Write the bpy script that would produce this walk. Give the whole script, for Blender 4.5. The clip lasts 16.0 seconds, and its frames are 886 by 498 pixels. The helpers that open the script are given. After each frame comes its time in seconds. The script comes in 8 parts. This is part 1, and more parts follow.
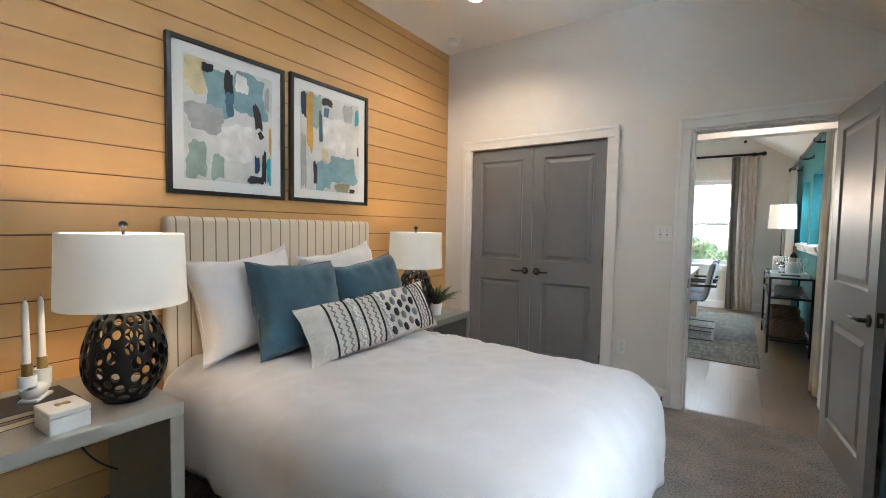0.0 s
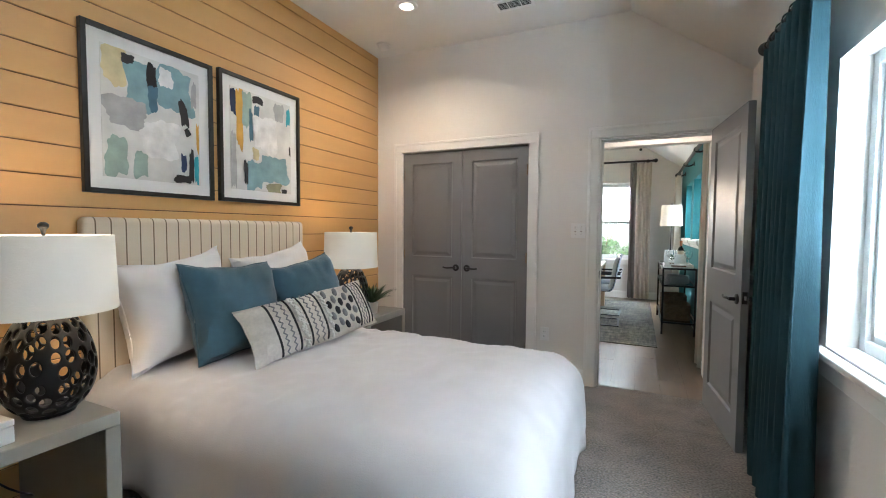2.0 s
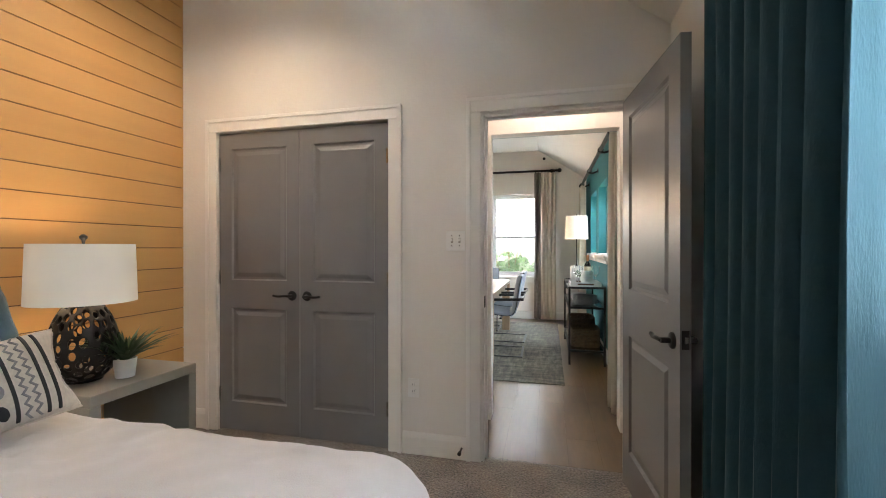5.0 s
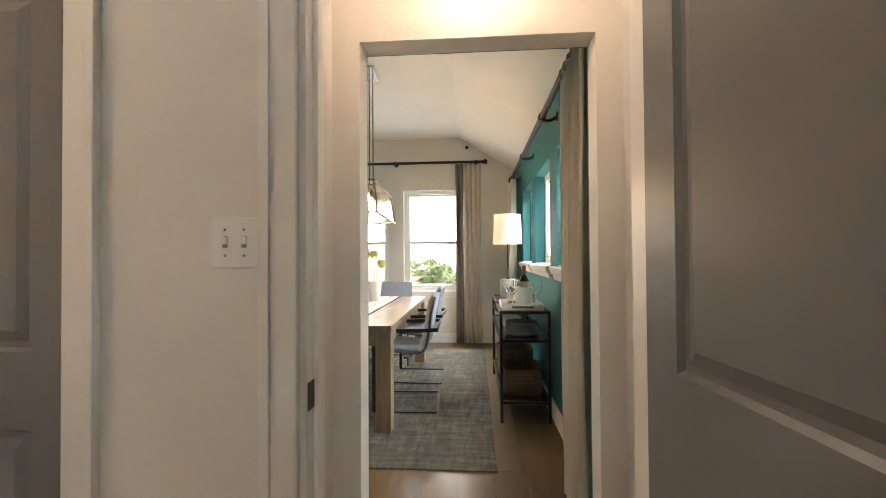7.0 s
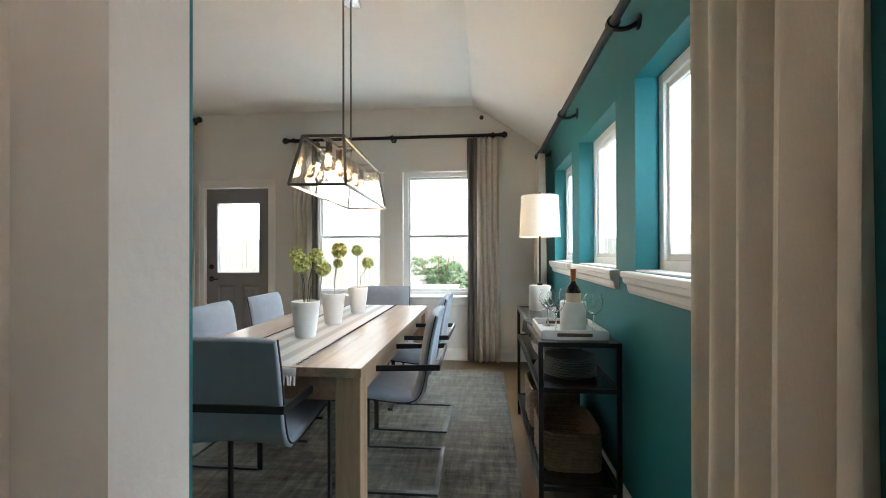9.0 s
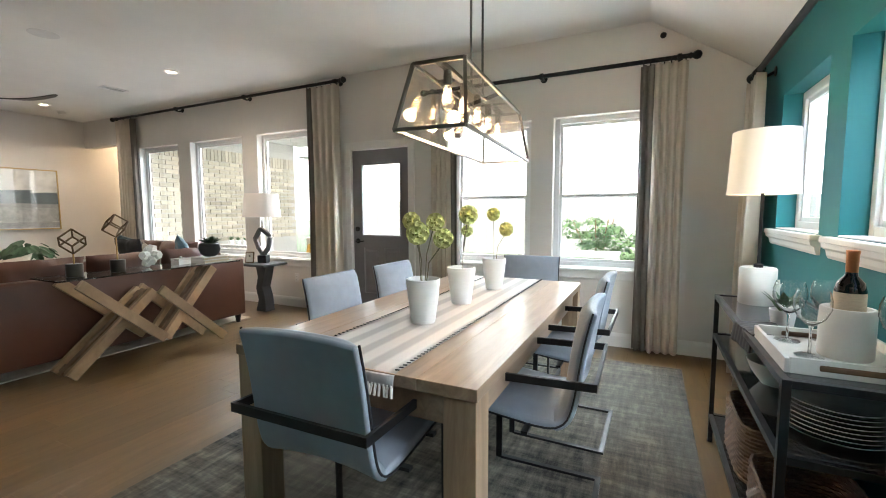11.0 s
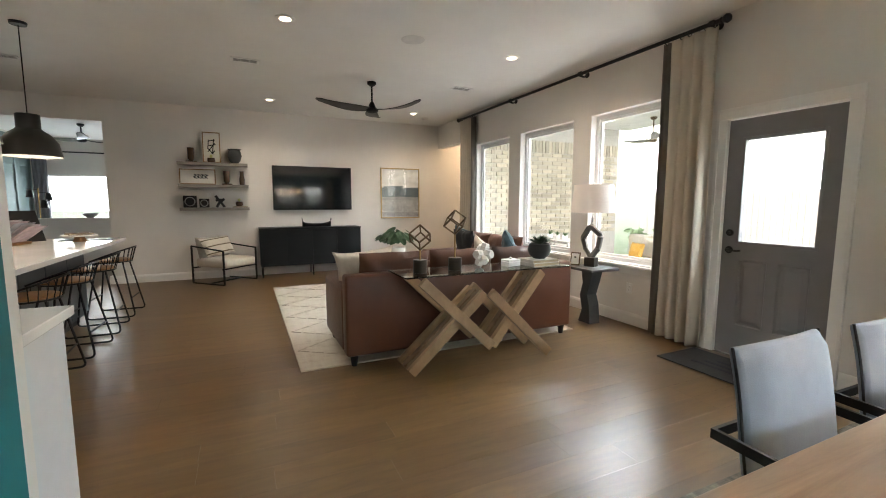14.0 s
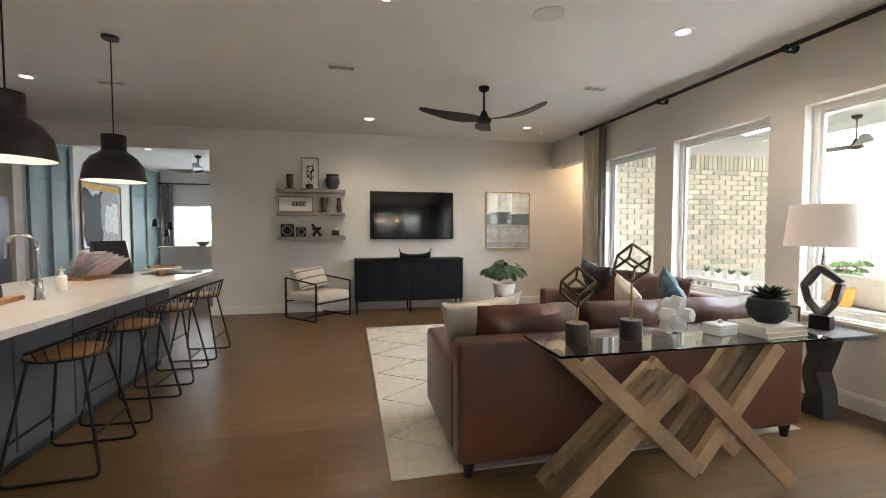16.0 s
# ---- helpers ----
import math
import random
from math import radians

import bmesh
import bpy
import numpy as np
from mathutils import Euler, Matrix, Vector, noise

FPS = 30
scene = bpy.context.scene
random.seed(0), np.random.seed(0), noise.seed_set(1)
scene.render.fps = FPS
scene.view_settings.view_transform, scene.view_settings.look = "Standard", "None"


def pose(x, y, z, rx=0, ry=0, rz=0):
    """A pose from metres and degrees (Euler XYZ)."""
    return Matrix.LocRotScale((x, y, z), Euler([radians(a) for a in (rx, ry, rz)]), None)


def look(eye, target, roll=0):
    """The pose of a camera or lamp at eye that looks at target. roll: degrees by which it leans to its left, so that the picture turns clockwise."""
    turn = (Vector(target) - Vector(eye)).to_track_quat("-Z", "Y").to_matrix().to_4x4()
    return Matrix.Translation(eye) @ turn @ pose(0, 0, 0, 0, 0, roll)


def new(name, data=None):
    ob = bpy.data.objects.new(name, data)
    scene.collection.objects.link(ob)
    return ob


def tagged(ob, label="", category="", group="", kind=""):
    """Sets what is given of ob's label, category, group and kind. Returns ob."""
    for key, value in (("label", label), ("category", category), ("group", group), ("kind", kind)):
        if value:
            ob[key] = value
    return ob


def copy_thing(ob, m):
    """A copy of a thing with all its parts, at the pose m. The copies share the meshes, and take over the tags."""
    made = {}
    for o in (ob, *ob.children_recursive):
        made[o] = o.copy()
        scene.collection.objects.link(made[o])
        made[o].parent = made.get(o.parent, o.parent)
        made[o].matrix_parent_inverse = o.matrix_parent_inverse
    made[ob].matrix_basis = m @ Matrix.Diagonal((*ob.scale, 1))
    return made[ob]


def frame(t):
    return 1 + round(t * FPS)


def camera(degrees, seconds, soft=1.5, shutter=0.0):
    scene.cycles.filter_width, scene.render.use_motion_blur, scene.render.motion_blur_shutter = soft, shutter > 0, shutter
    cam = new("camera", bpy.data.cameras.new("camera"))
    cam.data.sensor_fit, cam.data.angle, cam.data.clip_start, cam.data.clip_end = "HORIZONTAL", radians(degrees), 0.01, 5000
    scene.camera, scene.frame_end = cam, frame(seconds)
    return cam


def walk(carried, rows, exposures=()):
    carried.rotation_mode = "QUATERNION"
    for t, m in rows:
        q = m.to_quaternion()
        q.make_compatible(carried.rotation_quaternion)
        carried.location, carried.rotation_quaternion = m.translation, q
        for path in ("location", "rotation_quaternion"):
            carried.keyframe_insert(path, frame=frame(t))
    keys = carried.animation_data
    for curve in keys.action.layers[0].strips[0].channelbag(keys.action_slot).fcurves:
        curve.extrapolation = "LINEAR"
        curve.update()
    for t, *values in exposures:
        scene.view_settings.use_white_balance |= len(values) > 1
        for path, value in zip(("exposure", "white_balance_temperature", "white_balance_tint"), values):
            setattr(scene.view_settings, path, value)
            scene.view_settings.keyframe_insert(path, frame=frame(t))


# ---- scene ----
cam = camera(92.4, 16.0, 1.0)
PATH = [
    (0, (0.213, 0.808, 1.315), (-0.933, 2.443, 1.21), 1.0),
    (0.5, (0.224, 0.761, 1.329), (-0.801, 2.474, 1.21), 0.7),
    (1, (0.202, 0.709, 1.319), (-0.738, 2.471, 1.203), 0.6),
    (1.5, (0.184, 0.664, 1.305), (-0.695, 2.457, 1.198), 0.5),
    (2, (0.192, 0.655, 1.3), (-0.64, 2.471, 1.205), 0.4),
    (2.5, (0.214, 0.699, 1.291), (-0.58, 2.532, 1.2), 0.3),
    (3, (0.246, 0.857, 1.27), (-0.507, 2.708, 1.185), 0.2),
    (3.5, (0.255, 1.055, 1.256), (-0.444, 2.928, 1.189), 0.1),
    (3.7, (0.27, 1.133, 1.259), (-0.419, 3.01, 1.2), 0.1),
    (6, (0.282, 2.605, 1.244), (0.011, 4.586, 1.267), -0.5),
    (6.5, (0.297, 2.992, 1.26), (0.098, 4.982, 1.288), -0.7),
    (7, (0.298, 3.375, 1.260), (0.150, 5.370, 1.288), -0.4),
    (7.5, (0.270, 3.735, 1.257), (0.147, 5.731, 1.288), -0.5),
    (8, (0.258, 4.033, 1.256), (0.132, 6.029, 1.288), -0.5),
    (8.2, (0.262, 4.159, 1.245), (0.135, 6.154, 1.281), -0.4),
    (10.3, (0.176, 5.033, 1.292), (-0.406, 6.944, 1.192), 0.0),
    (10.5, (0.186, 5.098, 1.289), (-0.485, 6.979, 1.167), -0.0),
    (11, (0.147, 5.203, 1.286), (-0.723, 6.995, 1.113), -0.2),
    (11.5, (0.054, 5.304, 1.276), (-0.996, 6.994, 1.076), -0.1),
    (12, (-0.025, 5.373, 1.29), (-1.238, 6.949, 1.072), -0.1),
    (12.5, (-0.154, 5.46, 1.31), (-1.541, 6.882, 1.078), 0.0),
    (13, (-0.309, 5.563, 1.34), (-1.891, 6.762, 1.098), -0.0),
    (13.5, (-0.555, 5.63, 1.337), (-2.283, 6.609, 1.1), -0.2),
    (14, (-0.826, 5.686, 1.336), (-2.629, 6.523, 1.119), 0.1),
    (14.5, (-1.127, 5.75, 1.35), (-2.979, 6.482, 1.168), 0.3),
    (15, (-1.416, 5.8, 1.336), (-3.313, 6.417, 1.191), 0.1),
    (15.5, (-1.715, 5.805, 1.341), (-3.645, 6.316, 1.231), -0.0),
    (16, (-1.996, 5.823, 1.344), (-3.948, 6.252, 1.257), -0.0),
]
EXPOSURES = [(0.0, 1.06, 5800, 8), (3.5, 1.02, 5900, 8), (6.0, 1.0, 6900, 13), (7.0, 0.88, 7300, 13), (8.1, 0.48, 6200, 9), (10.3, 0.82, 6250, 9), (11.5, 0.84, 6250, 9), (13.0, 0.80, 6300, 9), (14.5, 0.80, 6600, 10), (16.0, 0.80, 6500, 9)]
walk(cam, [(t, look(eye, target, roll)) for t, eye, target, roll in PATH], EXPOSURES)

# ---- light ----
def daylight():
    w = bpy.data.worlds.new("sky")
    scene.world = w
    w.use_nodes = True
    nt = w.node_tree
    bg = nt.nodes["Background"]
    sky = nt.nodes.new("ShaderNodeTexSky")
    sky.sky_type = "NISHITA"
    sky.sun_disc = False
    sky.sun_elevation, sky.sun_rotation = radians(52), radians(215)
    nt.links.new(sky.outputs[0], bg.inputs[0])
    bg.inputs[1].default_value = 0.15
    sun = new("sun", bpy.data.lights.new("sun", "SUN"))
    sun.data.energy, sun.data.angle, sun.data.color = 5.0, radians(0.5), (1.0, 0.95, 0.88)
    az, el = radians(215), radians(52)
    d = Vector((math.sin(az) * math.cos(el), math.cos(az) * math.cos(el), math.sin(el)))
    sun.matrix_world = look(d * 30, (0, 0, 0))


def area_lamp(name, eye, target, sx, sy, power, colour=(1, 1, 1), spread=180):
    l = bpy.data.lights.new(name, "AREA")
    l.shape, l.size, l.size_y, l.energy, l.color = "RECTANGLE", sx, sy, power, colour
    l.spread = math.radians(spread)
    o = new(name, l)
    o.matrix_world = look(eye, target)
    return o


def point_lamp(name, place, power, colour=(1, 0.72, 0.45), radius=0.03):
    l = bpy.data.lights.new(name, "POINT")
    l.energy, l.color, l.shadow_soft_size = power, colour, radius
    o = new(name, l)
    o.location = place
    return o


def spot_lamp(name, place, power, colour=(1, 0.78, 0.55), angle=115):
    l = bpy.data.lights.new(name, "SPOT")
    l.energy, l.color, l.shadow_soft_size, l.spot_size, l.spot_blend = power, colour, 0.05, radians(angle), 0.8
    o = new(name, l)
    o.location = place
    return o


daylight()


# lamps of the place, and area lamps standing in for sky and ground light
SKY = (0.80, 0.92, 1.0)
area_lamp("porch_sky", (-5.0, 10.35, 2.86), (-5.2, 8.0, 0.2), 3.2, 0.9, 320, SKY, 125)
area_lamp("garden_sky", (-0.85, 10.35, 2.70), (-0.85, 8.0, 0.2), 2.2, 0.9, 240, SKY)
area_lamp("side_sky_dining", (1.55, 7.2, 2.35), (0.2, 7.2, 0.9), 3.0, 0.7, 150, SKY)
area_lamp("bedroom_sky", (1.55, 1.95, 2.75), (0.1, 1.95, 0.75), 1.9, 0.8, 185, SKY)
# added low lamp outside, in place of daylight bounced off the ground
area_lamp("bedroom_bounce", (1.55, 1.95, 0.15), (-0.6, 2.4, 2.6), 1.9, 0.6, 430, SKY)
for x, y in [(-4.99, 6.08), (-5.0, 8.47), (-8.26, 6.11), (-8.26, 8.54), (-7.32, 2.55), (-4.2, 2.55)]:
    spot_lamp("downlight_glow", (x, y, 2.93), 42, (1, 0.86, 0.70), 150)
spot_lamp("downlight_glow", (-1.46, 3.56, 2.98), 36, angle=150)
point_lamp("hall_glow", (0.3, 4.7, 2.30), 3.5, (1.0, 0.80, 0.65), 0.06)
point_lamp("passage_glow", (-8.8, 10.4, 2.5), 12)
area_lamp("window_sky_study", (-14.3, 3.1, 1.6), (-9, 3.1, 1.0), 2.2, 1.0, 60, SKY)

# added lamps under the sills that imitate light thrown up by the patio
area_lamp("patio_bounce", (-5.0, 10.45, 0.12), (-5.2, 7.6, 3.0), 3.2, 0.8, 40, (0.95, 0.97, 1.0), 125)
area_lamp("garden_bounce", (-0.85, 10.45, 0.12), (-0.85, 7.6, 3.0), 2.2, 0.8, 55, (0.95, 0.98, 1.0))

# ---- plan ----
SHIP_X, DOOR_Y, WEST_X, TEAL_X = -2.22, 4.33, 0.90, 0.90   # bedroom shiplap face, door wall face, outer wall faces
ARCH_Y0, ARCH_Y1 = 4.95, 5.07
FAR_Y, TV_X, BACK_Y = 9.50, -9.30, -2.6
BED_CEIL, LIV_CEIL, EAVE_Z, RIDGE_X = 3.00, 2.95, 2.43, 0.10
DOOR_X0, DOOR_X1, DOOR_H = -0.106, 0.70, 2.04

# ---- materials ----
def mat_base(name):
    m = bpy.data.materials.new(name)
    m.use_nodes = True
    nt = m.node_tree
    return m, nt, nt.nodes["Principled BSDF"]


def mat(name, colour, rough=0.6, metal=0.0, vary=0.06, scale=8.0, bump=0.0, bscale=120.0, spec=None, coat=0.0, stretch=(1, 1, 1), random_tone=0.0, sheen=0.0):
    """Paint, metal or plain cloth: a base colour with two scales of variation, and fine relief."""
    m, nt, p = mat_base(name)
    n, l = nt.nodes, nt.links
    tc = n.new("ShaderNodeTexCoord")
    mp = n.new("ShaderNodeMapping")
    mp.inputs["Scale"].default_value = stretch
    l.new(tc.outputs["Object"], mp.inputs[0])
    big = n.new("ShaderNodeTexNoise")
    big.inputs["Scale"].default_value, big.inputs["Detail"].default_value = scale, 6
    l.new(mp.outputs[0], big.inputs["Vector"])
    ramp = n.new("ShaderNodeValToRGB")
    c = Vector(colour)
    ramp.color_ramp.elements[0].position, ramp.color_ramp.elements[1].position = 0.3, 0.7
    ramp.color_ramp.elements[0].color = (*(c * (1 - vary)), 1)
    ramp.color_ramp.elements[1].color = (*[min(1, v * (1 + vary)) for v in c], 1)
    l.new(big.outputs["Fac"], ramp.inputs[0])
    out = ramp.outputs[0]
    if random_tone:
        info = n.new("ShaderNodeObjectInfo")
        hsv = n.new("ShaderNodeHueSaturation")
        mr = n.new("ShaderNodeMapRange")
        mr.inputs[3].default_value, mr.inputs[4].default_value = 1 - random_tone, 1 + random_tone
        l.new(info.outputs["Random"], mr.inputs[0])
        l.new(mr.outputs[0], hsv.inputs["Value"])
        l.new(out, hsv.inputs["Color"])
        out = hsv.outputs[0]
    l.new(out, p.inputs["Base Color"])
    rr = n.new("ShaderNodeMapRange")
    rr.inputs[3].default_value, rr.inputs[4].default_value = max(0.02, rough - 0.07), min(1, rough + 0.07)
    l.new(big.outputs["Fac"], rr.inputs[0])
    l.new(rr.outputs[0], p.inputs["Roughness"])
    p.inputs["Metallic"].default_value = metal
    if spec is not None:
        p.inputs["Specular IOR Level"].default_value = spec
    p.inputs["Coat Weight"].default_value = coat
    p.inputs["Sheen Weight"].default_value = sheen
    if bump:
        fine = n.new("ShaderNodeTexNoise")
        fine.inputs["Scale"].default_value, fine.inputs["Detail"].default_value = bscale, 4
        l.new(mp.outputs[0], fine.inputs["Vector"])
        b = n.new("ShaderNodeBump")
        b.inputs["Strength"].default_value, b.inputs["Distance"].default_value = bump, 0.004
        l.new(fine.outputs["Fac"], b.inputs["Height"])
        l.new(b.outputs[0], p.inputs["Normal"])
    return m


def wood_mat(name, light, dark, rough=0.45, stretch=(1, 12, 12), scale=2.0, random_tone=0.12, bump=0.15, coat=0.0):
    m, nt, p = mat_base(name)
    n, l = nt.nodes, nt.links
    tc = n.new("ShaderNodeTexCoord")
    info = n.new("ShaderNodeObjectInfo")
    add = n.new("ShaderNodeVectorMath")
    sc = n.new("ShaderNodeVectorMath")
    sc.operation = "SCALE"
    sc.inputs[0].default_value = (7, 13, 5)
    l.new(info.outputs["Random"], sc.inputs["Scale"])
    l.new(tc.outputs["Object"], add.inputs[0])
    l.new(sc.outputs[0], add.inputs[1])
    mp = n.new("ShaderNodeMapping")
    mp.inputs["Scale"].default_value = stretch
    l.new(add.outputs[0], mp.inputs[0])
    grain = n.new("ShaderNodeTexNoise")
    grain.inputs["Scale"].default_value, grain.inputs["Detail"].default_value, grain.inputs["Roughness"].default_value = scale, 8, 0.65
    grain.inputs["Distortion"].default_value = 0.6
    l.new(mp.outputs[0], grain.inputs["Vector"])
    ramp = n.new("ShaderNodeValToRGB")
    ramp.color_ramp.elements[0].position, ramp.color_ramp.elements[1].position = 0.3, 0.68
    ramp.color_ramp.elements[0].color, ramp.color_ramp.elements[1].color = (*dark, 1), (*light, 1)
    l.new(grain.outputs["Fac"], ramp.inputs[0])
    hsv = n.new("ShaderNodeHueSaturation")
    mr = n.new("ShaderNodeMapRange")
    mr.inputs[3].default_value, mr.inputs[4].default_value = 1 - random_tone, 1 + random_tone
    l.new(info.outputs["Random"], mr.inputs[0])
    l.new(mr.outputs[0], hsv.inputs["Value"])
    l.new(ramp.outputs[0], hsv.inputs["Color"])
    l.new(hsv.outputs[0], p.inputs["Base Color"])
    p.inputs["Roughness"].default_value = rough
    p.inputs["Coat Weight"].default_value = coat
    b = n.new("ShaderNodeBump")
    b.inputs["Strength"].default_value, b.inputs["Distance"].default_value = bump, 0.003
    l.new(grain.outputs["Fac"], b.inputs["Height"])
    l.new(b.outputs[0], p.inputs["Normal"])
    return m


def glass_mat(name, tint=(1, 1, 1), rough=0.0):
    m, nt, p = mat_base(name)
    p.inputs["Base Color"].default_value = (*tint, 1)
    p.inputs["Transmission Weight"].default_value = 1.0
    p.inputs["Roughness"].default_value = rough
    p.inputs["IOR"].default_value = 1.45
    return m


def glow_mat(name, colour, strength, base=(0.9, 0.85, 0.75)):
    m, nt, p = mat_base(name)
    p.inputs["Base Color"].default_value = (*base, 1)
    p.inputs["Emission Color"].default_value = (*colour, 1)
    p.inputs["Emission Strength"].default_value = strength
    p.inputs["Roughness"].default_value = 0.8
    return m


def shade_mat(name, colour, glow, strength):
    """Lampshade linen; its own faint glow stands in for the lamp's light."""
    m, nt, p = mat_base(name)
    n, l = nt.nodes, nt.links
    tc = n.new("ShaderNodeTexCoord")
    mp = n.new("ShaderNodeMapping")
    mp.inputs["Scale"].default_value = (60, 60, 400)
    l.new(tc.outputs["Object"], mp.inputs[0])
    t = n.new("ShaderNodeTexNoise")
    t.inputs["Scale"].default_value = 2.0
    l.new(mp.outputs[0], t.inputs["Vector"])
    b = n.new("ShaderNodeBump")
    b.inputs["Strength"].default_value, b.inputs["Distance"].default_value = 0.3, 0.002
    l.new(t.outputs["Fac"], b.inputs["Height"])
    l.new(b.outputs[0], p.inputs["Normal"])
    p.inputs["Base Color"].default_value = (*colour, 1)
    p.inputs["Roughness"].default_value = 0.9
    p.inputs["Emission Color"].default_value = (*glow, 1)
    p.inputs["Emission Strength"].default_value = strength
    return m


def carpet_mat(name, light, dark):
    m, nt, p = mat_base(name)
    n, l = nt.nodes, nt.links
    tc = n.new("ShaderNodeTexCoord")
    a = n.new("ShaderNodeTexNoise")
    a.inputs["Scale"].default_value, a.inputs["Detail"].default_value = 90, 6
    c = n.new("ShaderNodeTexNoise")
    c.inputs["Scale"].default_value, c.inputs["Detail"].default_value = 5, 4
    l.new(tc.outputs["Object"], a.inputs["Vector"])
    l.new(tc.outputs["Object"], c.inputs["Vector"])
    mix = n.new("ShaderNodeMath")
    mix.operation = "MULTIPLY_ADD"
    mix.inputs[1].default_value = 0.35
    l.new(c.outputs["Fac"], mix.inputs[0])
    l.new(a.outputs["Fac"], mix.inputs[2])
    ramp = n.new("ShaderNodeValToRGB")
    ramp.color_ramp.elements[0].position, ramp.color_ramp.elements[1].position = 0.5, 0.85
    ramp.color_ramp.elements[0].color, ramp.color_ramp.elements[1].color = (*dark, 1), (*light, 1)
    l.new(mix.outputs[0], ramp.inputs[0])
    l.new(ramp.outputs[0], p.inputs["Base Color"])
    p.inputs["Roughness"].default_value = 0.95
    p.inputs["Sheen Weight"].default_value = 0.2
    b = n.new("ShaderNodeBump")
    b.inputs["Strength"].default_value, b.inputs["Distance"].default_value = 0.8, 0.01
    l.new(a.outputs["Fac"], b.inputs["Height"])
    l.new(b.outputs[0], p.inputs["Normal"])
    return m


WALL = mat("wall_paint", (0.72, 0.69, 0.65), 0.72, vary=0.025, scale=3, bump=0.32, bscale=55)
CEIL = mat("ceiling_paint", (0.74, 0.73, 0.70), 0.85, vary=0.02, scale=3, bump=0.3, bscale=50)
TRIM = mat("trim_paint", (0.78, 0.76, 0.73), 0.4, vary=0.02, scale=5)
TEAL = mat("teal_paint", (0.005, 0.14, 0.155), 0.6, vary=0.06, scale=3, bump=0.1, bscale=90)
SHIPLAP = mat("ochre_board_paint", (0.56, 0.31, 0.11), 0.5, vary=0.04, scale=4, stretch=(1, 0.3, 3), random_tone=0.03, bump=0.05, bscale=60)
GREY_DOOR = mat("grey_door_paint", (0.168, 0.166, 0.168), 0.36, vary=0.04, scale=4, bump=0.04, bscale=50)
BLACK = mat("black_metal", (0.009, 0.009, 0.010), 0.42, vary=0.2, scale=20, spec=0.35)
BLACK_GLOSS = mat("black_ceramic", (0.008, 0.008, 0.009), 0.38, vary=0.2, scale=30, bump=0.15, bscale=60, spec=0.3)
WHITE = mat("white_ceramic", (0.78, 0.77, 0.75), 0.35, vary=0.03, scale=10, bump=0.05, bscale=60)
CARPET = carpet_mat("bedroom_carpet", (0.25, 0.205, 0.165), (0.05, 0.041, 0.034))
PLANK = wood_mat("oak_floor", (0.142, 0.080, 0.031), (0.095, 0.052, 0.019), rough=0.32, stretch=(9, 1.2, 9), scale=2.2, random_tone=0.16, bump=0.04)
TABLE_WOOD = wood_mat("table_wood", (0.32, 0.225, 0.15), (0.18, 0.12, 0.075), rough=0.30, stretch=(10, 1, 10), scale=1.8, random_tone=0.08)
CONSOLE_WOOD = wood_mat("console_wood", (0.35, 0.23, 0.128), (0.235, 0.146, 0.078), rough=0.5, stretch=(1, 1, 1), scale=5, random_tone=0.15)
GREY_WOOD = wood_mat("grey_shelf_wood", (0.30, 0.28, 0.25), (0.18, 0.165, 0.15), rough=0.55, stretch=(10, 1, 10), scale=2)
TAUPE = mat("taupe_lacquer", (0.27, 0.248, 0.21), 0.38, vary=0.06, scale=6)
PILLOW_LINEN = mat("white_pillow_linen", (0.72, 0.69, 0.68), 0.9, vary=0.03, scale=6, bump=0.3, bscale=220, sheen=0.3)
LINEN = mat("white_bedding", (0.53, 0.50, 0.49), 0.9, vary=0.03, scale=6, bump=0.35, bscale=220, sheen=0.3)
BLUE_CUSHION = mat("blue_cushion_cloth", (0.036, 0.083, 0.112), 0.92, vary=0.1, scale=30, bump=0.4, bscale=400, sheen=0.3)
CHAIR_BLUE = mat("blue_grey_chair_cloth", (0.24, 0.277, 0.335), 0.85, vary=0.05, scale=20, bump=0.25, bscale=300, sheen=0.2)
LEATHER = mat("brown_leather", (0.080, 0.029, 0.0145), 0.36, vary=0.14, scale=5, bump=0.3, bscale=160)
def drape_mat(name, colour, through_cloth):
    """Woven curtain cloth, which lets some daylight through."""
    m = mat(name, colour, 0.92, vary=0.06, scale=12, bump=0.3, bscale=260, stretch=(1, 1, 0.2))
    nt = m.node_tree
    p, out = nt.nodes["Principled BSDF"], nt.nodes["Material Output"]
    tr = nt.nodes.new("ShaderNodeBsdfTranslucent")
    tr.inputs["Color"].default_value = (*colour, 1)
    mx = nt.nodes.new("ShaderNodeMixShader")
    mx.inputs[0].default_value = through_cloth
    nt.links.new(p.outputs[0], mx.inputs[1])
    nt.links.new(tr.outputs[0], mx.inputs[2])
    nt.links.new(mx.outputs[0], out.inputs["Surface"])
    return m


DRAPE = drape_mat("linen_drape", (0.64, 0.565, 0.47), 0.15)
DRAPE_DARK = drape_mat("grey_drape_band", (0.19, 0.17, 0.15), 0.1)
TEAL_DRAPE = drape_mat("teal_velvet_drape", (0.007, 0.036, 0.047), 0.25)
GLASS = glass_mat("window_glass")
QUARTZ = mat("white_quartz", (0.75, 0.74, 0.72), 0.12, vary=0.03, scale=3)
ISLAND_GREY = mat("island_dark_paint", (0.075, 0.085, 0.095), 0.5, vary=0.05, scale=5)

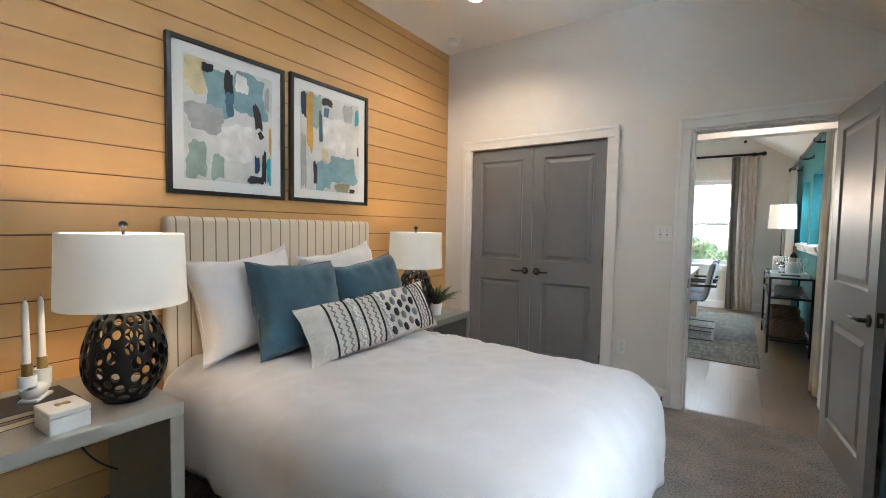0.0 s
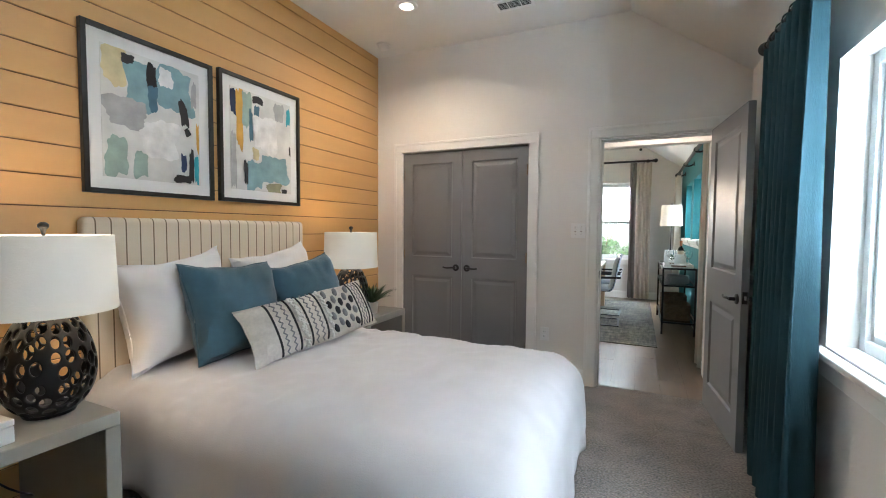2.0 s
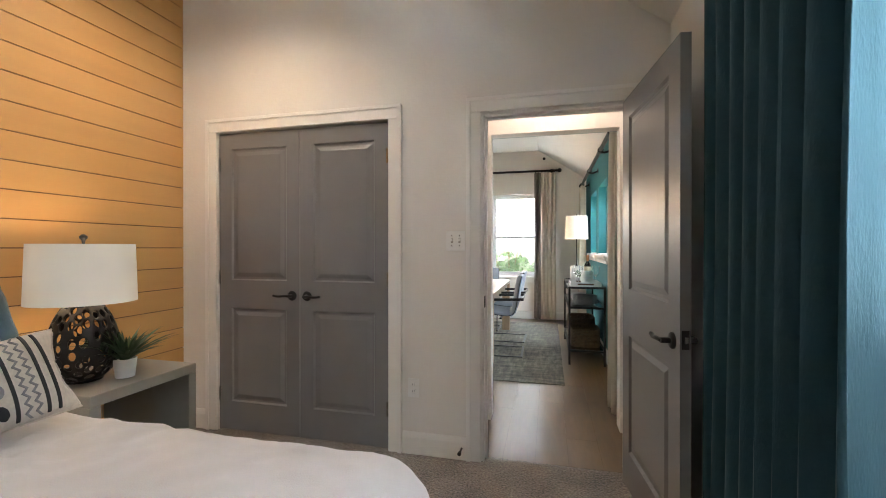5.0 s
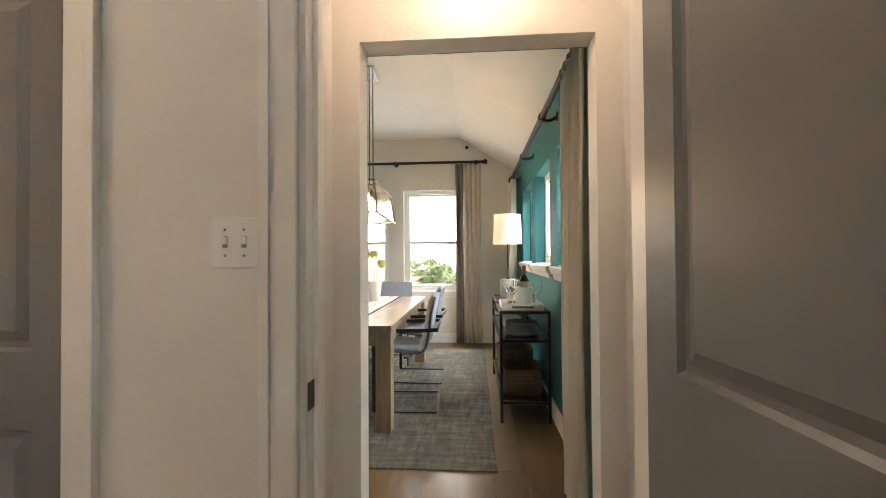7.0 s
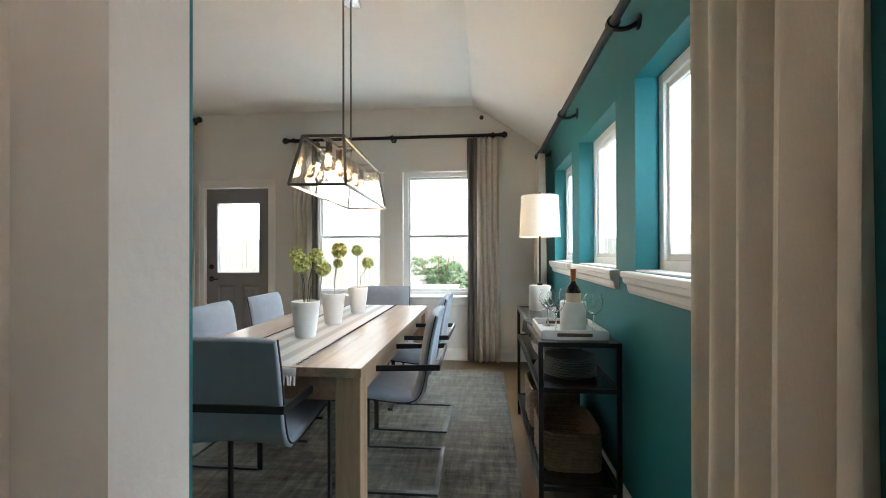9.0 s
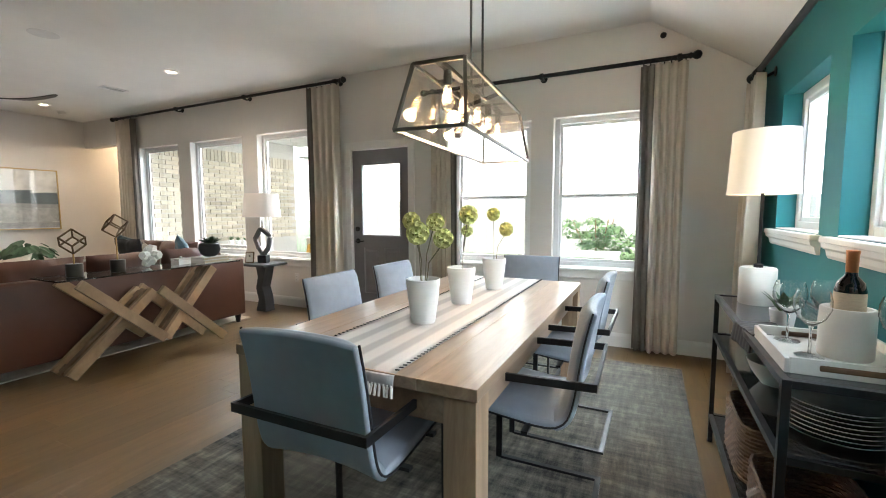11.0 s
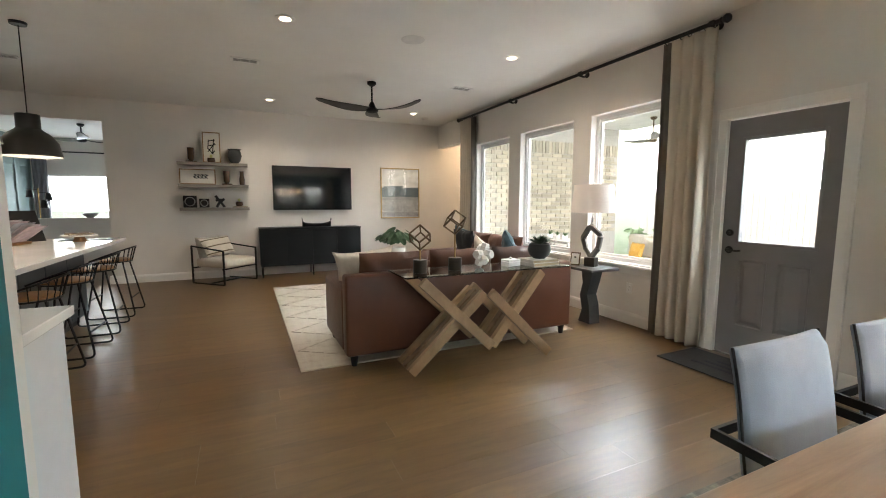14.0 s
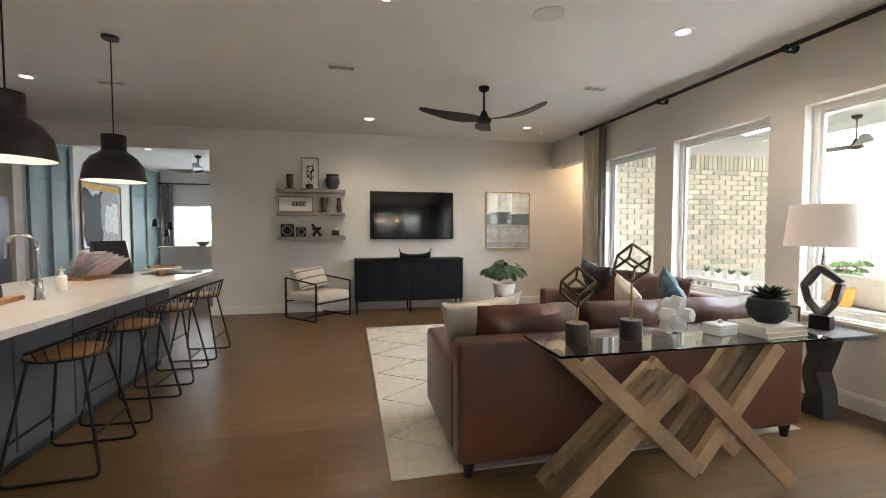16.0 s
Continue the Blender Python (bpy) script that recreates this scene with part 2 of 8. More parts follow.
# ---- geometry helpers ----
def mesh_of(name, bm, smooth=False):
    me = bpy.data.meshes.new(name)
    bmesh.ops.recalc_face_normals(bm, faces=bm.faces)
    bm.to_mesh(me)
    bm.free()
    if smooth:
        me.shade_smooth()
        me.set_sharp_from_angle(angle=radians(40))
    return me


def part(name, bm, material, parent=None, label="", smooth=False):
    o = new(name, mesh_of(name, bm, smooth))
    o.data.materials.append(material)
    o.parent = parent
    if label:
        o["label"] = label
    return o


def thing(name, place, rz=0.0, label="", category="", group="", kind=""):
    e = new(name)
    e.empty_display_size = 0.1
    e.matrix_world = pose(*place, 0, 0, rz)
    return tagged(e, label, category, group, kind)


def box(bm, lo, hi, bevel=0.0, m=None, seg=2):
    g = bmesh.ops.create_cube(bm, size=1.0)["verts"]
    for v in g:
        v.co = Vector([lo[i] + (v.co[i] + 0.5) * (hi[i] - lo[i]) for i in range(3)])
    if bevel:
        es = list({e for v in g for e in v.link_edges})
        r = bmesh.ops.bevel(bm, geom=es, offset=bevel, segments=seg, affect="EDGES", profile=0.5)
        g = list({v for f in r["faces"] for v in f.verts} | {v for v in g if v.is_valid})
    if m is not None:
        bmesh.ops.transform(bm, matrix=m, verts=[v for v in g if v.is_valid])
    return bm


def boxes(*items, bevel=0.0):
    bm = bmesh.new()
    for lo, hi in items:
        box(bm, lo, hi, bevel)
    return bm


def bar(bm, a, b, w, h, bevel=0.0, up=(0, 0, 1)):
    """A straight bar with a w x h section from a to b."""
    a, b = Vector(a), Vector(b)
    d = b - a
    z = d.normalized()
    x = Vector(up).cross(z)
    x = x.normalized() if x.length > 1e-4 else Vector((1, 0, 0))
    y = z.cross(x)
    m = Matrix((x, y, z)).transposed().to_4x4()
    m.translation = a
    return box(bm, (-w / 2, -h / 2, 0), (w / 2, h / 2, d.length), bevel, m)


def lathe(bm, profile, seg=32, centre=(0, 0, 0), close=True):
    """A turned shape from (radius, height) pairs."""
    rings = []
    for r, z in profile:
        if r < 1e-5:
            rings.append([bm.verts.new((centre[0], centre[1], centre[2] + z))])
        else:
            rings.append([bm.verts.new((centre[0] + r * math.cos(2 * math.pi * i / seg), centre[1] + r * math.sin(2 * math.pi * i / seg), centre[2] + z)) for i in range(seg)])
    for a, b in zip(rings, rings[1:]):
        for i in range(seg):
            j = (i + 1) % seg
            if len(a) == 1 and len(b) > 1:
                bm.faces.new((a[0], b[j], b[i]))
            elif len(b) == 1 and len(a) > 1:
                bm.faces.new((a[i], a[j], b[0]))
            elif len(a) > 1:
                bm.faces.new((a[i], a[j], b[j], b[i]))
    return bm


def tube(bm, path, r, seg=8, closed=False):
    """A round rod bent along the path."""
    pts = [Vector(p) for p in path]
    rings = []
    n = len(pts)
    ref = Vector((0, 0, 1))
    for i, p in enumerate(pts):
        if closed:
            d = pts[(i + 1) % n] - pts[i - 1]
        else:
            d = pts[min(i + 1, n - 1)] - pts[max(i - 1, 0)]
        d.normalize()
        x = ref.cross(d)
        if x.length < 0.05:
            x = Vector((1, 0, 0)).cross(d)
        x.normalize()
        y = d.cross(x)
        rings.append([bm.verts.new(p + r * (math.cos(2 * math.pi * k / seg) * x + math.sin(2 * math.pi * k / seg) * y)) for k in range(seg)])
    for i in range(n if closed else n - 1):
        a, b = rings[i], rings[(i + 1) % n]
        for k in range(seg):
            bm.faces.new((a[k], a[(k + 1) % seg], b[(k + 1) % seg], b[k]))
    if not closed:
        bm.faces.new(rings[0])
        bm.faces.new(list(reversed(rings[-1])))
    return bm


def arc_points(points, radius=0.03, steps=4):
    """A polyline with rounded corners."""
    ps = [Vector(p) for p in points]
    out = [ps[0]]
    for a, b, c in zip(ps, ps[1:], ps[2:]):
        u, v = (a - b), (c - b)
        r = min(radius, u.length / 2.1, v.length / 2.1)
        u.normalize(), v.normalize()
        for k in range(steps + 1):
            t = k / steps
            out.append((1 - t) ** 2 * (b + r * u) + 2 * t * (1 - t) * b + t ** 2 * (b + r * v))
    out.append(ps[-1])
    return out


def wall_cells(span, height, holes):
    """The rectangles that are left of a wall (u, z) once its openings are cut: holes are (u0, u1, z0, z1)."""
    us = sorted({span[0], span[1], *[h[0] for h in holes], *[h[1] for h in holes]})
    out = []
    for a, b in zip(us, us[1:]):
        zs = [height[0]]
        for h in sorted((h for h in holes if h[0] <= a + 1e-6 and h[1] >= b - 1e-6), key=lambda h: h[2]):
            out.append((a, b, zs.pop(), h[2]))
            zs.append(h[3])
        out.append((a, b, zs.pop(), height[1]))
    return [c for c in out if c[3] - c[2] > 1e-4]


def wall_x(name, y0, y1, span, height, holes, material, label):
    """A wall along x, between y0 and y1."""
    bm = bmesh.new()
    for a, b, z0, z1 in wall_cells(span, height, holes):
        box(bm, (a, y0, z0), (b, y1, z1))
    bmesh.ops.remove_doubles(bm, verts=bm.verts, dist=1e-5)
    return tagged(part(name, bm, material), label, "wall", kind="structure")


def wall_y(name, x0, x1, span, height, holes, material, label):
    bm = bmesh.new()
    for a, b, z0, z1 in wall_cells(span, height, holes):
        box(bm, (x0, a, z0), (x1, b, z1))
    bmesh.ops.remove_doubles(bm, verts=bm.verts, dist=1e-5)
    return tagged(part(name, bm, material), label, "wall", kind="structure")


def prism(bm, outline, lo, hi, axis=1):
    """A solid from an outline (in the two other axes) between lo and hi along axis."""
    def at(p, v):
        q = list(p)
        q.insert(axis, v)
        return q
    a = [bm.verts.new(at(p, lo)) for p in outline]
    b = [bm.verts.new(at(p, hi)) for p in outline]
    n = len(a)
    for i in range(n):
        bm.faces.new((a[i], a[(i + 1) % n], b[(i + 1) % n], b[i]))
    bm.faces.new(a)
    bm.faces.new(list(reversed(b)))
    return bm

# ---- structure ----
LIVING_WINDOWS = [(-7.60, -6.57), (-6.27, -5.12), (-4.82, -3.72)]
DINING_WINDOWS = [(-1.82, -0.95), (-0.73, 0.13)]
TEAL_WINDOWS = [(5.70, 6.53), (6.81, 7.66), (7.90, 8.70)]
BED_WINDOW = (1.05, 2.86, 0.83, 1.98)
PDOOR = (-3.20, -2.38, 0.0, 2.05)
LW_Z, DW_Z, TW_Z = (0.66, 2.37), (0.74, 2.20), (1.17, 2.03)

wall_y("wall_bedroom_shiplap", SHIP_X - 0.18, SHIP_X - 0.012, (BACK_Y, 4.95), (0, 3.1), [], WALL, "painted backing wall behind the ochre boards")
wall_x("wall_bedroom_door", DOOR_Y, DOOR_Y + 0.12, (SHIP_X - 0.012, WEST_X), (0, 3.1), [(-1.93, -0.68, 0, 2.04), (DOOR_X0, DOOR_X1, 0, DOOR_H)], WALL, "off-white painted plaster wall with closet and doorway")
wall_y("wall_bedroom_outer", WEST_X, WEST_X + 0.17, (BACK_Y, 4.95), (0, 3.1), [BED_WINDOW], WALL, "off-white painted outer wall with a deep window")
# unseen back wall, set well back to cut the light bounced onto the bed
wall_x("wall_bedroom_back", BACK_Y - 0.12, BACK_Y, (SHIP_X - 0.18, WEST_X + 0.17), (0, 3.1), [], WALL, "off-white painted plaster wall")
wall_y("wall_hall_side", -0.36, -0.24, (DOOR_Y + 0.12, ARCH_Y0), (0, 2.6), [], WALL, "off-white painted short hall wall")
wall_y("wall_hall_end", 0.84, 0.899, (DOOR_Y + 0.12, ARCH_Y0), (0, 2.6), [], WALL, "off-white painted short hall wall")
wall_x("wall_closet_back", 4.94, 4.949, (SHIP_X, -0.36), (0, 2.6), [], WALL, "plain closet back wall")
ARCH = (-0.132, 0.745, 0, 2.07)
wall_x("wall_arch", ARCH_Y0, ARCH_Y1 - 0.006, (SHIP_X - 0.18, WEST_X + 0.17), (0, 3.1), [ARCH], WALL, "off-white painted wall with a plain square opening")
wall_x("wall_dining_back", ARCH_Y1 - 0.006, ARCH_Y1, (SHIP_X - 0.18, TEAL_X), (0, 3.1), [ARCH], TEAL, "deep teal painted dining room wall")
wall_y("wall_dining_teal", TEAL_X, TEAL_X + 0.17, (ARCH_Y1 - 0.006, FAR_Y + 0.15), (0, 3.1), [(a, b, *TW_Z) for a, b in TEAL_WINDOWS], TEAL, "deep teal painted wall with three high windows")
wall_x("wall_far", FAR_Y, FAR_Y + 0.15, (TV_X, TEAL_X), (0, 3.1),
       [(TV_X, -8.25, 0, 2.48)] + [(a, b, *LW_Z) for a, b in LIVING_WINDOWS] + [PDOOR] + [(a, b, *DW_Z) for a, b in DINING_WINDOWS], WALL, "off-white painted wall with tall windows and a patio door")
wall_y("wall_tv", TV_X - 0.14, TV_X, (3.70, 11.2), (0, 3.1), [], WALL, "white painted wall behind the television")
wall_y("wall_header", TV_X - 0.14, TV_X, (-0.6, 3.70), (2.60, 3.1), [], WALL, "white painted header over a wide opening")
wall_x("wall_passage_end", 11.2, 11.3, (TV_X - 0.14, -8.1), (0, 3.1), [], WALL, "white painted passage wall")
wall_y("wall_passage_side", -8.25, -8.13, (FAR_Y + 0.15, 11.2), (0, 3.1), [], WALL, "white painted passage wall")
wall_y("wall_kitchen_side", SHIP_X - 0.24, SHIP_X - 0.18, (-0.6, ARCH_Y1), (0, 3.1), [], WALL, "white painted kitchen wall")
wall_x("wall_kitchen_back", -0.72, -0.6, (-14.2, SHIP_X - 0.18), (0, 3.1), [], WALL, "white painted kitchen back wall")
wall_y("wall_study_far", -14.2, -14.06, (-0.6, 5.2), (0, 3.1), [(1.4, 3.6, 0.90, 2.0)], WALL, "white painted wall with a wide window")
wall_x("wall_study_side", 5.2, 5.32, (-14.2, TV_X - 0.14), (0, 3.1), [], WALL, "white painted side wall")


def ceiling_with_slope(name, y0, y1, x0, flat, label):
    """Flat ceiling that falls to the eave of the outer wall."""
    bm = bmesh.new()
    prism(bm, [(x0, flat), (RIDGE_X, flat), (WEST_X, EAVE_Z), (WEST_X, 3.25), (x0, 3.25)], y0, y1)
    return tagged(part(name, bm, CEIL), label, "ceiling", kind="structure")


ceiling_with_slope("ceiling_bedroom", BACK_Y, DOOR_Y, SHIP_X, BED_CEIL, "white painted ceiling with a sloping edge")
ceiling_with_slope("ceiling_dining", ARCH_Y1, FAR_Y, SHIP_X - 0.18, LIV_CEIL, "white painted ceiling with a sloping edge")
tagged(part("ceiling_living", boxes(((TV_X, -0.6, LIV_CEIL), (SHIP_X - 0.18, FAR_Y, 3.25))), CEIL), "white painted flat ceiling", "ceiling", kind="structure")
tagged(part("ceiling_hall", boxes(((-0.36, DOOR_Y + 0.12, 2.44), (0.90, ARCH_Y0, 2.6))), CEIL), "white painted low hall ceiling", "ceiling", kind="structure")
tagged(part("ceiling_closet", boxes(((SHIP_X, DOOR_Y + 0.12, 2.5), (-0.36, 4.94, 2.6))), CEIL), "white painted closet ceiling", "ceiling", kind="structure")
tagged(part("ceiling_study", boxes(((-14.2, -0.6, 2.85), (TV_X - 0.14, 5.2, 3.25))), CEIL), "white painted flat ceiling", "ceiling", kind="structure")
tagged(part("ceiling_passage", boxes(((TV_X, FAR_Y + 0.15, 2.75), (-8.25, 11.2, 3.0))), CEIL), "white painted flat ceiling", "ceiling", kind="structure")

# floors: carpet in the bedroom, a dark screed under the planks elsewhere
bm = bmesh.new()
box(bm, (SHIP_X, BACK_Y, -0.10), (WEST_X, DOOR_Y + 0.06, 0.0))
tagged(part("floor_bedroom_carpet", bm, CARPET), "beige cut-pile bedroom carpet", "carpet", kind="structure")
SCREED = mat("plank_joint", (0.05, 0.03, 0.016), 0.8)
tagged(part("floor", boxes(((-14.2, -0.6, -0.12), (SHIP_X - 0.18, 11.2, -0.006)), ((SHIP_X - 0.18, 4.95, -0.12), (WEST_X, FAR_Y, -0.006)), ((SHIP_X, DOOR_Y + 0.06, -0.12), (WEST_X, 4.95, -0.006))), SCREED), "warm brown oak plank floor", "floor", kind="structure")
FLOOR = bpy.data.objects["floor"]


def baseboard(name, a, b, out, holes=()):
    """A skirting board with a rounded top from a to b; out is the side that it stands on."""
    a, b, out = Vector((*a, 0)), Vector((*b, 0)), Vector((*out, 0))
    d = (b - a).normalized()
    length = (b - a).length
    spans, u = [], 0.0
    for h0, h1 in sorted(holes):
        spans.append((u, h0))
        u = h1
    spans.append((u, length))
    bm = bmesh.new()
    for u0, u1 in spans:
        if u1 - u0 < 0.01:
            continue
        prof = [(0, 0), (0.015, 0), (0.015, 0.10), (0.010, 0.118), (0.004, 0.13), (0, 0.132)]
        ends = []
        for u in (u0, u1):
            ends.append([bm.verts.new(a + d * u + out * p + Vector((0, 0, z))) for p, z in prof])
        n = len(prof)
        for i in range(n):
            bm.faces.new((ends[0][i], ends[0][(i + 1) % n], ends[1][(i + 1) % n], ends[1][i]))
        bm.faces.new(ends[0])
        bm.faces.new(list(reversed(ends[1])))
    return tagged(part(name, bm, TRIM), "white painted baseboard", "baseboard", kind="structure")


baseboard("baseboard", (SHIP_X, DOOR_Y), (WEST_X, DOOR_Y), (0, -1), [(0.20, 1.63), (2.025, 3.01)])
baseboard("baseboard", (WEST_X, BACK_Y), (WEST_X, DOOR_Y), (-1, 0))
baseboard("baseboard", (-0.24, DOOR_Y + 0.12), (-0.24, ARCH_Y0), (1, 0))
baseboard("baseboard", (0.84, DOOR_Y + 0.12), (0.84, ARCH_Y0), (-1, 0))
baseboard("baseboard", (-0.24, ARCH_Y0), (0.84, ARCH_Y0), (0, -1), [(0.108, 0.985)])
baseboard("baseboard", (TEAL_X, ARCH_Y1), (TEAL_X, FAR_Y), (-1, 0))
baseboard("baseboard", (SHIP_X - 0.18, ARCH_Y1), (TEAL_X, ARCH_Y1), (0, 1), [(2.268, 3.145)])
baseboard("baseboard", (-8.25, FAR_Y), (TEAL_X, FAR_Y), (0, -1), [(4.96, 5.96)])
baseboard("baseboard", (TV_X, 3.70), (TV_X, FAR_Y), (1, 0))


def casing(name, x0, x1, top, y, side, label):
    """A moulded door casing on a wall along x."""
    bm = bmesh.new()
    w = 0.085
    for lo, hi in (((x0 - w, 0), (x0, top)), ((x1, 0), (x1 + w, top)), ((x0 - w, top), (x1 + w, top + w))):
        box(bm, (lo[0], min(y, y + side * 0.018), lo[1]), (hi[0], max(y, y + side * 0.018), hi[1]), 0.004)
    o = 0.022
    for lo, hi in (((x0 - w, 0), (x0 - w + o, top + w - o)), ((x1 + w - o, 0), (x1 + w, top + w - o)), ((x0 - w, top + w - o), (x1 + w, top + w))):
        ya, yb = y + side * 0.0185, y + side * 0.026
        box(bm, (lo[0] - 0.002, min(ya, yb), lo[1]), (hi[0] + 0.002, max(ya, yb), hi[1] + 0.002), 0.003)
    return tagged(part(name, bm, TRIM), label, "door casing", kind="structure")


casing("trim_closet", -1.93, -0.68, 2.04, DOOR_Y, -1, "white moulded casing round the closet")
casing("trim_bedroom_door", DOOR_X0, DOOR_X1, DOOR_H, DOOR_Y, -1, "white moulded casing round the bedroom doorway")
casing("trim_bedroom_door", DOOR_X0, DOOR_X1, DOOR_H, DOOR_Y + 0.12, 1, "white moulded casing round the bedroom doorway")
casing("trim_patio_door", PDOOR[0], PDOOR[1], PDOOR[3], FAR_Y, -1, "white moulded casing round the patio door")
bm = boxes(((DOOR_X0, DOOR_Y + 0.001, 0), (DOOR_X0 + 0.016, DOOR_Y + 0.119, DOOR_H)), ((DOOR_X1 - 0.016, DOOR_Y + 0.001, 0), (DOOR_X1, DOOR_Y + 0.119, DOOR_H)), ((DOOR_X0 + 0.016, DOOR_Y + 0.001, DOOR_H - 0.016), (DOOR_X1 - 0.016, DOOR_Y + 0.119, DOOR_H)),
           ((DOOR_X0 + 0.016, DOOR_Y + 0.045, 0), (DOOR_X0 + 0.028, DOOR_Y + 0.08, DOOR_H - 0.016)), ((DOOR_X0 + 0.028, DOOR_Y + 0.045, DOOR_H - 0.028), (DOOR_X1 - 0.016, DOOR_Y + 0.08, DOOR_H - 0.016)))
jamb = tagged(part("trim_door_jamb", bm, TRIM), "white painted door jamb with stop", "door jamb", kind="structure")
part("strike_plate", boxes(((DOOR_X0 + 0.016, DOOR_Y + 0.006, 0.90), (DOOR_X0 + 0.019, DOOR_Y + 0.042, 0.965)), bevel=0.001), BLACK, jamb, "black metal strike plate")

PVC = mat("white_window_frame", (0.80, 0.80, 0.79), 0.35, vary=0.02, scale=6)


def window_x(name, x0, x1, z0, z1, y_in, rail, label, stool=True):
    """A window in a wall along x whose inner face is at y_in."""
    w = thing(name, (0, 0, 0), 0, label, "window", kind="structure")
    y = y_in + 0.085
    f = 0.05
    part("window_frame", boxes(((x0, y, z0), (x0 + f, y + 0.06, z1)), ((x1 - f, y, z0), (x1, y + 0.06, z1)), ((x0 + f, y, z1 - f), (x1 - f, y + 0.06, z1)), ((x0 + f, y, z0), (x1 - f, y + 0.06, z0 + f)), bevel=0.004), PVC, w)
    bm = bmesh.new()
    g = 0.028
    def ring(a, b, c, d, yy):
        for lo, hi in (((a, c), (a + g, d)), ((b - g, c), (b, d)), ((a + g, d - g), (b - g, d)), ((a + g, c), (b - g, c + g))):
            box(bm, (lo[0], yy, lo[1]), (hi[0], yy + 0.03, hi[1]), 0.003)
    panes = []
    if rail:
        zm = (z0 + z1) / 2 - 0.03
        ring(x0 + f, x1 - f, z0 + f, zm + 0.02, y + 0.008)
        ring(x0 + f, x1 - f, zm - 0.02, z1 - f, y + 0.03)
        panes = [(z0 + f + g, zm - 0.008, y + 0.02), (zm + 0.008, z1 - f - g, y + 0.044)]
    else:
        ring(x0 + f, x1 - f, z0 + f, z1 - f, y + 0.015)
        panes = [(z0 + f + g, z1 - f - g, y + 0.028)]
    part("sash", bm, PVC, w)
    for a, b, yy in panes:
        p = part("pane", boxes(((x0 + f + g, yy, a), (x1 - f - g, yy + 0.004, b))), GLASS, w, "clear window glass")
        p.visible_shadow = False
    if stool:
        bm = boxes(((x0 - 0.06, y_in - 0.045, z0 - 0.028), (x1 + 0.06, y_in - 0.001, z0 - 0.001)), ((x0 + 0.001, y_in - 0.002, z0 + 0.0005), (x1 - 0.001, y, z0 + 0.008)), ((x0 - 0.04, y_in - 0.02, z0 - 0.10), (x1 + 0.04, y_in - 0.001, z0 - 0.028)), bevel=0.005)
        part("window_sill", bm, TRIM, w, "white painted sill")
    return w


def window_y(name, y0, y1, z0, z1, x_in, label, moulded=False, mullion=False):
    w = thing(name, (0, 0, 0), 0, label, "window", kind="structure")
    x = x_in + 0.10
    f = 0.05
    part("window_frame", boxes(((x, y0, z0), (x + 0.06, y0 + f, z1)), ((x, y1 - f, z0), (x + 0.06, y1, z1)), ((x, y0 + f, z1 - f), (x + 0.06, y1 - f, z1)), ((x, y0 + f, z0), (x + 0.06, y1 - f, z0 + f)), bevel=0.004), PVC, w)
    spans = [(y0 + f, y1 - f)]
    if mullion:
        m = (y0 + y1) / 2
        spans = [(y0 + f, m - 0.02), (m + 0.02, y1 - f)]
        part("mullion", boxes(((x, m - 0.02, z0 + f), (x + 0.06, m + 0.02, z1 - f)), bevel=0.003), PVC, w)
    for a, b in spans:
        g = 0.028
        bm = bmesh.new()
        for lo, hi in (((a, z0 + f), (a + g, z1 - f)), ((b - g, z0 + f), (b, z1 - f)), ((a + g, z1 - f - g), (b - g, z1 - f)), ((a + g, z0 + f), (b - g, z0 + f + g))):
            box(bm, (x + 0.015, lo[0], lo[1]), (x + 0.045, hi[0], hi[1]), 0.003)
        part("sash", bm, PVC, w)
        p = part("pane", boxes(((x + 0.028, a + g, z0 + f + g), (x + 0.032, b - g, z1 - f - g))), GLASS, w, "clear window glass")
        p.visible_shadow = False
    e = 0.06
    bm = boxes(((x_in - 0.05, y0 - e, z0 - 0.03), (x_in - 0.001, y1 + e, z0 - 0.001)), ((x_in - 0.002, y0 + 0.001, z0 + 0.0005), (x, y1 - 0.001, z0 + 0.008)), bevel=0.006)
    if moulded:
        prism(bm, [(x_in - 0.001, z0 - 0.03), (x_in - 0.045, z0 - 0.03), (x_in - 0.042, z0 - 0.05), (x_in - 0.026, z0 - 0.062), (x_in - 0.022, z0 - 0.085), (x_in - 0.015, z0 - 0.10), (x_in - 0.001, z0 - 0.10)], y0 - 0.045, y1 + 0.045)
    else:
        box(bm, (x_in - 0.02, y0 - 0.04, z0 - 0.11), (x_in - 0.001, y1 + 0.04, z0 - 0.03), 0.004)
    part("window_sill", bm, TRIM, w, "white painted sill")
    return w


for i, (a, b) in enumerate(LIVING_WINDOWS):
    window_x("window_living_%d" % (i + 1), a, b, *LW_Z, FAR_Y, False, "tall white-framed fixed window with a deep plain reveal")
for i, (a, b) in enumerate(DINING_WINDOWS):
    window_x("window_dining_%d" % (i + 1), a, b, *DW_Z, FAR_Y, True, "white single-hung window with a meeting rail")
for i, (a, b) in enumerate(TEAL_WINDOWS):
    window_y("window_teal_%d" % (i + 1), a, b, *TW_Z, TEAL_X, "small white-framed window in a deep teal reveal", moulded=True)
window_y("window_bedroom", *BED_WINDOW, WEST_X, "wide white-framed bedroom window with a white sill", mullion=True)

# ---- fixtures used in several spaces ----
CHROME = mat("chrome", (0.6, 0.6, 0.6), 0.12, metal=1.0, vary=0.02)
BRONZE = mat("bronze_metal", (0.13, 0.095, 0.06), 0.32, metal=0.9, vary=0.15, scale=15)
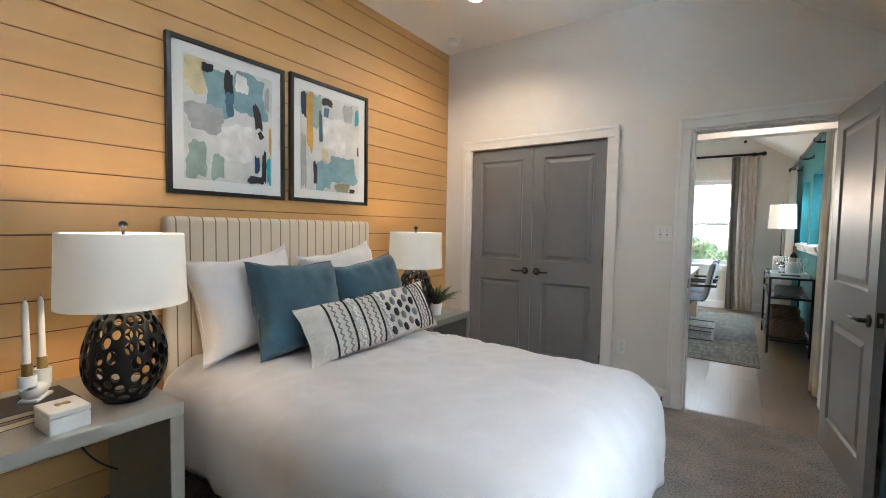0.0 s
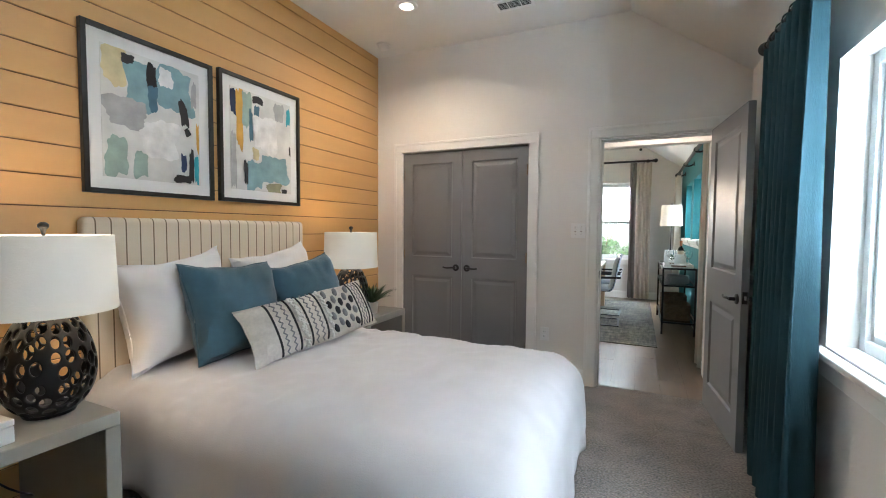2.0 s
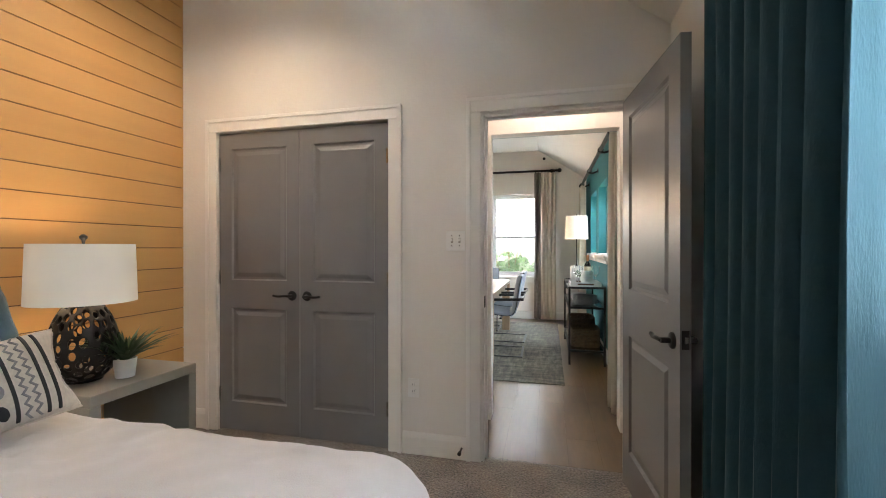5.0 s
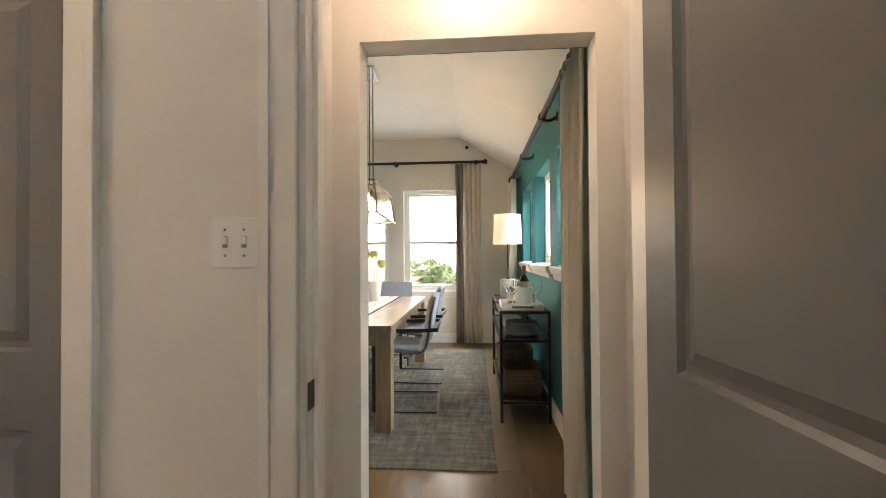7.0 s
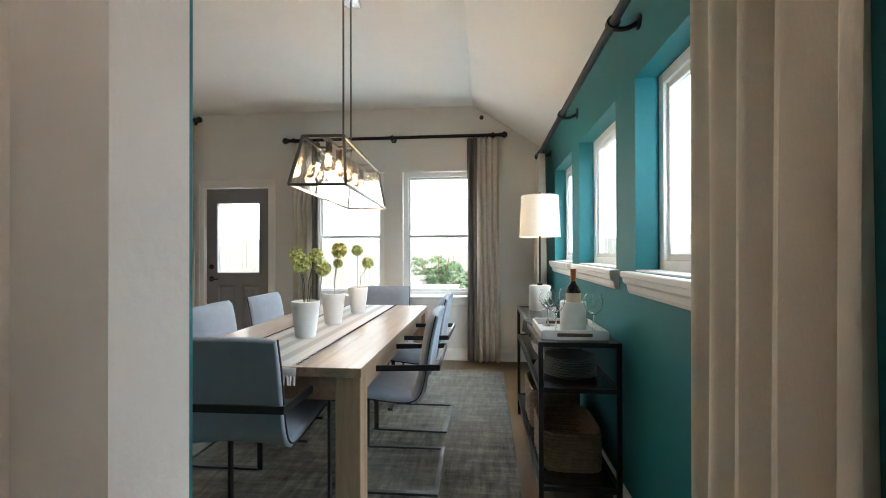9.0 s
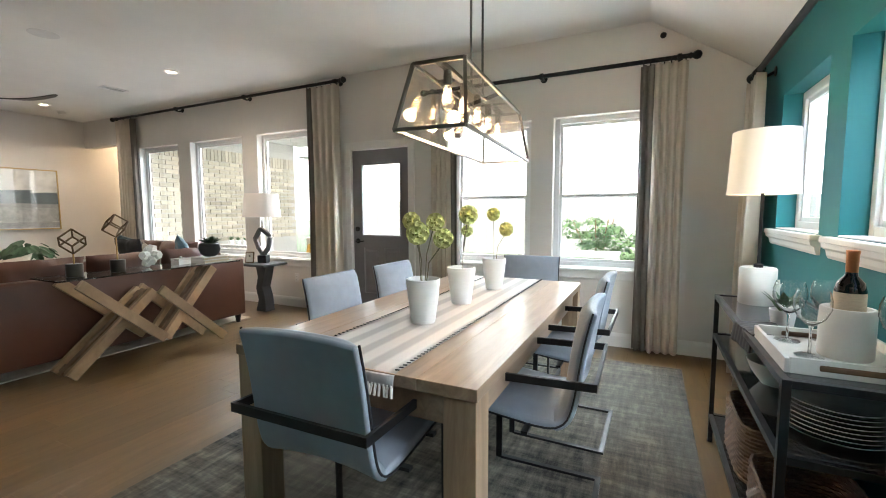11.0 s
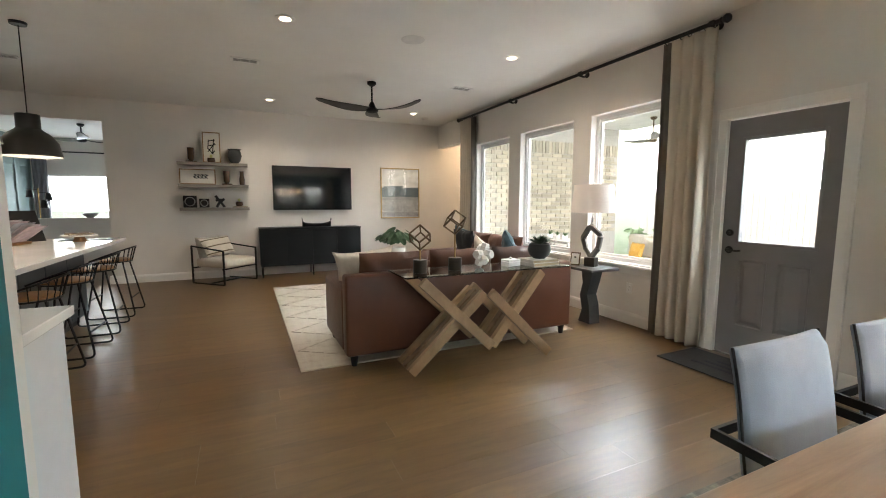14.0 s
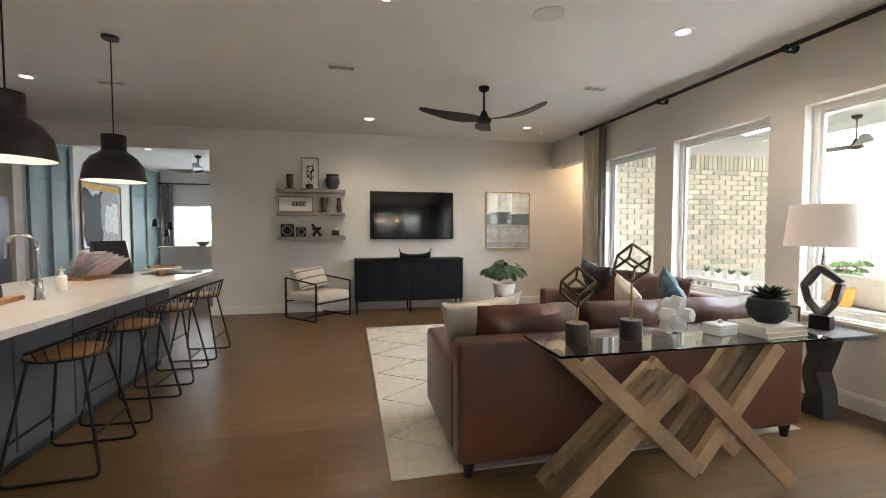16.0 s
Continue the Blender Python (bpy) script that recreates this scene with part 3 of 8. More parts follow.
GOLD = mat("gold_metal", (0.45, 0.31, 0.13), 0.3, metal=0.9, vary=0.1, scale=15)
PLASTIC = mat("white_plastic", (0.76, 0.75, 0.73), 0.4, vary=0.01)
GLOW_WARM = glow_mat("downlight_lens", (1.0, 0.82, 0.6), 9.0)


def downlight(x, y, z):
    d = thing("downlight", (x, y, z), 0, "round white recessed ceiling downlight, lit", "downlight", "recessed downlights")
    bm = bmesh.new()
    lathe(bm, [(0.052, -0.002), (0.052, -0.010), (0.082, -0.008), (0.086, -0.003), (0.086, 0.0), (0.052, 0.0)], 32)
    part("trim_ring", bm, PLASTIC, d, smooth=True)
    bm = bmesh.new()
    lathe(bm, [(0, -0.004), (0.051, -0.004), (0.051, -0.001), (0, -0.001)], 24)
    part("lens", bm, GLOW_WARM, d, "glowing warm lens")
    return d


def ceiling_vent(x, y, z, rz=0, w=0.30, h=0.16):
    v = thing("ceiling_vent", (x, y, z), rz, "white louvred ceiling air vent", "vent", "ceiling vents")
    f = 0.028
    part("frame", boxes(((-w / 2, -h / 2, -0.008), (-w / 2 + f, h / 2, 0)), ((w / 2 - f, -h / 2, -0.008), (w / 2, h / 2, 0)), ((-w / 2 + f, -h / 2, -0.008), (w / 2 - f, -h / 2 + f, 0)), ((-w / 2 + f, h / 2 - f, -0.008), (w / 2 - f, h / 2, 0)), bevel=0.003), PLASTIC, v)
    # black sheet stands in for the dark duct opening behind the slats
    part("backing", boxes(((-w / 2 + f, -h / 2 + f, -0.002), (w / 2 - f, h / 2 - f, -0.0005))), BLACK, v)
    for dx in (-0.05, 0.044):
        part("divider", boxes(((dx, -h / 2 + f, -0.007), (dx + 0.006, h / 2 - f, -0.001))), PLASTIC, v)
    n = 6
    for i in range(n):
        yy = -h / 2 + f + (i + 0.5) * (h - 2 * f) / n
        bm = bmesh.new()
        box(bm, (-w / 2 + f, -0.0032, -0.0006), (w / 2 - f, 0.0032, 0.0006), 0, pose(0, yy, -0.005, 35))
        part("slat", bm, PLASTIC, v)
    return v


def smoke_alarm(x, y, z):
    s = thing("smoke_alarm", (x, y, z), 0, "round white ceiling smoke alarm", "smoke alarm")
    bm = bmesh.new()
    lathe(bm, [(0, -0.045), (0.03, -0.045), (0.045, -0.036), (0.052, -0.020), (0.052, -0.012)], 28)
    part("cover", bm, PLASTIC, s, smooth=True)
    bm = bmesh.new()
    lathe(bm, [(0.054, -0.012), (0.064, -0.010), (0.066, 0)], 28)
    part("base", bm, PLASTIC, s, smooth=True)


def wall_plate(name, m, w, h, kind, label):
    """Switch or socket plate, facing local -y."""
    p = new(name)
    p.matrix_world = m
    tagged(p, label, "wall plate")
    part("plate", boxes(((-w / 2, -0.007, -h / 2), (w / 2, 0, h / 2)), bevel=0.003), PLASTIC, p)
    if kind == "switch":
        for x in (-0.023, 0.023):
            part("toggle", boxes(((x - 0.005, -0.018, -0.004), (x + 0.005, -0.007, 0.014)), bevel=0.002), PLASTIC, p)
            part("toggle_slot", boxes(((x - 0.0062, -0.0076, -0.012), (x + 0.0062, -0.0066, 0.0155))), TAUPE, p)
            for z in (-0.03, 0.03):
                bm = bmesh.new()
                box(bm, (x - 0.003, -0.0085, z - 0.003), (x + 0.003, -0.0068, z + 0.003), 0.001)
                part("screw", bm, CHROME, p)
    else:
        for z in (-0.02, 0.02):
            o = part("socket", boxes(((-0.017, -0.0095, z - 0.014), (0.017, -0.007, z + 0.014)), bevel=0.004), PLASTIC, p)
            part("slot", boxes(((-0.007, -0.0100, z - 0.004), (-0.005, -0.0094, z + 0.006)), ((0.005, -0.0100, z - 0.004), (0.007, -0.0094, z + 0.006))), BLACK, o)
    return p


def lever_handle(parent, x, z, side, flip, material=BLACK):
    """Rose and lever on a door face; side is the sign of y that the face looks to, flip the way the lever points."""
    h = new("door_handle")
    h.parent = parent
    h.location = (x, side * 0.0, z)
    bm = bmesh.new()
    lathe(bm, [(0, 0), (0.032, 0), (0.032, 0.006), (0.026, 0.011), (0.012, 0.012), (0.011, 0.045), (0, 0.045)], 24)
    bmesh.ops.transform(bm, matrix=pose(0, 0, 0, -90 * side, 0, 0), verts=bm.verts)
    pts = arc_points([(0, side * 0.042, 0), (flip * 0.03, side * 0.048, 0.003), (flip * 0.075, side * 0.046, -0.003), (flip * 0.115, side * 0.042, 0.003)], 0.02)
    tube(bm, pts, 0.0085, 8)
    me = part("lever", bm, material, parent, "black metal lever handle", smooth=True)
    me.location = (x, 0, z)
    bpy.data.objects.remove(h)
    return me


def panel_door(name, w, h, hinge_m, panels, material, label, thick=0.038):
    """A moulded door: local x along its width from the hinge, faces at y = +-thick/2. panels: (x0, x1, z0, z1)."""
    d = new(name)
    d.matrix_world = hinge_m
    tagged(d, label, "door", kind="structure")
    t = thick / 2
    bm = bmesh.new()
    for a, b, z0, z1 in wall_cells((0, w), (0.008, h), panels):
        box(bm, (a, -t, z0), (b, t, z1))
    bmesh.ops.remove_doubles(bm, verts=bm.verts, dist=1e-5)
    part("leaf", bm, material, d)
    for x0, x1, z0, z1 in panels:
        bm = bmesh.new()
        box(bm, (x0, -t + 0.012, z0), (x1, t - 0.012, z1))
        for s in (-1, 1):
            # sloped sticking and raised field on each face
            rings = []
            for inset, y in ((0.0, t - 0.0005), (0.009, t - 0.0115), (0.024, t - 0.0115), (0.05, t - 0.003)):
                rings.append([bm.verts.new((x, s * y, z)) for x, z in ((x0 + inset, z0 + inset), (x1 - inset, z0 + inset), (x1 - inset, z1 - inset), (x0 + inset, z1 - inset))])
            for a, b in zip(rings, rings[1:]):
                for i in range(4):
                    bm.faces.new((a[i], a[(i + 1) % 4], b[(i + 1) % 4], b[i]))
            bm.faces.new(rings[-1])
        part("panel", bm, material, d)
    return d


def hinge(parent, x, z, y):
    bm = bmesh.new()
    lathe(bm, [(0, -0.045), (0.006, -0.045), (0.006, 0.045), (0, 0.045)], 10, (x, y, z))
    box(bm, (x - 0.012, y + 0.002, z - 0.045), (x + 0.012, y + 0.005, z + 0.045))
    part("hinge", bm, CHROME, parent, "brushed metal hinge")


# bedroom door, open against the outer wall
P2 = [(0.11, 0.64, 1.035, 1.92), (0.11, 0.64, 0.20, 0.80)]
ang = math.degrees(math.atan2(3.55 - 4.31, 0.757 - 0.68))
door = panel_door("door_bedroom", 0.75, 2.03, pose(0.682, 4.315, 0, 0, 0, ang), P2, GREY_DOOR, "grey two-panel bedroom door standing open")
for s, f in ((-1, -1), (1, -1)):
    hnd = lever_handle(door, 0.685, 0.90, s, f)
    hnd.location.y = s * 0.019
part("latch_plate", boxes(((0.7495, -0.013, 0.88), (0.752, 0.013, 0.95)), bevel=0.001), BLACK, door, "black latch plate with brushed bolt")
part("latch_bolt", boxes(((0.752, -0.006, 0.903), (0.760, 0.006, 0.927)), bevel=0.002), CHROME, door)
# closet doors
CW = 0.6225
PC = [(0.098, CW - 0.098, 1.03, 1.925), (0.098, CW - 0.098, 0.20, 0.84)]
cl = panel_door("door_closet", CW - 0.002, 2.03, pose(-1.928, DOOR_Y + 0.028, 0), PC, GREY_DOOR, "grey two-panel closet door, closed")
cr = panel_door("door_closet", CW - 0.002, 2.03, pose(-0.682, DOOR_Y + 0.028, 0, 0, 0, 180), PC, GREY_DOOR, "grey two-panel closet door, closed")
h1 = lever_handle(cl, CW - 0.055, 0.935, -1, -1)
h1.location.y = -0.019
h2 = lever_handle(cr, CW - 0.055, 0.935, 1, -1)
h2.location.y = 0.019
for d, s in ((cl, -1), (cr, 1)):
    for z in (0.25, 1.05, 1.82):
        hinge(d, 0.004, z, s * 0.024)

wall_plate("light_switch", pose(-0.258, DOOR_Y, 1.292), 0.115, 0.118, "switch", "white double toggle light switch on the wall")
wall_plate("wall_socket", pose(-0.52, DOOR_Y, 0.40), 0.072, 0.116, "socket", "white double wall socket")
stop = thing("door_stop", (-0.22, DOOR_Y - 0.015, 0.07), 0, "small black spring door stop on the baseboard", "door stop")
bm = bmesh.new()
tube(bm, [(0, 0, 0), (0, -0.06, 0)], 0.006, 10)
part("spring", bm, BLACK, stop)
bm = bmesh.new()
tube(bm, [(0, -0.06, 0), (0, -0.075, 0)], 0.011, 10)
part("rubber_tip", bm, BLACK, stop)
downlight(-1.46, 3.56, BED_CEIL)
ceiling_vent(-0.70, 3.86, BED_CEIL)
smoke_alarm(-2.0, 4.08, BED_CEIL)

# ochre shiplap boards
SHIP_STEP = 0.14
z0 = 2.09 - 15 * SHIP_STEP
shiplap = tagged(part("wall_shiplap", boxes(((SHIP_X - 0.0118, BACK_Y, 0), (SHIP_X - 0.009, DOOR_Y, BED_CEIL))), mat("board_joint", (0.16, 0.08, 0.03), 0.8)), "ochre painted horizontal shiplap boards", "wall", kind="structure")
for i in range(24):
    lo, hi = max(0.001, z0 + i * SHIP_STEP + 0.003), min(BED_CEIL - 0.001, z0 + (i + 1) * SHIP_STEP - 0.003)
    if hi - lo > 0.01:
        part("board", boxes(((SHIP_X - 0.009, BACK_Y, lo), (SHIP_X, DOOR_Y - 0.001, hi)), bevel=0.0015), SHIPLAP, shiplap)


def stripe_mat(name, ground, line, period, width, axis="Y", rough=0.9):
    m, nt, p = mat_base(name)
    n, l = nt.nodes, nt.links
    tc = n.new("ShaderNodeTexCoord")
    sep = n.new("ShaderNodeSeparateXYZ")
    l.new(tc.outputs["Object"], sep.inputs[0])
    mod = n.new("ShaderNodeMath")
    mod.operation = "PINGPONG"
    mod.inputs[1].default_value = period / 2
    l.new(sep.outputs[axis], mod.inputs[0])
    lt = n.new("ShaderNodeMapRange")
    lt.inputs[1].default_value, lt.inputs[2].default_value = width * 0.35, width * 0.65
    lt.inputs[3].default_value, lt.inputs[4].default_value = 1, 0
    l.new(mod.outputs[0], lt.inputs[0])
    nz = n.new("ShaderNodeTexNoise")
    nz.inputs["Scale"].default_value = 180
    l.new(tc.outputs["Object"], nz.inputs["Vector"])
    mx = n.new("ShaderNodeMix")
    mx.data_type = "RGBA"
    mx.inputs["A"].default_value, mx.inputs["B"].default_value = (*ground, 1), (*line, 1)
    l.new(lt.outputs[0], mx.inputs["Factor"])
    l.new(mx.outputs["Result"], p.inputs["Base Color"])
    p.inputs["Roughness"].default_value = rough
    b = n.new("ShaderNodeBump")
    b.inputs["Strength"].default_value, b.inputs["Distance"].default_value = 0.3, 0.002
    l.new(nz.outputs["Fac"], b.inputs["Height"])
    l.new(b.outputs[0], p.inputs["Normal"])
    return m


def cushion_bm(w, h, t, nx=22, ny=22, pinch=0.05, seed=0, wrinkle=0.006):
    """A stuffed cushion in the xz plane, with pointed corners and creases."""
    bm = bmesh.new()
    sides = []
    for s in (1, -1):
        g = []
        for j in range(ny + 1):
            row = []
            for i in range(nx + 1):
                u, v = 2 * i / nx - 1, 2 * j / ny - 1
                edge = (1 - abs(u) ** 2.6) * (1 - abs(v) ** 2.6)
                d = t / 2 * max(edge, 0) ** 0.43
                x = w / 2 * u * (1 - pinch * (1 - v * v) * abs(u) ** 3)
                z = h / 2 * v * (1 - pinch * (1 - u * u) * abs(v) ** 3)
                q = noise.noise(Vector((x * 7 + seed, z * 7, s * 3.0))) * wrinkle * 2.2 + noise.noise(Vector((x * 22 + seed, z * 14, s * 3.0))) * wrinkle
                rr = math.hypot(u, v)
                q += wrinkle * 0.9 * math.sin(math.atan2(v, u) * 11 + 3 * noise.noise(Vector((u * 2 + seed, v * 2, s)))) * min(1, rr) ** 3
                x += 0.007 * noise.noise(Vector((v * 2.6 + seed, u * 1.3, 7.0))) * abs(u) ** 3
                z += 0.007 * noise.noise(Vector((u * 2.6 + seed, v * 1.3, 9.0))) * abs(v) ** 3
                row.append(bm.verts.new((x, s * (d + q * min(1, d * 25)), z)))
            g.append(row)
        sides.append(g)
        for j in range(ny):
            for i in range(nx):
                bm.faces.new((g[j][i], g[j][i + 1], g[j + 1][i + 1], g[j + 1][i]))
    bmesh.ops.remove_doubles(bm, verts=bm.verts, dist=0.0006)
    return bm


def cushion(name, m, w, h, t, material, label, seed=0, group="", pinch=0.05, category="cushion", wrinkle=0.006):
    c = thing(name, (0, 0, 0), 0, label, category, group)
    c.matrix_world = m
    part("cover", cushion_bm(w, h, t, seed=seed, pinch=pinch, wrinkle=wrinkle), material, c, smooth=True)
    bm = bmesh.new()
    pts = []
    for k in range(96):
        a = k / 96 * 4
        side, f = int(a), a - int(a)
        u, v = [(2 * f - 1, -1), (1, 2 * f - 1), (1 - 2 * f, 1), (-1, 1 - 2 * f)][side]
        px = w / 2 * u * (1 - pinch * (1 - v * v) * abs(u) ** 3) + 0.007 * noise.noise(Vector((v * 2.6 + seed, u * 1.3, 7.0))) * abs(u) ** 3
        pz = h / 2 * v * (1 - pinch * (1 - u * u) * abs(v) ** 3) + 0.007 * noise.noise(Vector((u * 2.6 + seed, v * 1.3, 9.0))) * abs(v) ** 3
        pts.append((px, 0, pz))
    tube(bm, pts, 0.004, 6, closed=True)
    part("seam", bm, material, c, smooth=True)
    return c


# the bed
HEADBOARD = stripe_mat("striped_headboard_cloth", (0.60, 0.50, 0.38), (0.16, 0.11, 0.07), 0.0665, 0.006)
bed = thing("bed", (0, 0, 0), 0, "double bed with striped headboard and white duvet", "bed")
bm = bmesh.new()
box(bm, (-2.215, 1.75, 0.12), (-2.135, 3.175, 1.345), 0.028, seg=4)
part("headboard", bm, HEADBOARD, bed, "cream headboard with thin brown stripes", smooth=True)
part("mattress", boxes(((-2.13, 1.79, 0.28), (-0.16, 3.13, 0.56)), bevel=0.05), LINEN, bed, smooth=True)
part("bed_base", boxes(((-2.13, 1.82, 0.10), (-0.20, 3.10, 0.28)), bevel=0.01), LINEN, bed)
for x in (-2.0, -0.3):
    for y in (1.9, 3.02):
        bm = bmesh.new()
        lathe(bm, [(0, 0), (0.02, 0), (0.028, 0.10), (0, 0.10)], 12, (x, y, 0))
        part("leg", bm, BLACK, bed)


def duvet_bm(x0, x1, y0, y1, top, r, drop, step=0.028, seed=0.0, crown=0.03, amp=0.016):
    bm = bmesh.new()
    ext = r * math.pi / 2 + drop
    nx, ny = int((x1 - x0 - r + ext) / step), int((y1 - y0 - 2 * r + 2 * ext) / step)
    ix0, ix1, iy0, iy1 = x0, x1 - r, y0 + r, y1 - r
    grid = []
    for j in range(ny + 1):
        row = []
        for i in range(nx + 1):
            px = ix0 + i * (ix1 + ext - ix0) / nx
            py = iy0 - ext + j * (iy1 - iy0 + 2 * ext) / ny
            cx, cy = min(max(px, ix0), ix1), min(max(py, iy0), iy1)
            dx, dy = px - cx, py - cy
            s = math.hypot(dx, dy)
            z = top + crown * (1 - (2 * (cy - iy0) / (iy1 - iy0) - 1) ** 2) * max(0.0, 1 - s / (r * 1.57)) ** 2
            z += 0.010 * noise.noise(Vector((px * 3 + seed, py * 3, 0))) + 0.009 * noise.noise(Vector((px * 11 + seed, py * 8, 2))) * (1.6 if px < -1.0 else 1.0) + 0.004 * noise.noise(Vector((px * 26, py * 20, 5))) + 0.016 * max(0, 0.22 - abs(noise.noise(Vector((px * 4.5 + seed, py * 9 + 2.5 * noise.noise(Vector((px * 3, py * 3, 1))), 8))))) * (3.4 if px < -1.1 else 1.3)
            if s > 0:
                nxv, nyv = dx / s, dy / s
                smax = ext * (1 - 0.06 * abs(nxv * nyv))
                s = min(s, smax)
                if s < r * math.pi / 2:
                    a = s / r
                    f, dz = r * math.sin(a), r * (1 - math.cos(a))
                else:
                    d = s - r * math.pi / 2
                    along = (cx if abs(nyv) > 0.5 else cy) * 9 + math.atan2(nyv, nxv) * 3.0
                    fold = amp * d / 0.35 * (math.sin(along * 1.7 + seed) + 0.6 * math.sin(along * 3.1 + 1 + seed))
                    f, dz = r + 0.16 * d - 0.45 * d * d + fold, r + d
                px, py = cx + nxv * f, cy + nyv * f
                z -= dz
                z += 0.008 * noise.noise(Vector((px * 9, py * 9, z * 4)))
            row.append(bm.verts.new((px, py, z)))
        grid.append(row)
    for j in range(ny):
        for i in range(nx):
            bm.faces.new((grid[j][i], grid[j][i + 1], grid[j + 1][i + 1], grid[j + 1][i]))
    bmesh.ops.remove_doubles(bm, verts=bm.verts, dist=0.001)
    return bm


dv = part("duvet", duvet_bm(-2.12, -0.05, 1.70, 3.26, 0.605, 0.21, 0.21, seed=1.3), LINEN, bed, "white textured duvet hanging over the sides", smooth=True)
sol = dv.modifiers.new("thickness", "SOLIDIFY")
sol.thickness, sol.offset = 0.012, -1
sk = part("bed_skirt", duvet_bm(-2.10, -0.20, 1.80, 3.13, 0.50, 0.05, 0.40, step=0.05, seed=4.0, crown=0, amp=0.012), LINEN, bed, "white pleated bed skirt", smooth=True)

# pillows lean back against the headboard
cushion("pillow", pose(-2.0, 2.10, 0.885, 0, 0, 90) @ pose(0, 0, 0, -14, -6, 0), 0.62, 0.56, 0.27, PILLOW_LINEN, "white square pillow leaning on the striped headboard", 1.0, "white pillows", 0.17, "pillow")
cushion("pillow", pose(-2.0, 2.80, 0.885, 0, 0, 90) @ pose(0, 0, 0, -14, -8, 0), 0.62, 0.56, 0.27, PILLOW_LINEN, "white square pillow leaning on the striped headboard", 5.0, "white pillows", 0.13, "pillow")
cushion("throw_cushion", pose(-1.77, 2.265, 0.865, 0, 0, 90) @ pose(0, 0, 0, -20, 2, 0), 0.56, 0.51, 0.23, BLUE_CUSHION, "dusty blue square cushion with piped edge", 2.0, "blue cushions", 0.11)
cushion("throw_cushion", pose(-1.77, 2.84, 0.85, 0, 0, 90) @ pose(0, 0, 0, -20, -8, 0), 0.56, 0.51, 0.23, BLUE_CUSHION, "dusty blue square cushion with piped edge", 8.0, "blue cushions", 0.11)
LUMBAR = mat("cream_woven_cloth", (0.58, 0.53, 0.47), 0.95, vary=0.08, scale=60, bump=0.5, bscale=300)
INK = mat("charcoal_yarn", (0.02, 0.021, 0.025), 0.95, vary=0.2, scale=60)
YARN_GREY = mat("grey_yarn", (0.22, 0.22, 0.23), 0.95, vary=0.2, scale=60)
YARN_WHITE = mat("white_yarn", (0.72, 0.70, 0.66), 0.95, vary=0.1, scale=60, bump=0.6, bscale=200)
LM = pose(-1.50, 2.585, 0.775, 0, 0, 88) @ pose(0, 0, 0, -28, -3, 0)
lum = cushion("lumbar_cushion", LM, 0.98, 0.31, 0.17, LUMBAR, "long cream cushion with black woven bands and tufts", 3.0, "", 0.06)


def lumbar_front(x, z):
    u, v = 2 * x / 0.98, 2 * z / 0.31
    return -(0.085 * max((1 - abs(u) ** 2.6) * (1 - abs(v) ** 2.6), 0) ** 0.43)


def lumbar_band(name, xc, width, material, zig=0.0, lift=0.004, n=36):
    bm = bmesh.new()
    rows = []
    for k in range(n + 1):
        z = -0.142 + 0.284 * k / n
        off = zig * (abs((k % 4) - 2) - 1)
        r = []
        for e in (-0.5, 0.5):
            x = xc + off + e * width
            r.append(bm.verts.new((x, lumbar_front(x, z) - lift - 0.006, z)))
        rows.append(r)
    for a, b in zip(rows, rows[1:]):
        bm.faces.new((a[0], a[1], b[1], b[0]))
    o = part(name, bm, material, lum)
    s = o.modifiers.new("thickness", "SOLIDIFY")
    s.thickness, s.offset = 0.004, 0
    return o


for xc in (-0.355, -0.235, -0.155, -0.035, 0.275, 0.365, 0.40):
    lumbar_band("woven_band", xc, 0.010, INK)
for xc in (-0.318, -0.273, -0.118, -0.072, 0.305, 0.335):
    lumbar_band("zigzag_band", xc, 0.008, YARN_GREY, 0.008)
rnd = random.Random(5)
for xc in (-0.20, -0.185, 0.0):
    bm = bmesh.new()
    for k in range(26):
        z = -0.135 + 0.27 * k / 25
        x = xc + rnd.uniform(-0.012, 0.012)
        bmesh.ops.create_icosphere(bm, subdivisions=1, radius=rnd.uniform(0.008, 0.012), matrix=Matrix.Translation((x, lumbar_front(x, z) - 0.010, z)))
    part("fringe", bm, YARN_WHITE, lum, "fluffy white tufted strip", smooth=True)
for ix in range(5):
    for iz in range(4):
        x, z = 0.035 + ix * 0.05, -0.105 + iz * 0.07 + (0.026 if ix % 2 else 0)
        if abs(z) > 0.13:
            continue
        bm = bmesh.new()
        bmesh.ops.create_icosphere(bm, subdivisions=2, radius=1.0, matrix=pose(x, lumbar_front(x, z) - 0.010, z) @ Matrix.Diagonal((0.017, 0.010, 0.026, 1)))
        for v in bm.verts:
            v.co += v.normal * 0.003 * noise.noise(v.co * 160)
        part("tuft", bm, INK if (ix + iz) % 2 == 0 else YARN_GREY, lum, smooth=True)


# nightstands, lamps and what stands on them
def nightstand(y0, y1, x1):
    n = thing("nightstand", (0, 0, 0), 0, "taupe lacquered waterfall nightstand", "nightstand", "nightstands")
    t = 0.05
    part("top", boxes(((-2.19, y0, 0.57), (x1, y1, 0.62)), bevel=0.004), TAUPE, n)
    part("side_panel", boxes(((-2.19, y0, 0), (x1, y0 + t, 0.57)), bevel=0.004), TAUPE, n)
    part("side_panel", boxes(((-2.19, y1 - t, 0), (x1, y1, 0.57)), bevel=0.004), TAUPE, n)
    return n


nightstand(0.98, 1.56, -1.53)
nightstand(3.24, 3.80, -1.60)
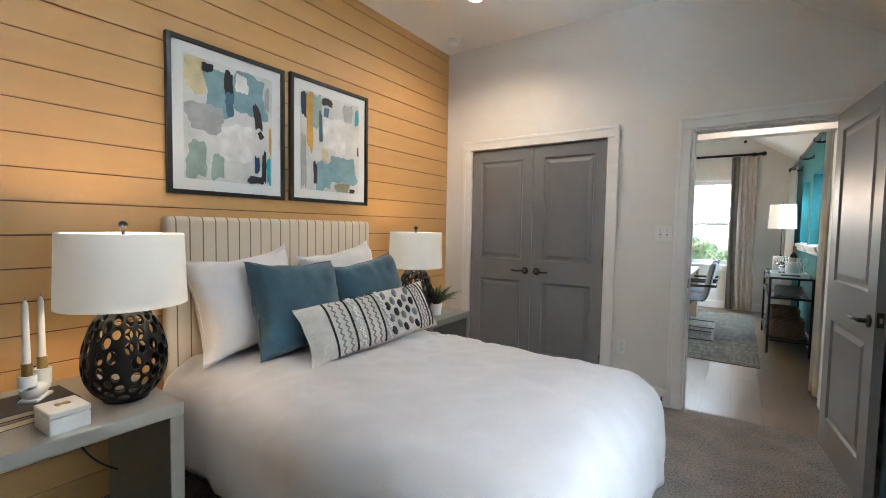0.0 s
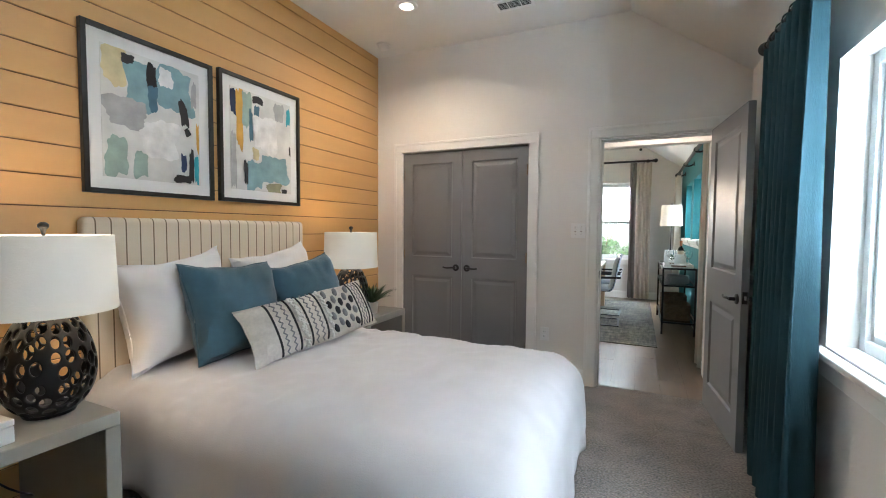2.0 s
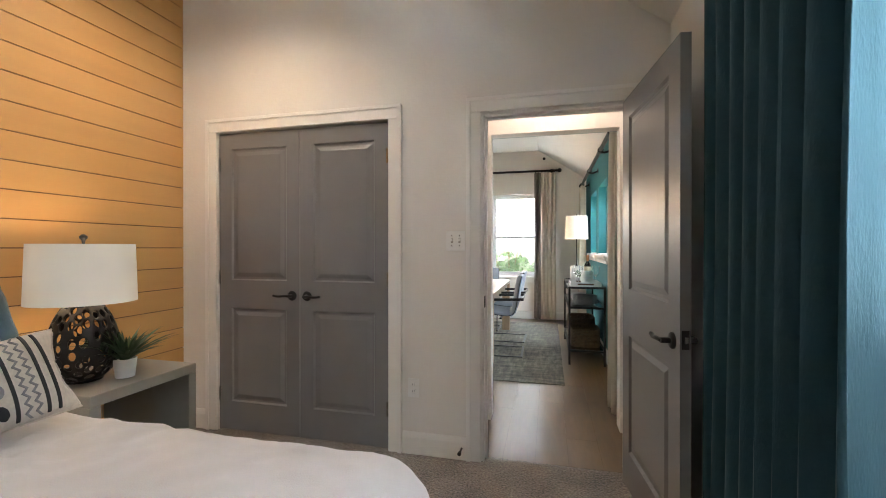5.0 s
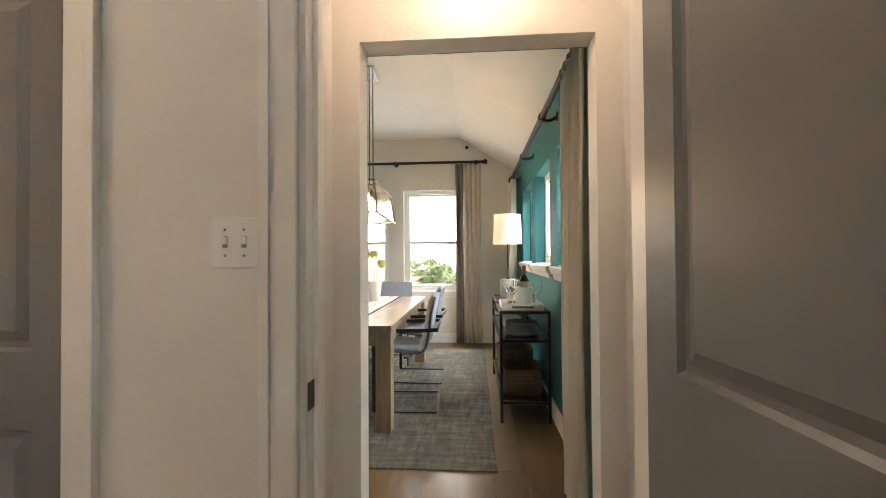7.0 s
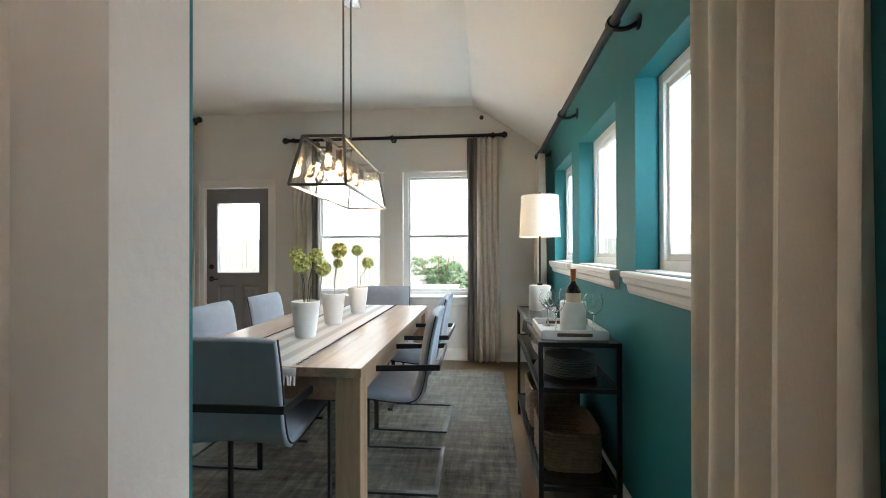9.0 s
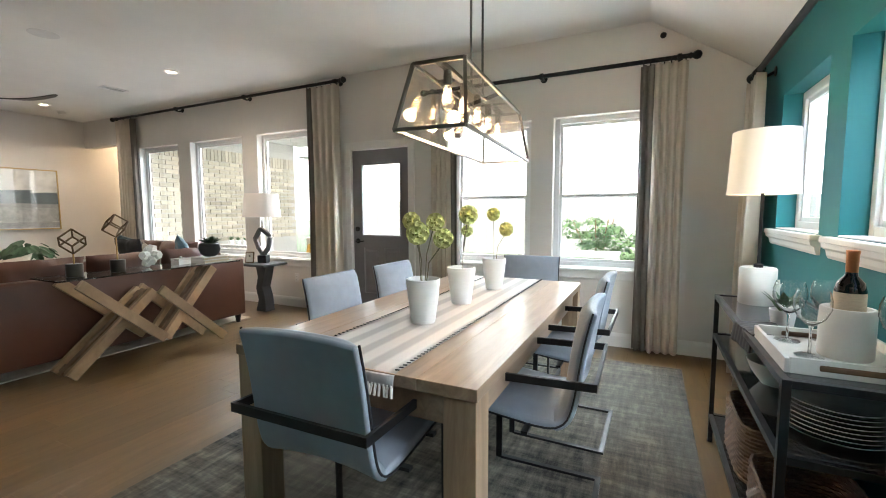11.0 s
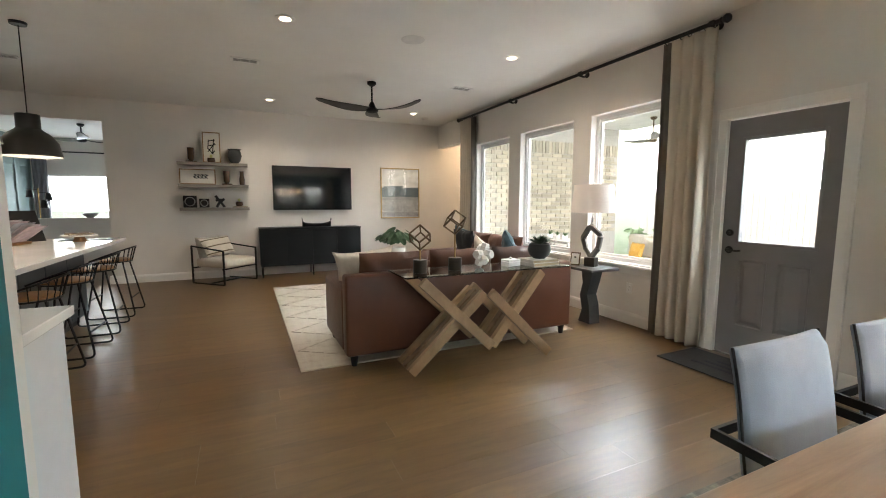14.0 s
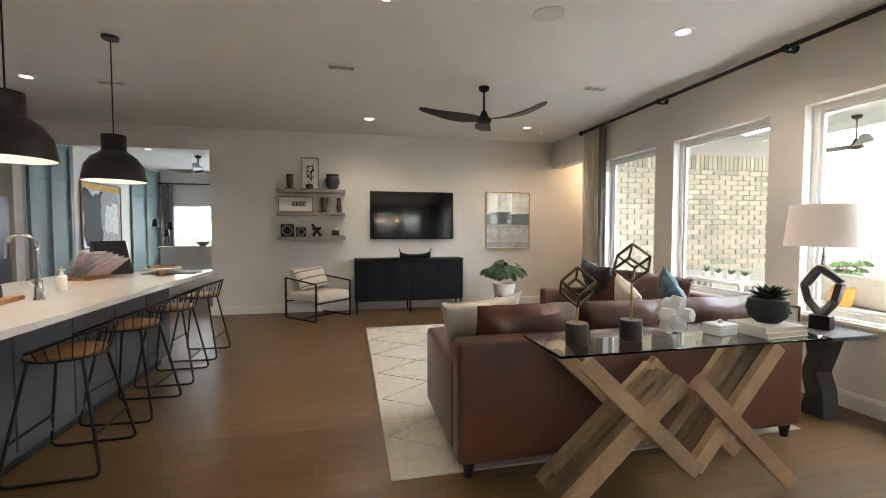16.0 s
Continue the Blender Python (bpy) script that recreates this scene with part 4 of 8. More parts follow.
SHADE_BED = shade_mat("linen_shade_lit", (0.72, 0.68, 0.60), (1.0, 0.86, 0.66), 0.10)


def egg_lamp(x, y, z, power):
    l = thing("table_lamp", (x, y, z), 0, "lamp with black pierced egg base and linen shade", "table lamp", "bedside lamps")
    bm = bmesh.new()
    bmesh.ops.create_icosphere(bm, subdivisions=4, radius=1.0)
    rr = random.Random(11)
    vs = list(bm.verts)
    rr.shuffle(vs)
    used, picked = set(), []
    for v in vs:
        ring = {w for e in v.link_edges for w in e.verts}
        if abs(v.co.z) < 0.95 and v not in used and rr.random() < 0.9:
            picked.append(v)
            used |= ring
    bmesh.ops.dissolve_verts(bm, verts=picked)
    holes = [f for f in bm.faces if len(f.verts) >= 5]
    for f in holes:
        bmesh.ops.inset_individual(bm, faces=[f], thickness=rr.uniform(0.008, 0.035))
    bmesh.ops.delete(bm, geom=[f for f in bm.faces if len(f.verts) >= 5], context="FACES")
    for v in bm.verts:
        zz = v.co.z
        k = 0.139 * (1.0 - 0.20 * zz)
        v.co = Vector((v.co.x * k, v.co.y * k, 0.196 + zz * 0.212))
    o = part("base", bm, BLACK_GLOSS, l, "black ceramic egg with rounded holes", smooth=True)
    s = o.modifiers.new("thickness", "SOLIDIFY")
    s.thickness, s.offset = 0.012, -1
    sb = o.modifiers.new("round", "SUBSURF")
    sb.levels = sb.render_levels = 1
    bm = bmesh.new()
    lathe(bm, [(0, 0), (0.075, 0), (0.08, 0.012), (0, 0.012)], 28)
    part("foot", bm, BLACK_GLOSS, l, smooth=True)
    bm = bmesh.new()
    tube(bm, [(0, 0, 0.37), (0, 0, 0.66)], 0.006, 8)
    part("stem", bm, BLACK, l)
    bm = bmesh.new()
    lathe(bm, [(0, 0.655), (0.006, 0.655), (0.009, 0.668), (0.016, 0.676), (0.016, 0.686), (0.008, 0.694), (0, 0.695)], 16)
    part("finial", bm, BLACK, l, smooth=True)
    bm = bmesh.new()
    lathe(bm, [(0.212, 0.372), (0.203, 0.648), (0.200, 0.648), (0.209, 0.372), (0.212, 0.372)], 56)
    part("shade", bm, SHADE_BED, l, "off-white linen drum shade", smooth=True)
    bm = bmesh.new()
    for a in (0, 120, 240):
        tube(bm, [(0, 0, 0.635), (0.2 * math.cos(radians(a)), 0.2 * math.sin(radians(a)), 0.64)], 0.0025, 6)
    part("spider", bm, BLACK, l)
    bm = bmesh.new()
    bmesh.ops.create_icosphere(bm, subdivisions=2, radius=0.03, matrix=Matrix.Translation((0, 0, 0.48)))
    part("bulb", bm, glow_mat("bulb_glow", (1.0, 0.75, 0.45), 12), l, smooth=True)
    point_lamp("bedside_glow", (x, y, z + 0.53), power, radius=0.04)
    return l


egg_lamp(-1.75, 1.445, 0.62, 5)
egg_lamp(-1.88, 3.42, 0.62, 3)
cord = thing("lamp_cord", (0, 0, 0), 0, "black lamp cord trailing down behind the nightstand", "cord")
bm = bmesh.new()
tube(bm, arc_points([(-2.18, 1.34, 0.57), (-2.16, 1.36, 0.40), (-2.12, 1.44, 0.22), (-2.0, 1.62, 0.12), (-2.05, 1.80, 0.02)], 0.1, 6), 0.004, 6)
part("cable", bm, BLACK, cord)

PAPER = mat("book_pages", (0.55, 0.45, 0.32), 0.9, vary=0.1, scale=60, stretch=(1, 1, 20))


def book(name, m, w, d, h, cover, label, group=""):
    b = thing(name, (0, 0, 0), 0, label, "book", group)
    b.matrix_world = m
    part("pages", boxes(((-w / 2 + 0.004, -d / 2 + 0.004, 0.003), (w / 2 - 0.002, d / 2 - 0.004, h - 0.003))), PAPER, b)
    part("cover", boxes(((-w / 2, -d / 2, 0), (w / 2, d / 2, 0.003)), ((-w / 2, -d / 2, h - 0.003), (w / 2, d / 2, h)), ((-w / 2, -d / 2, 0.003), (-w / 2 + 0.003, d / 2, h - 0.003))), cover, b)
    return b


COVER_DARK = mat("dark_book_cloth", (0.03, 0.028, 0.03), 0.7, vary=0.1)
COVER_BROWN = mat("brown_book_cloth", (0.12, 0.065, 0.03), 0.7, vary=0.1)
book("book", pose(-1.85, 1.165, 0.62, 0, 0, 8), 0.22, 0.28, 0.022, COVER_BROWN, "brown clothbound book lying on the nightstand", "bedside books")
book("book", pose(-1.86, 1.165, 0.642, 0, 0, 4), 0.21, 0.27, 0.020, COVER_DARK, "black clothbound book lying on a brown one", "bedside books")
ch = thing("candle_holder", (-1.87, 1.205, 0.662), -38, "white ceramic loop candle holder with brass cups", "candle holder")
bm = bmesh.new()
tube(bm, arc_points([(-0.045, 0, 0.10), (-0.045, 0, 0.03), (0.045, 0, 0.03), (0.045, 0, 0.10)], 0.04, 8), 0.026, 14)
part("loop", bm, WHITE, ch, smooth=True)
bm = bmesh.new()
box(bm, (-0.05, -0.03, 0.0), (0.05, 0.03, 0.012), 0.004)
part("base", bm, WHITE, ch)
WAX = mat("white_wax", (0.80, 0.77, 0.72), 0.5, vary=0.02)
for x in (-0.045, 0.045):
    bm = bmesh.new()
    lathe(bm, [(0, 0.10), (0.016, 0.10), (0.016, 0.145), (0.013, 0.145), (0, 0.13)], 16, (x, 0, 0))
    part("cup", bm, GOLD, ch, "brass candle cup", smooth=True)
for dx, dy in ((-0.045, 0), (0.045, 0)):
    p = pose(-1.87, 1.205, 0.662, 0, 0, -38) @ Vector((dx, 0, 0.132))
    c = thing("candle", tuple(p), 0, "tall white tapered dinner candle", "candle", "taper candles")
    bm = bmesh.new()
    lathe(bm, [(0, 0), (0.0115, 0), (0.009, 0.22), (0.004, 0.236), (0, 0.238)], 14)
    part("wax", bm, WAX, c, smooth=True)
    bm = bmesh.new()
    tube(bm, [(0, 0, 0.236), (0.001, 0, 0.248)], 0.0012, 6)
    part("wick", bm, YARN_GREY, c)
bx = thing("trinket_box", (-1.636, 1.225, 0.62), 4, "small white lacquer box with a gold bee", "box")
part("body", boxes(((-0.067, -0.055, 0), (0.067, 0.055, 0.052)), bevel=0.004), WHITE, bx)
part("lid", boxes(((-0.068, -0.056, 0.0535), (0.068, 0.056, 0.075)), bevel=0.005), WHITE, bx)
bm = bmesh.new()
for a in (-35, 0, 35):
    bmesh.ops.create_icosphere(bm, subdivisions=2, radius=1, matrix=pose(0, 0, 0.077, 0, 0, 90 + a) @ Matrix.Diagonal((0.024, 0.006, 0.003, 1)))
part("emblem", bm, GOLD, bx, "gold insect emblem", smooth=True)

LEAF = mat("green_leaf", (0.045, 0.10, 0.03), 0.5, vary=0.35, scale=30)
LEAF_DARK = mat("dark_green_leaf", (0.025, 0.06, 0.022), 0.5, vary=0.35, scale=30)


def leaf_spray(bm, base, count, length, width, spread, seed, droop=0.4):
    """Thin curved leaves that rise from base and bend over."""
    r = random.Random(seed)
    for k in range(count):
        a = r.uniform(0, 2 * math.pi)
        L = length * r.uniform(0.6, 1.1)
        lean = spread * r.uniform(0.3, 1.0)
        prev = None
        side = Vector((-math.sin(a), math.cos(a), 0))
        for i in range(6):
            t = i / 5
            out = lean * L * t + 0.15 * L * t * t
            p = Vector(base) + Vector((math.cos(a) * out, math.sin(a) * out, L * t * (1 - droop * t * lean)))
            w = width * (math.sin(math.pi * min(1, t * 0.9 + 0.1)) + 0.05) / 2
            cur = (bm.verts.new(p - side * w), bm.verts.new(p + Vector((0, 0, -w * 0.3))), bm.verts.new(p + side * w))
            if prev:
                bm.faces.new((prev[0], prev[1], cur[1], cur[0]))
                bm.faces.new((prev[1], prev[2], cur[2], cur[1]))
            prev = cur
    return bm


fern = thing("potted_plant", (-1.74, 3.51, 0.62), 0, "small fern in a white pot on the nightstand", "plant")
bm = bmesh.new()
lathe(bm, [(0, 0), (0.04, 0), (0.05, 0.09), (0.046, 0.09), (0.044, 0.07), (0, 0.07)], 24)
part("pot", bm, WHITE, fern, smooth=True)
part("foliage", leaf_spray(bmesh.new(), (0, 0, 0.07), 110, 0.19, 0.016, 1.2, 3), LEAF_DARK, fern, "feathery green leaves")


# framed abstract paintings
def blob(bm, u, v, w, h, seed, y, n=44, rough=0.42, rot=0.0):
    r = random.Random(seed)
    ph = [r.uniform(0, 6.28) for _ in range(4)]
    c = bm.verts.new((u, y, v))
    ring = []
    for k in range(n):
        a = 2 * math.pi * k / n
        s = max(abs(math.cos(a)), abs(math.sin(a))) ** -0.85
        q = s * (1 + rough * 0.5 * (math.sin(2 * a + ph[0]) * 0.4 + math.sin(3 * a + ph[1]) * 0.4 + math.sin(5 * a + ph[2]) * 0.3 + math.sin(9 * a + ph[3]) * 0.2 + math.sin(14 * a + ph[0]) * 0.16))
        dx, dz = w / 2 * q * math.cos(a), h / 2 * q * math.sin(a)
        ring.append(bm.verts.new((u + dx * math.cos(rot) - dz * math.sin(rot), y, v + dx * math.sin(rot) + dz * math.cos(rot))))
    for k in range(n):
        bm.faces.new((c, ring[k], ring[(k + 1) % n]))
    return bm


CANVAS = mat("painted_canvas", (0.62, 0.62, 0.60), 0.7, vary=0.16, scale=7, bump=0.2, bscale=300)
MAT_WHITE = mat("white_mount_board", (0.74, 0.74, 0.74), 0.8, vary=0.01)
PAINTS = {n: mat("paint_" + n, c, 0.65, vary=0.18, scale=14) for n, c in dict(
    slate=(0.12, 0.155, 0.17), mist=(0.44, 0.45, 0.44), blue=(0.20, 0.33, 0.37), deep=(0.06, 0.14, 0.20), black=(0.012, 0.012, 0.014), ochre=(0.55, 0.30, 0.05), cream=(0.60, 0.52, 0.30), sage=(0.27, 0.36, 0.32), grey=(0.36, 0.36, 0.36), cyan=(0.03, 0.30, 0.38), navy=(0.012, 0.03, 0.10), white=(0.72, 0.72, 0.71), olive=(0.25, 0.25, 0.15)).items()}


def picture(name, m, w, h, frame_w, mount, patches, frame_mat, label, canvas=CANVAS, depth=0.03):
    """A framed picture: local x along the wall, z up, face at -y."""
    p = new(name)
    p.matrix_world = m
    tagged(p, label, "picture")
    f = frame_w
    part("frame", boxes(((-w / 2, -depth, -h / 2), (-w / 2 + f, 0, h / 2)), ((w / 2 - f, -depth, -h / 2), (w / 2, 0, h / 2)), ((-w / 2 + f, -depth, h / 2 - f), (w / 2 - f, 0, h / 2)), ((-w / 2 + f, -depth, -h / 2), (w / 2 - f, 0, -h / 2 + f)), bevel=0.002), frame_mat, p)
    yb = -depth + 0.016
    if mount:
        part("mount", boxes(((-w / 2 + f, yb, -h / 2 + f), (w / 2 - f, yb + 0.004, h / 2 - f))), MAT_WHITE, p)
    iw, ih = w - 2 * f - 2 * mount, h - 2 * f - 2 * mount
    part("canvas", boxes(((-iw / 2, yb - 0.002, -ih / 2), (iw / 2, yb + 0.002, ih / 2))), canvas, p)
    for k, (u, v, pw, ph_, col, *rot) in enumerate(patches):
        bm = bmesh.new()
        blob(bm, 0, 0, pw * iw, ph_ * ih, k * 7 + len(patches), 0, rot=radians(rot[0]) if rot else 0)
        for vv in bm.verts:
            vv.co.x = min(max(vv.co.x + (u - 0.5) * iw, -iw / 2), iw / 2)
            vv.co.z = min(max(vv.co.z + (v - 0.5) * ih, -ih / 2), ih / 2)
            vv.co.y = yb - 0.0024 - 0.0003 * k
        part("paint_patch", bm, PAINTS[col], p)
    return p


ART1 = [(0.12, 0.86, 0.22, 0.28, "cream"), (0.36, 0.74, 0.30, 0.38, "blue"), (0.70, 0.80, 0.42, 0.36, "blue"), (0.22, 0.52, 0.38, 0.24, "grey"), (0.62, 0.88, 0.14, 0.16, "white"), (0.24, 0.94, 0.12, 0.07, "black"), (0.47, 0.85, 0.10, 0.22, "black"), (0.48, 0.68, 0.10, 0.20, "deep"), (0.81, 0.62, 0.09, 0.22, "black", 8), (0.85, 0.46, 0.06, 0.07, "black", 30), (0.93, 0.80, 0.06, 0.22, "grey"), (0.97, 0.42, 0.03, 0.26, "ochre"), (0.12, 0.16, 0.20, 0.30, "sage"), (0.34, 0.12, 0.14, 0.20, "sage"), (0.80, 0.18, 0.06, 0.16, "navy"), (0.89, 0.16, 0.06, 0.28, "black"), (0.95, 0.14, 0.05, 0.26, "cyan"), (0.78, 0.04, 0.18, 0.07, "black"), (0.55, 0.35, 0.40, 0.30, "white")]
ART2 = [(0.05, 0.86, 0.10, 0.24, "navy"), (0.14, 0.72, 0.11, 0.56, "ochre"), (0.25, 0.82, 0.14, 0.34, "sage"), (0.31, 0.66, 0.06, 0.30, "deep"), (0.42, 0.94, 0.16, 0.08, "black"), (0.40, 0.80, 0.08, 0.16, "deep"), (0.78, 0.88, 0.16, 0.20, "grey"), (0.95, 0.86, 0.07, 0.18, "cyan"), (0.04, 0.28, 0.08, 0.56, "grey"), (0.68, 0.24, 0.48, 0.30, "blue"), (0.36, 0.16, 0.26, 0.30, "blue"), (0.38, 0.38, 0.10, 0.12, "cream"), (0.22, 0.18, 0.06, 0.22, "black"), (0.68, 0.05, 0.24, 0.10, "olive"), (0.86, 0.02, 0.10, 0.05, "black"), (0.97, 0.48, 0.03, 0.10, "black"), (0.55, 0.60, 0.40, 0.36, "white")]
FRAME_BLACK = mat("black_wood_frame", (0.012, 0.012, 0.012), 0.35, vary=0.2)
picture("framed_picture", pose(SHIP_X + 0.0005, 2.125, 1.872, 0, 0, 90), 0.68, 0.815, 0.024, 0.06, ART1, FRAME_BLACK, "abstract painting in blues and black, black frame, white mount")
picture("framed_picture", pose(SHIP_X + 0.0005, 2.853, 1.880, 0, 0, 90), 0.69, 0.825, 0.024, 0.06, ART2, FRAME_BLACK, "abstract painting in ochre and blue, black frame, white mount")


# curtains
def drape(parent, name, p0, p1, z0, z1, folds, depth, material, seed=0.0, flare=0.15, label=""):
    """A pleated length of cloth hung between two points of the plan."""
    a, b = Vector((*p0, 0)), Vector((*p1, 0))
    d = b - a
    nrm = Vector((-d.y, d.x, 0)).normalized()
    nu, nz = folds * 12, 22
    bm = bmesh.new()
    g = []
    for j in range(nz + 1):
        t = j / nz
        z = z1 + (z0 - z1) * t
        row = []
        for i in range(nu + 1):
            u = i / nu
            w = math.sin(2 * math.pi * folds * u + seed + 0.5 * math.sin(3 * t + seed))
            amp = depth * (0.55 + 0.45 * t) * (1 + 0.35 * math.sin(5 * u + seed))
            off = amp * (abs(w) ** 0.75) * (1 if w > 0 else -1)
            uu = 0.5 + (u - 0.5) * (1 - flare * math.sin(math.pi * min(1, t * 1.1)) * 0.4)
            p = a + d * uu + nrm * off
            row.append(bm.verts.new((p.x, p.y, z)))
        g.append(row)
    for j in range(nz):
        for i in range(nu):
            bm.faces.new((g[j][i], g[j][i + 1], g[j + 1][i + 1], g[j + 1][i]))
    o = part(name, bm, material, parent, label, smooth=True)
    s = o.modifiers.new("thickness", "SOLIDIFY")
    s.thickness = 0.004
    return o


def rod(name, a, b, brackets, wall_dir, r=0.016, finials=(True, True), label="black metal curtain rod with ball finials"):
    """A curtain rod on brackets; wall_dir points to the wall, with the distance to it as length."""
    a, b, wd = Vector(a), Vector(b), Vector(wall_dir)
    o = thing(name, (0, 0, 0), 0, label, "curtain rod")
    bm = bmesh.new()
    tube(bm, [a, b], r, 14)
    part("pole", bm, BLACK, o, smooth=True)
    d = (b - a).normalized()
    for e, s, on in ((a, -1, finials[0]), (b, 1, finials[1])):
        if not on:
            continue
        bm = bmesh.new()
        lathe(bm, [(0, 0), (0.022, 0), (0.026, 0.012), (0.018, 0.022), (0.030, 0.036), (0.038, 0.055), (0.030, 0.078), (0.012, 0.090), (0, 0.092)], 18)
        m = (d * s).to_track_quat("Z", "Y").to_matrix().to_4x4()
        m.translation = e
        bmesh.ops.transform(bm, matrix=m, verts=bm.verts)
        part("finial", bm, BLACK, o, smooth=True)
    for t in brackets:
        p = a + (b - a) * t
        bm = bmesh.new()
        tube(bm, arc_points([p + wd, p + wd * 0.5 - Vector((0, 0, 0.03)), p - Vector((0, 0, r + 0.004))], 0.03), 0.011, 10)
        tube(bm, [p - d * 0.016, p + d * 0.016], r + 0.009, 14)
        e = p + wd
        wn = wd.normalized()
        lathe_m = (-wn).to_track_quat("Z", "Y").to_matrix().to_4x4()
        lathe_m.translation = e
        b2 = bmesh.new()
        lathe(b2, [(0, 0), (0.034, 0), (0.034, 0.006), (0.02, 0.012), (0, 0.012)], 18)
        bmesh.ops.transform(b2, matrix=lathe_m, verts=b2.verts)
        tmp = bpy.data.meshes.new("tmp")
        b2.to_mesh(tmp)
        b2.free()
        bm.from_mesh(tmp)
        bpy.data.meshes.remove(tmp)
        part("bracket", bm, BLACK, o, smooth=True)
    return o


def rings(parent, places, along, r=0.026):
    for p in places:
        bm = bmesh.new()
        m = Vector(along).to_track_quat("Z", "Y").to_matrix().to_4x4()
        m.translation = p
        pts = [m @ Vector((r * math.cos(2 * math.pi * k / 16), r * math.sin(2 * math.pi * k / 16), 0)) for k in range(16)]
        tube(bm, pts, 0.0045, 6, closed=True)
        part("ring", bm, BLACK, parent, smooth=True)


rod("curtain_rod", (0.79, 0.75, 2.27), (0.79, 3.42, 2.27), [0.03, 0.97], (0.11, 0, 0))
teal_c = thing("curtain", (0, 0, 0), 0, "floor-length teal velvet curtain drawn open", "curtain")
drape(teal_c, "cloth", (0.785, 2.66), (0.785, 3.40), 0.02, 2.24, 7, 0.05, TEAL_DRAPE, 0.7)
rings(teal_c, [(0.79, 2.70 + 0.10 * k, 2.262) for k in range(7)], (0, 1, 0))
teal_d = thing("curtain", (0, 0, 0), 0, "floor-length teal velvet curtain drawn open", "curtain")
drape(teal_d, "cloth", (0.79, 0.78), (0.79, 1.12), 0.02, 2.24, 6, 0.05, TEAL_DRAPE, 1.7)
rings(teal_d, [(0.79, 0.81 + 0.05 * k, 2.262) for k in range(7)], (0, 1, 0))

# ---- dining room ----
def rug_mat(name, cols, scale=3.0, stretch=(1, 6, 1)):
    """A worn woven rug: streaks and blotches in several tones."""
    m, nt, p = mat_base(name)
    n, l = nt.nodes, nt.links
    tc = n.new("ShaderNodeTexCoord")
    outs = []
    for st, sc in ((stretch, scale), ((stretch[1], stretch[0], 1), scale * 1.3), ((1, 1, 1), 1.2)):
        mp = n.new("ShaderNodeMapping")
        mp.inputs["Scale"].default_value = st
        l.new(tc.outputs["Object"], mp.inputs[0])
        t = n.new("ShaderNodeTexNoise")
        t.inputs["Scale"].default_value, t.inputs["Detail"].default_value, t.inputs["Roughness"].default_value = sc, 7, 0.7
        l.new(mp.outputs[0], t.inputs["Vector"])
        outs.append(t.outputs["Fac"])
    a = n.new("ShaderNodeMath")
    a.operation = "ADD"
    l.new(outs[0], a.inputs[0])
    l.new(outs[1], a.inputs[1])
    b = n.new("ShaderNodeMath")
    b.operation = "MULTIPLY_ADD"
    b.inputs[1].default_value = 0.4
    l.new(a.outputs[0], b.inputs[0])
    c = n.new("ShaderNodeMath")
    c.operation = "MULTIPLY"
    c.inputs[1].default_value = 0.3
    l.new(outs[2], c.inputs[0])
    l.new(c.outputs[0], b.inputs[2])
    ramp = n.new("ShaderNodeValToRGB")
    els = ramp.color_ramp.elements
    els[0].position, els[0].color = 0.44, (*cols[0], 1)
    els[1].position, els[1].color = 0.64, (*cols[-1], 1)
    for k, col in enumerate(cols[1:-1]):
        e = els.new(0.44 + 0.20 * (k + 1) / (len(cols) - 1))
        e.color = (*col, 1)
    l.new(b.outputs[0], ramp.inputs[0])
    l.new(ramp.outputs[0], p.inputs["Base Color"])
    p.inputs["Roughness"].default_value = 0.95
    f = n.new("ShaderNodeTexNoise")
    f.inputs["Scale"].default_value = 240
    l.new(tc.outputs["Object"], f.inputs["Vector"])
    bp = n.new("ShaderNodeBump")
    bp.inputs["Strength"].default_value, bp.inputs["Distance"].default_value = 0.5, 0.004
    l.new(f.outputs["Fac"], bp.inputs["Height"])
    l.new(bp.outputs[0], p.inputs["Normal"])
    return m


RUG_GREY = rug_mat("distressed_grey_rug", [(0.014, 0.013, 0.012), (0.066, 0.060, 0.048), (0.115, 0.104, 0.080), (0.20, 0.18, 0.14)])
rug = thing("area_rug", (0, 0, 0), 0, "distressed grey and beige rug under the dining table", "rug")
bm = bmesh.new()
box(bm, (-2.0, 5.86, 0.0005), (0.42, 9.05, 0.010), 0.003)
part("rug_sheet", bm, RUG_GREY, rug)

table = thing("dining_table", (-0.805, 7.38, 0.010), 0, "large solid wood dining table with thick square legs", "dining table")
for k in range(5):
    x0 = -0.515 + k * 0.206
    part("top_board", boxes(((x0, -1.05, 0.715), (x0 + 0.2057, 1.05, 0.755)), bevel=0.002), TABLE_WOOD, table)
part("apron", boxes(((-0.40, -1.00, 0.60), (0.40, -0.975, 0.714))), TABLE_WOOD, table)
part("apron", boxes(((-0.40, 0.975, 0.60), (0.40, 1.00, 0.714))), TABLE_WOOD, table)
part("apron", boxes(((-0.475, -0.94, 0.60), (-0.45, 0.94, 0.714))), TABLE_WOOD, table)
part("apron", boxes(((0.45, -0.94, 0.60), (0.475, 0.94, 0.714))), TABLE_WOOD, table)
LEG_WOOD = wood_mat("table_leg_wood", (0.36, 0.25, 0.16), (0.20, 0.13, 0.08), rough=0.42, stretch=(10, 10, 1), scale=1.8, random_tone=0.08)
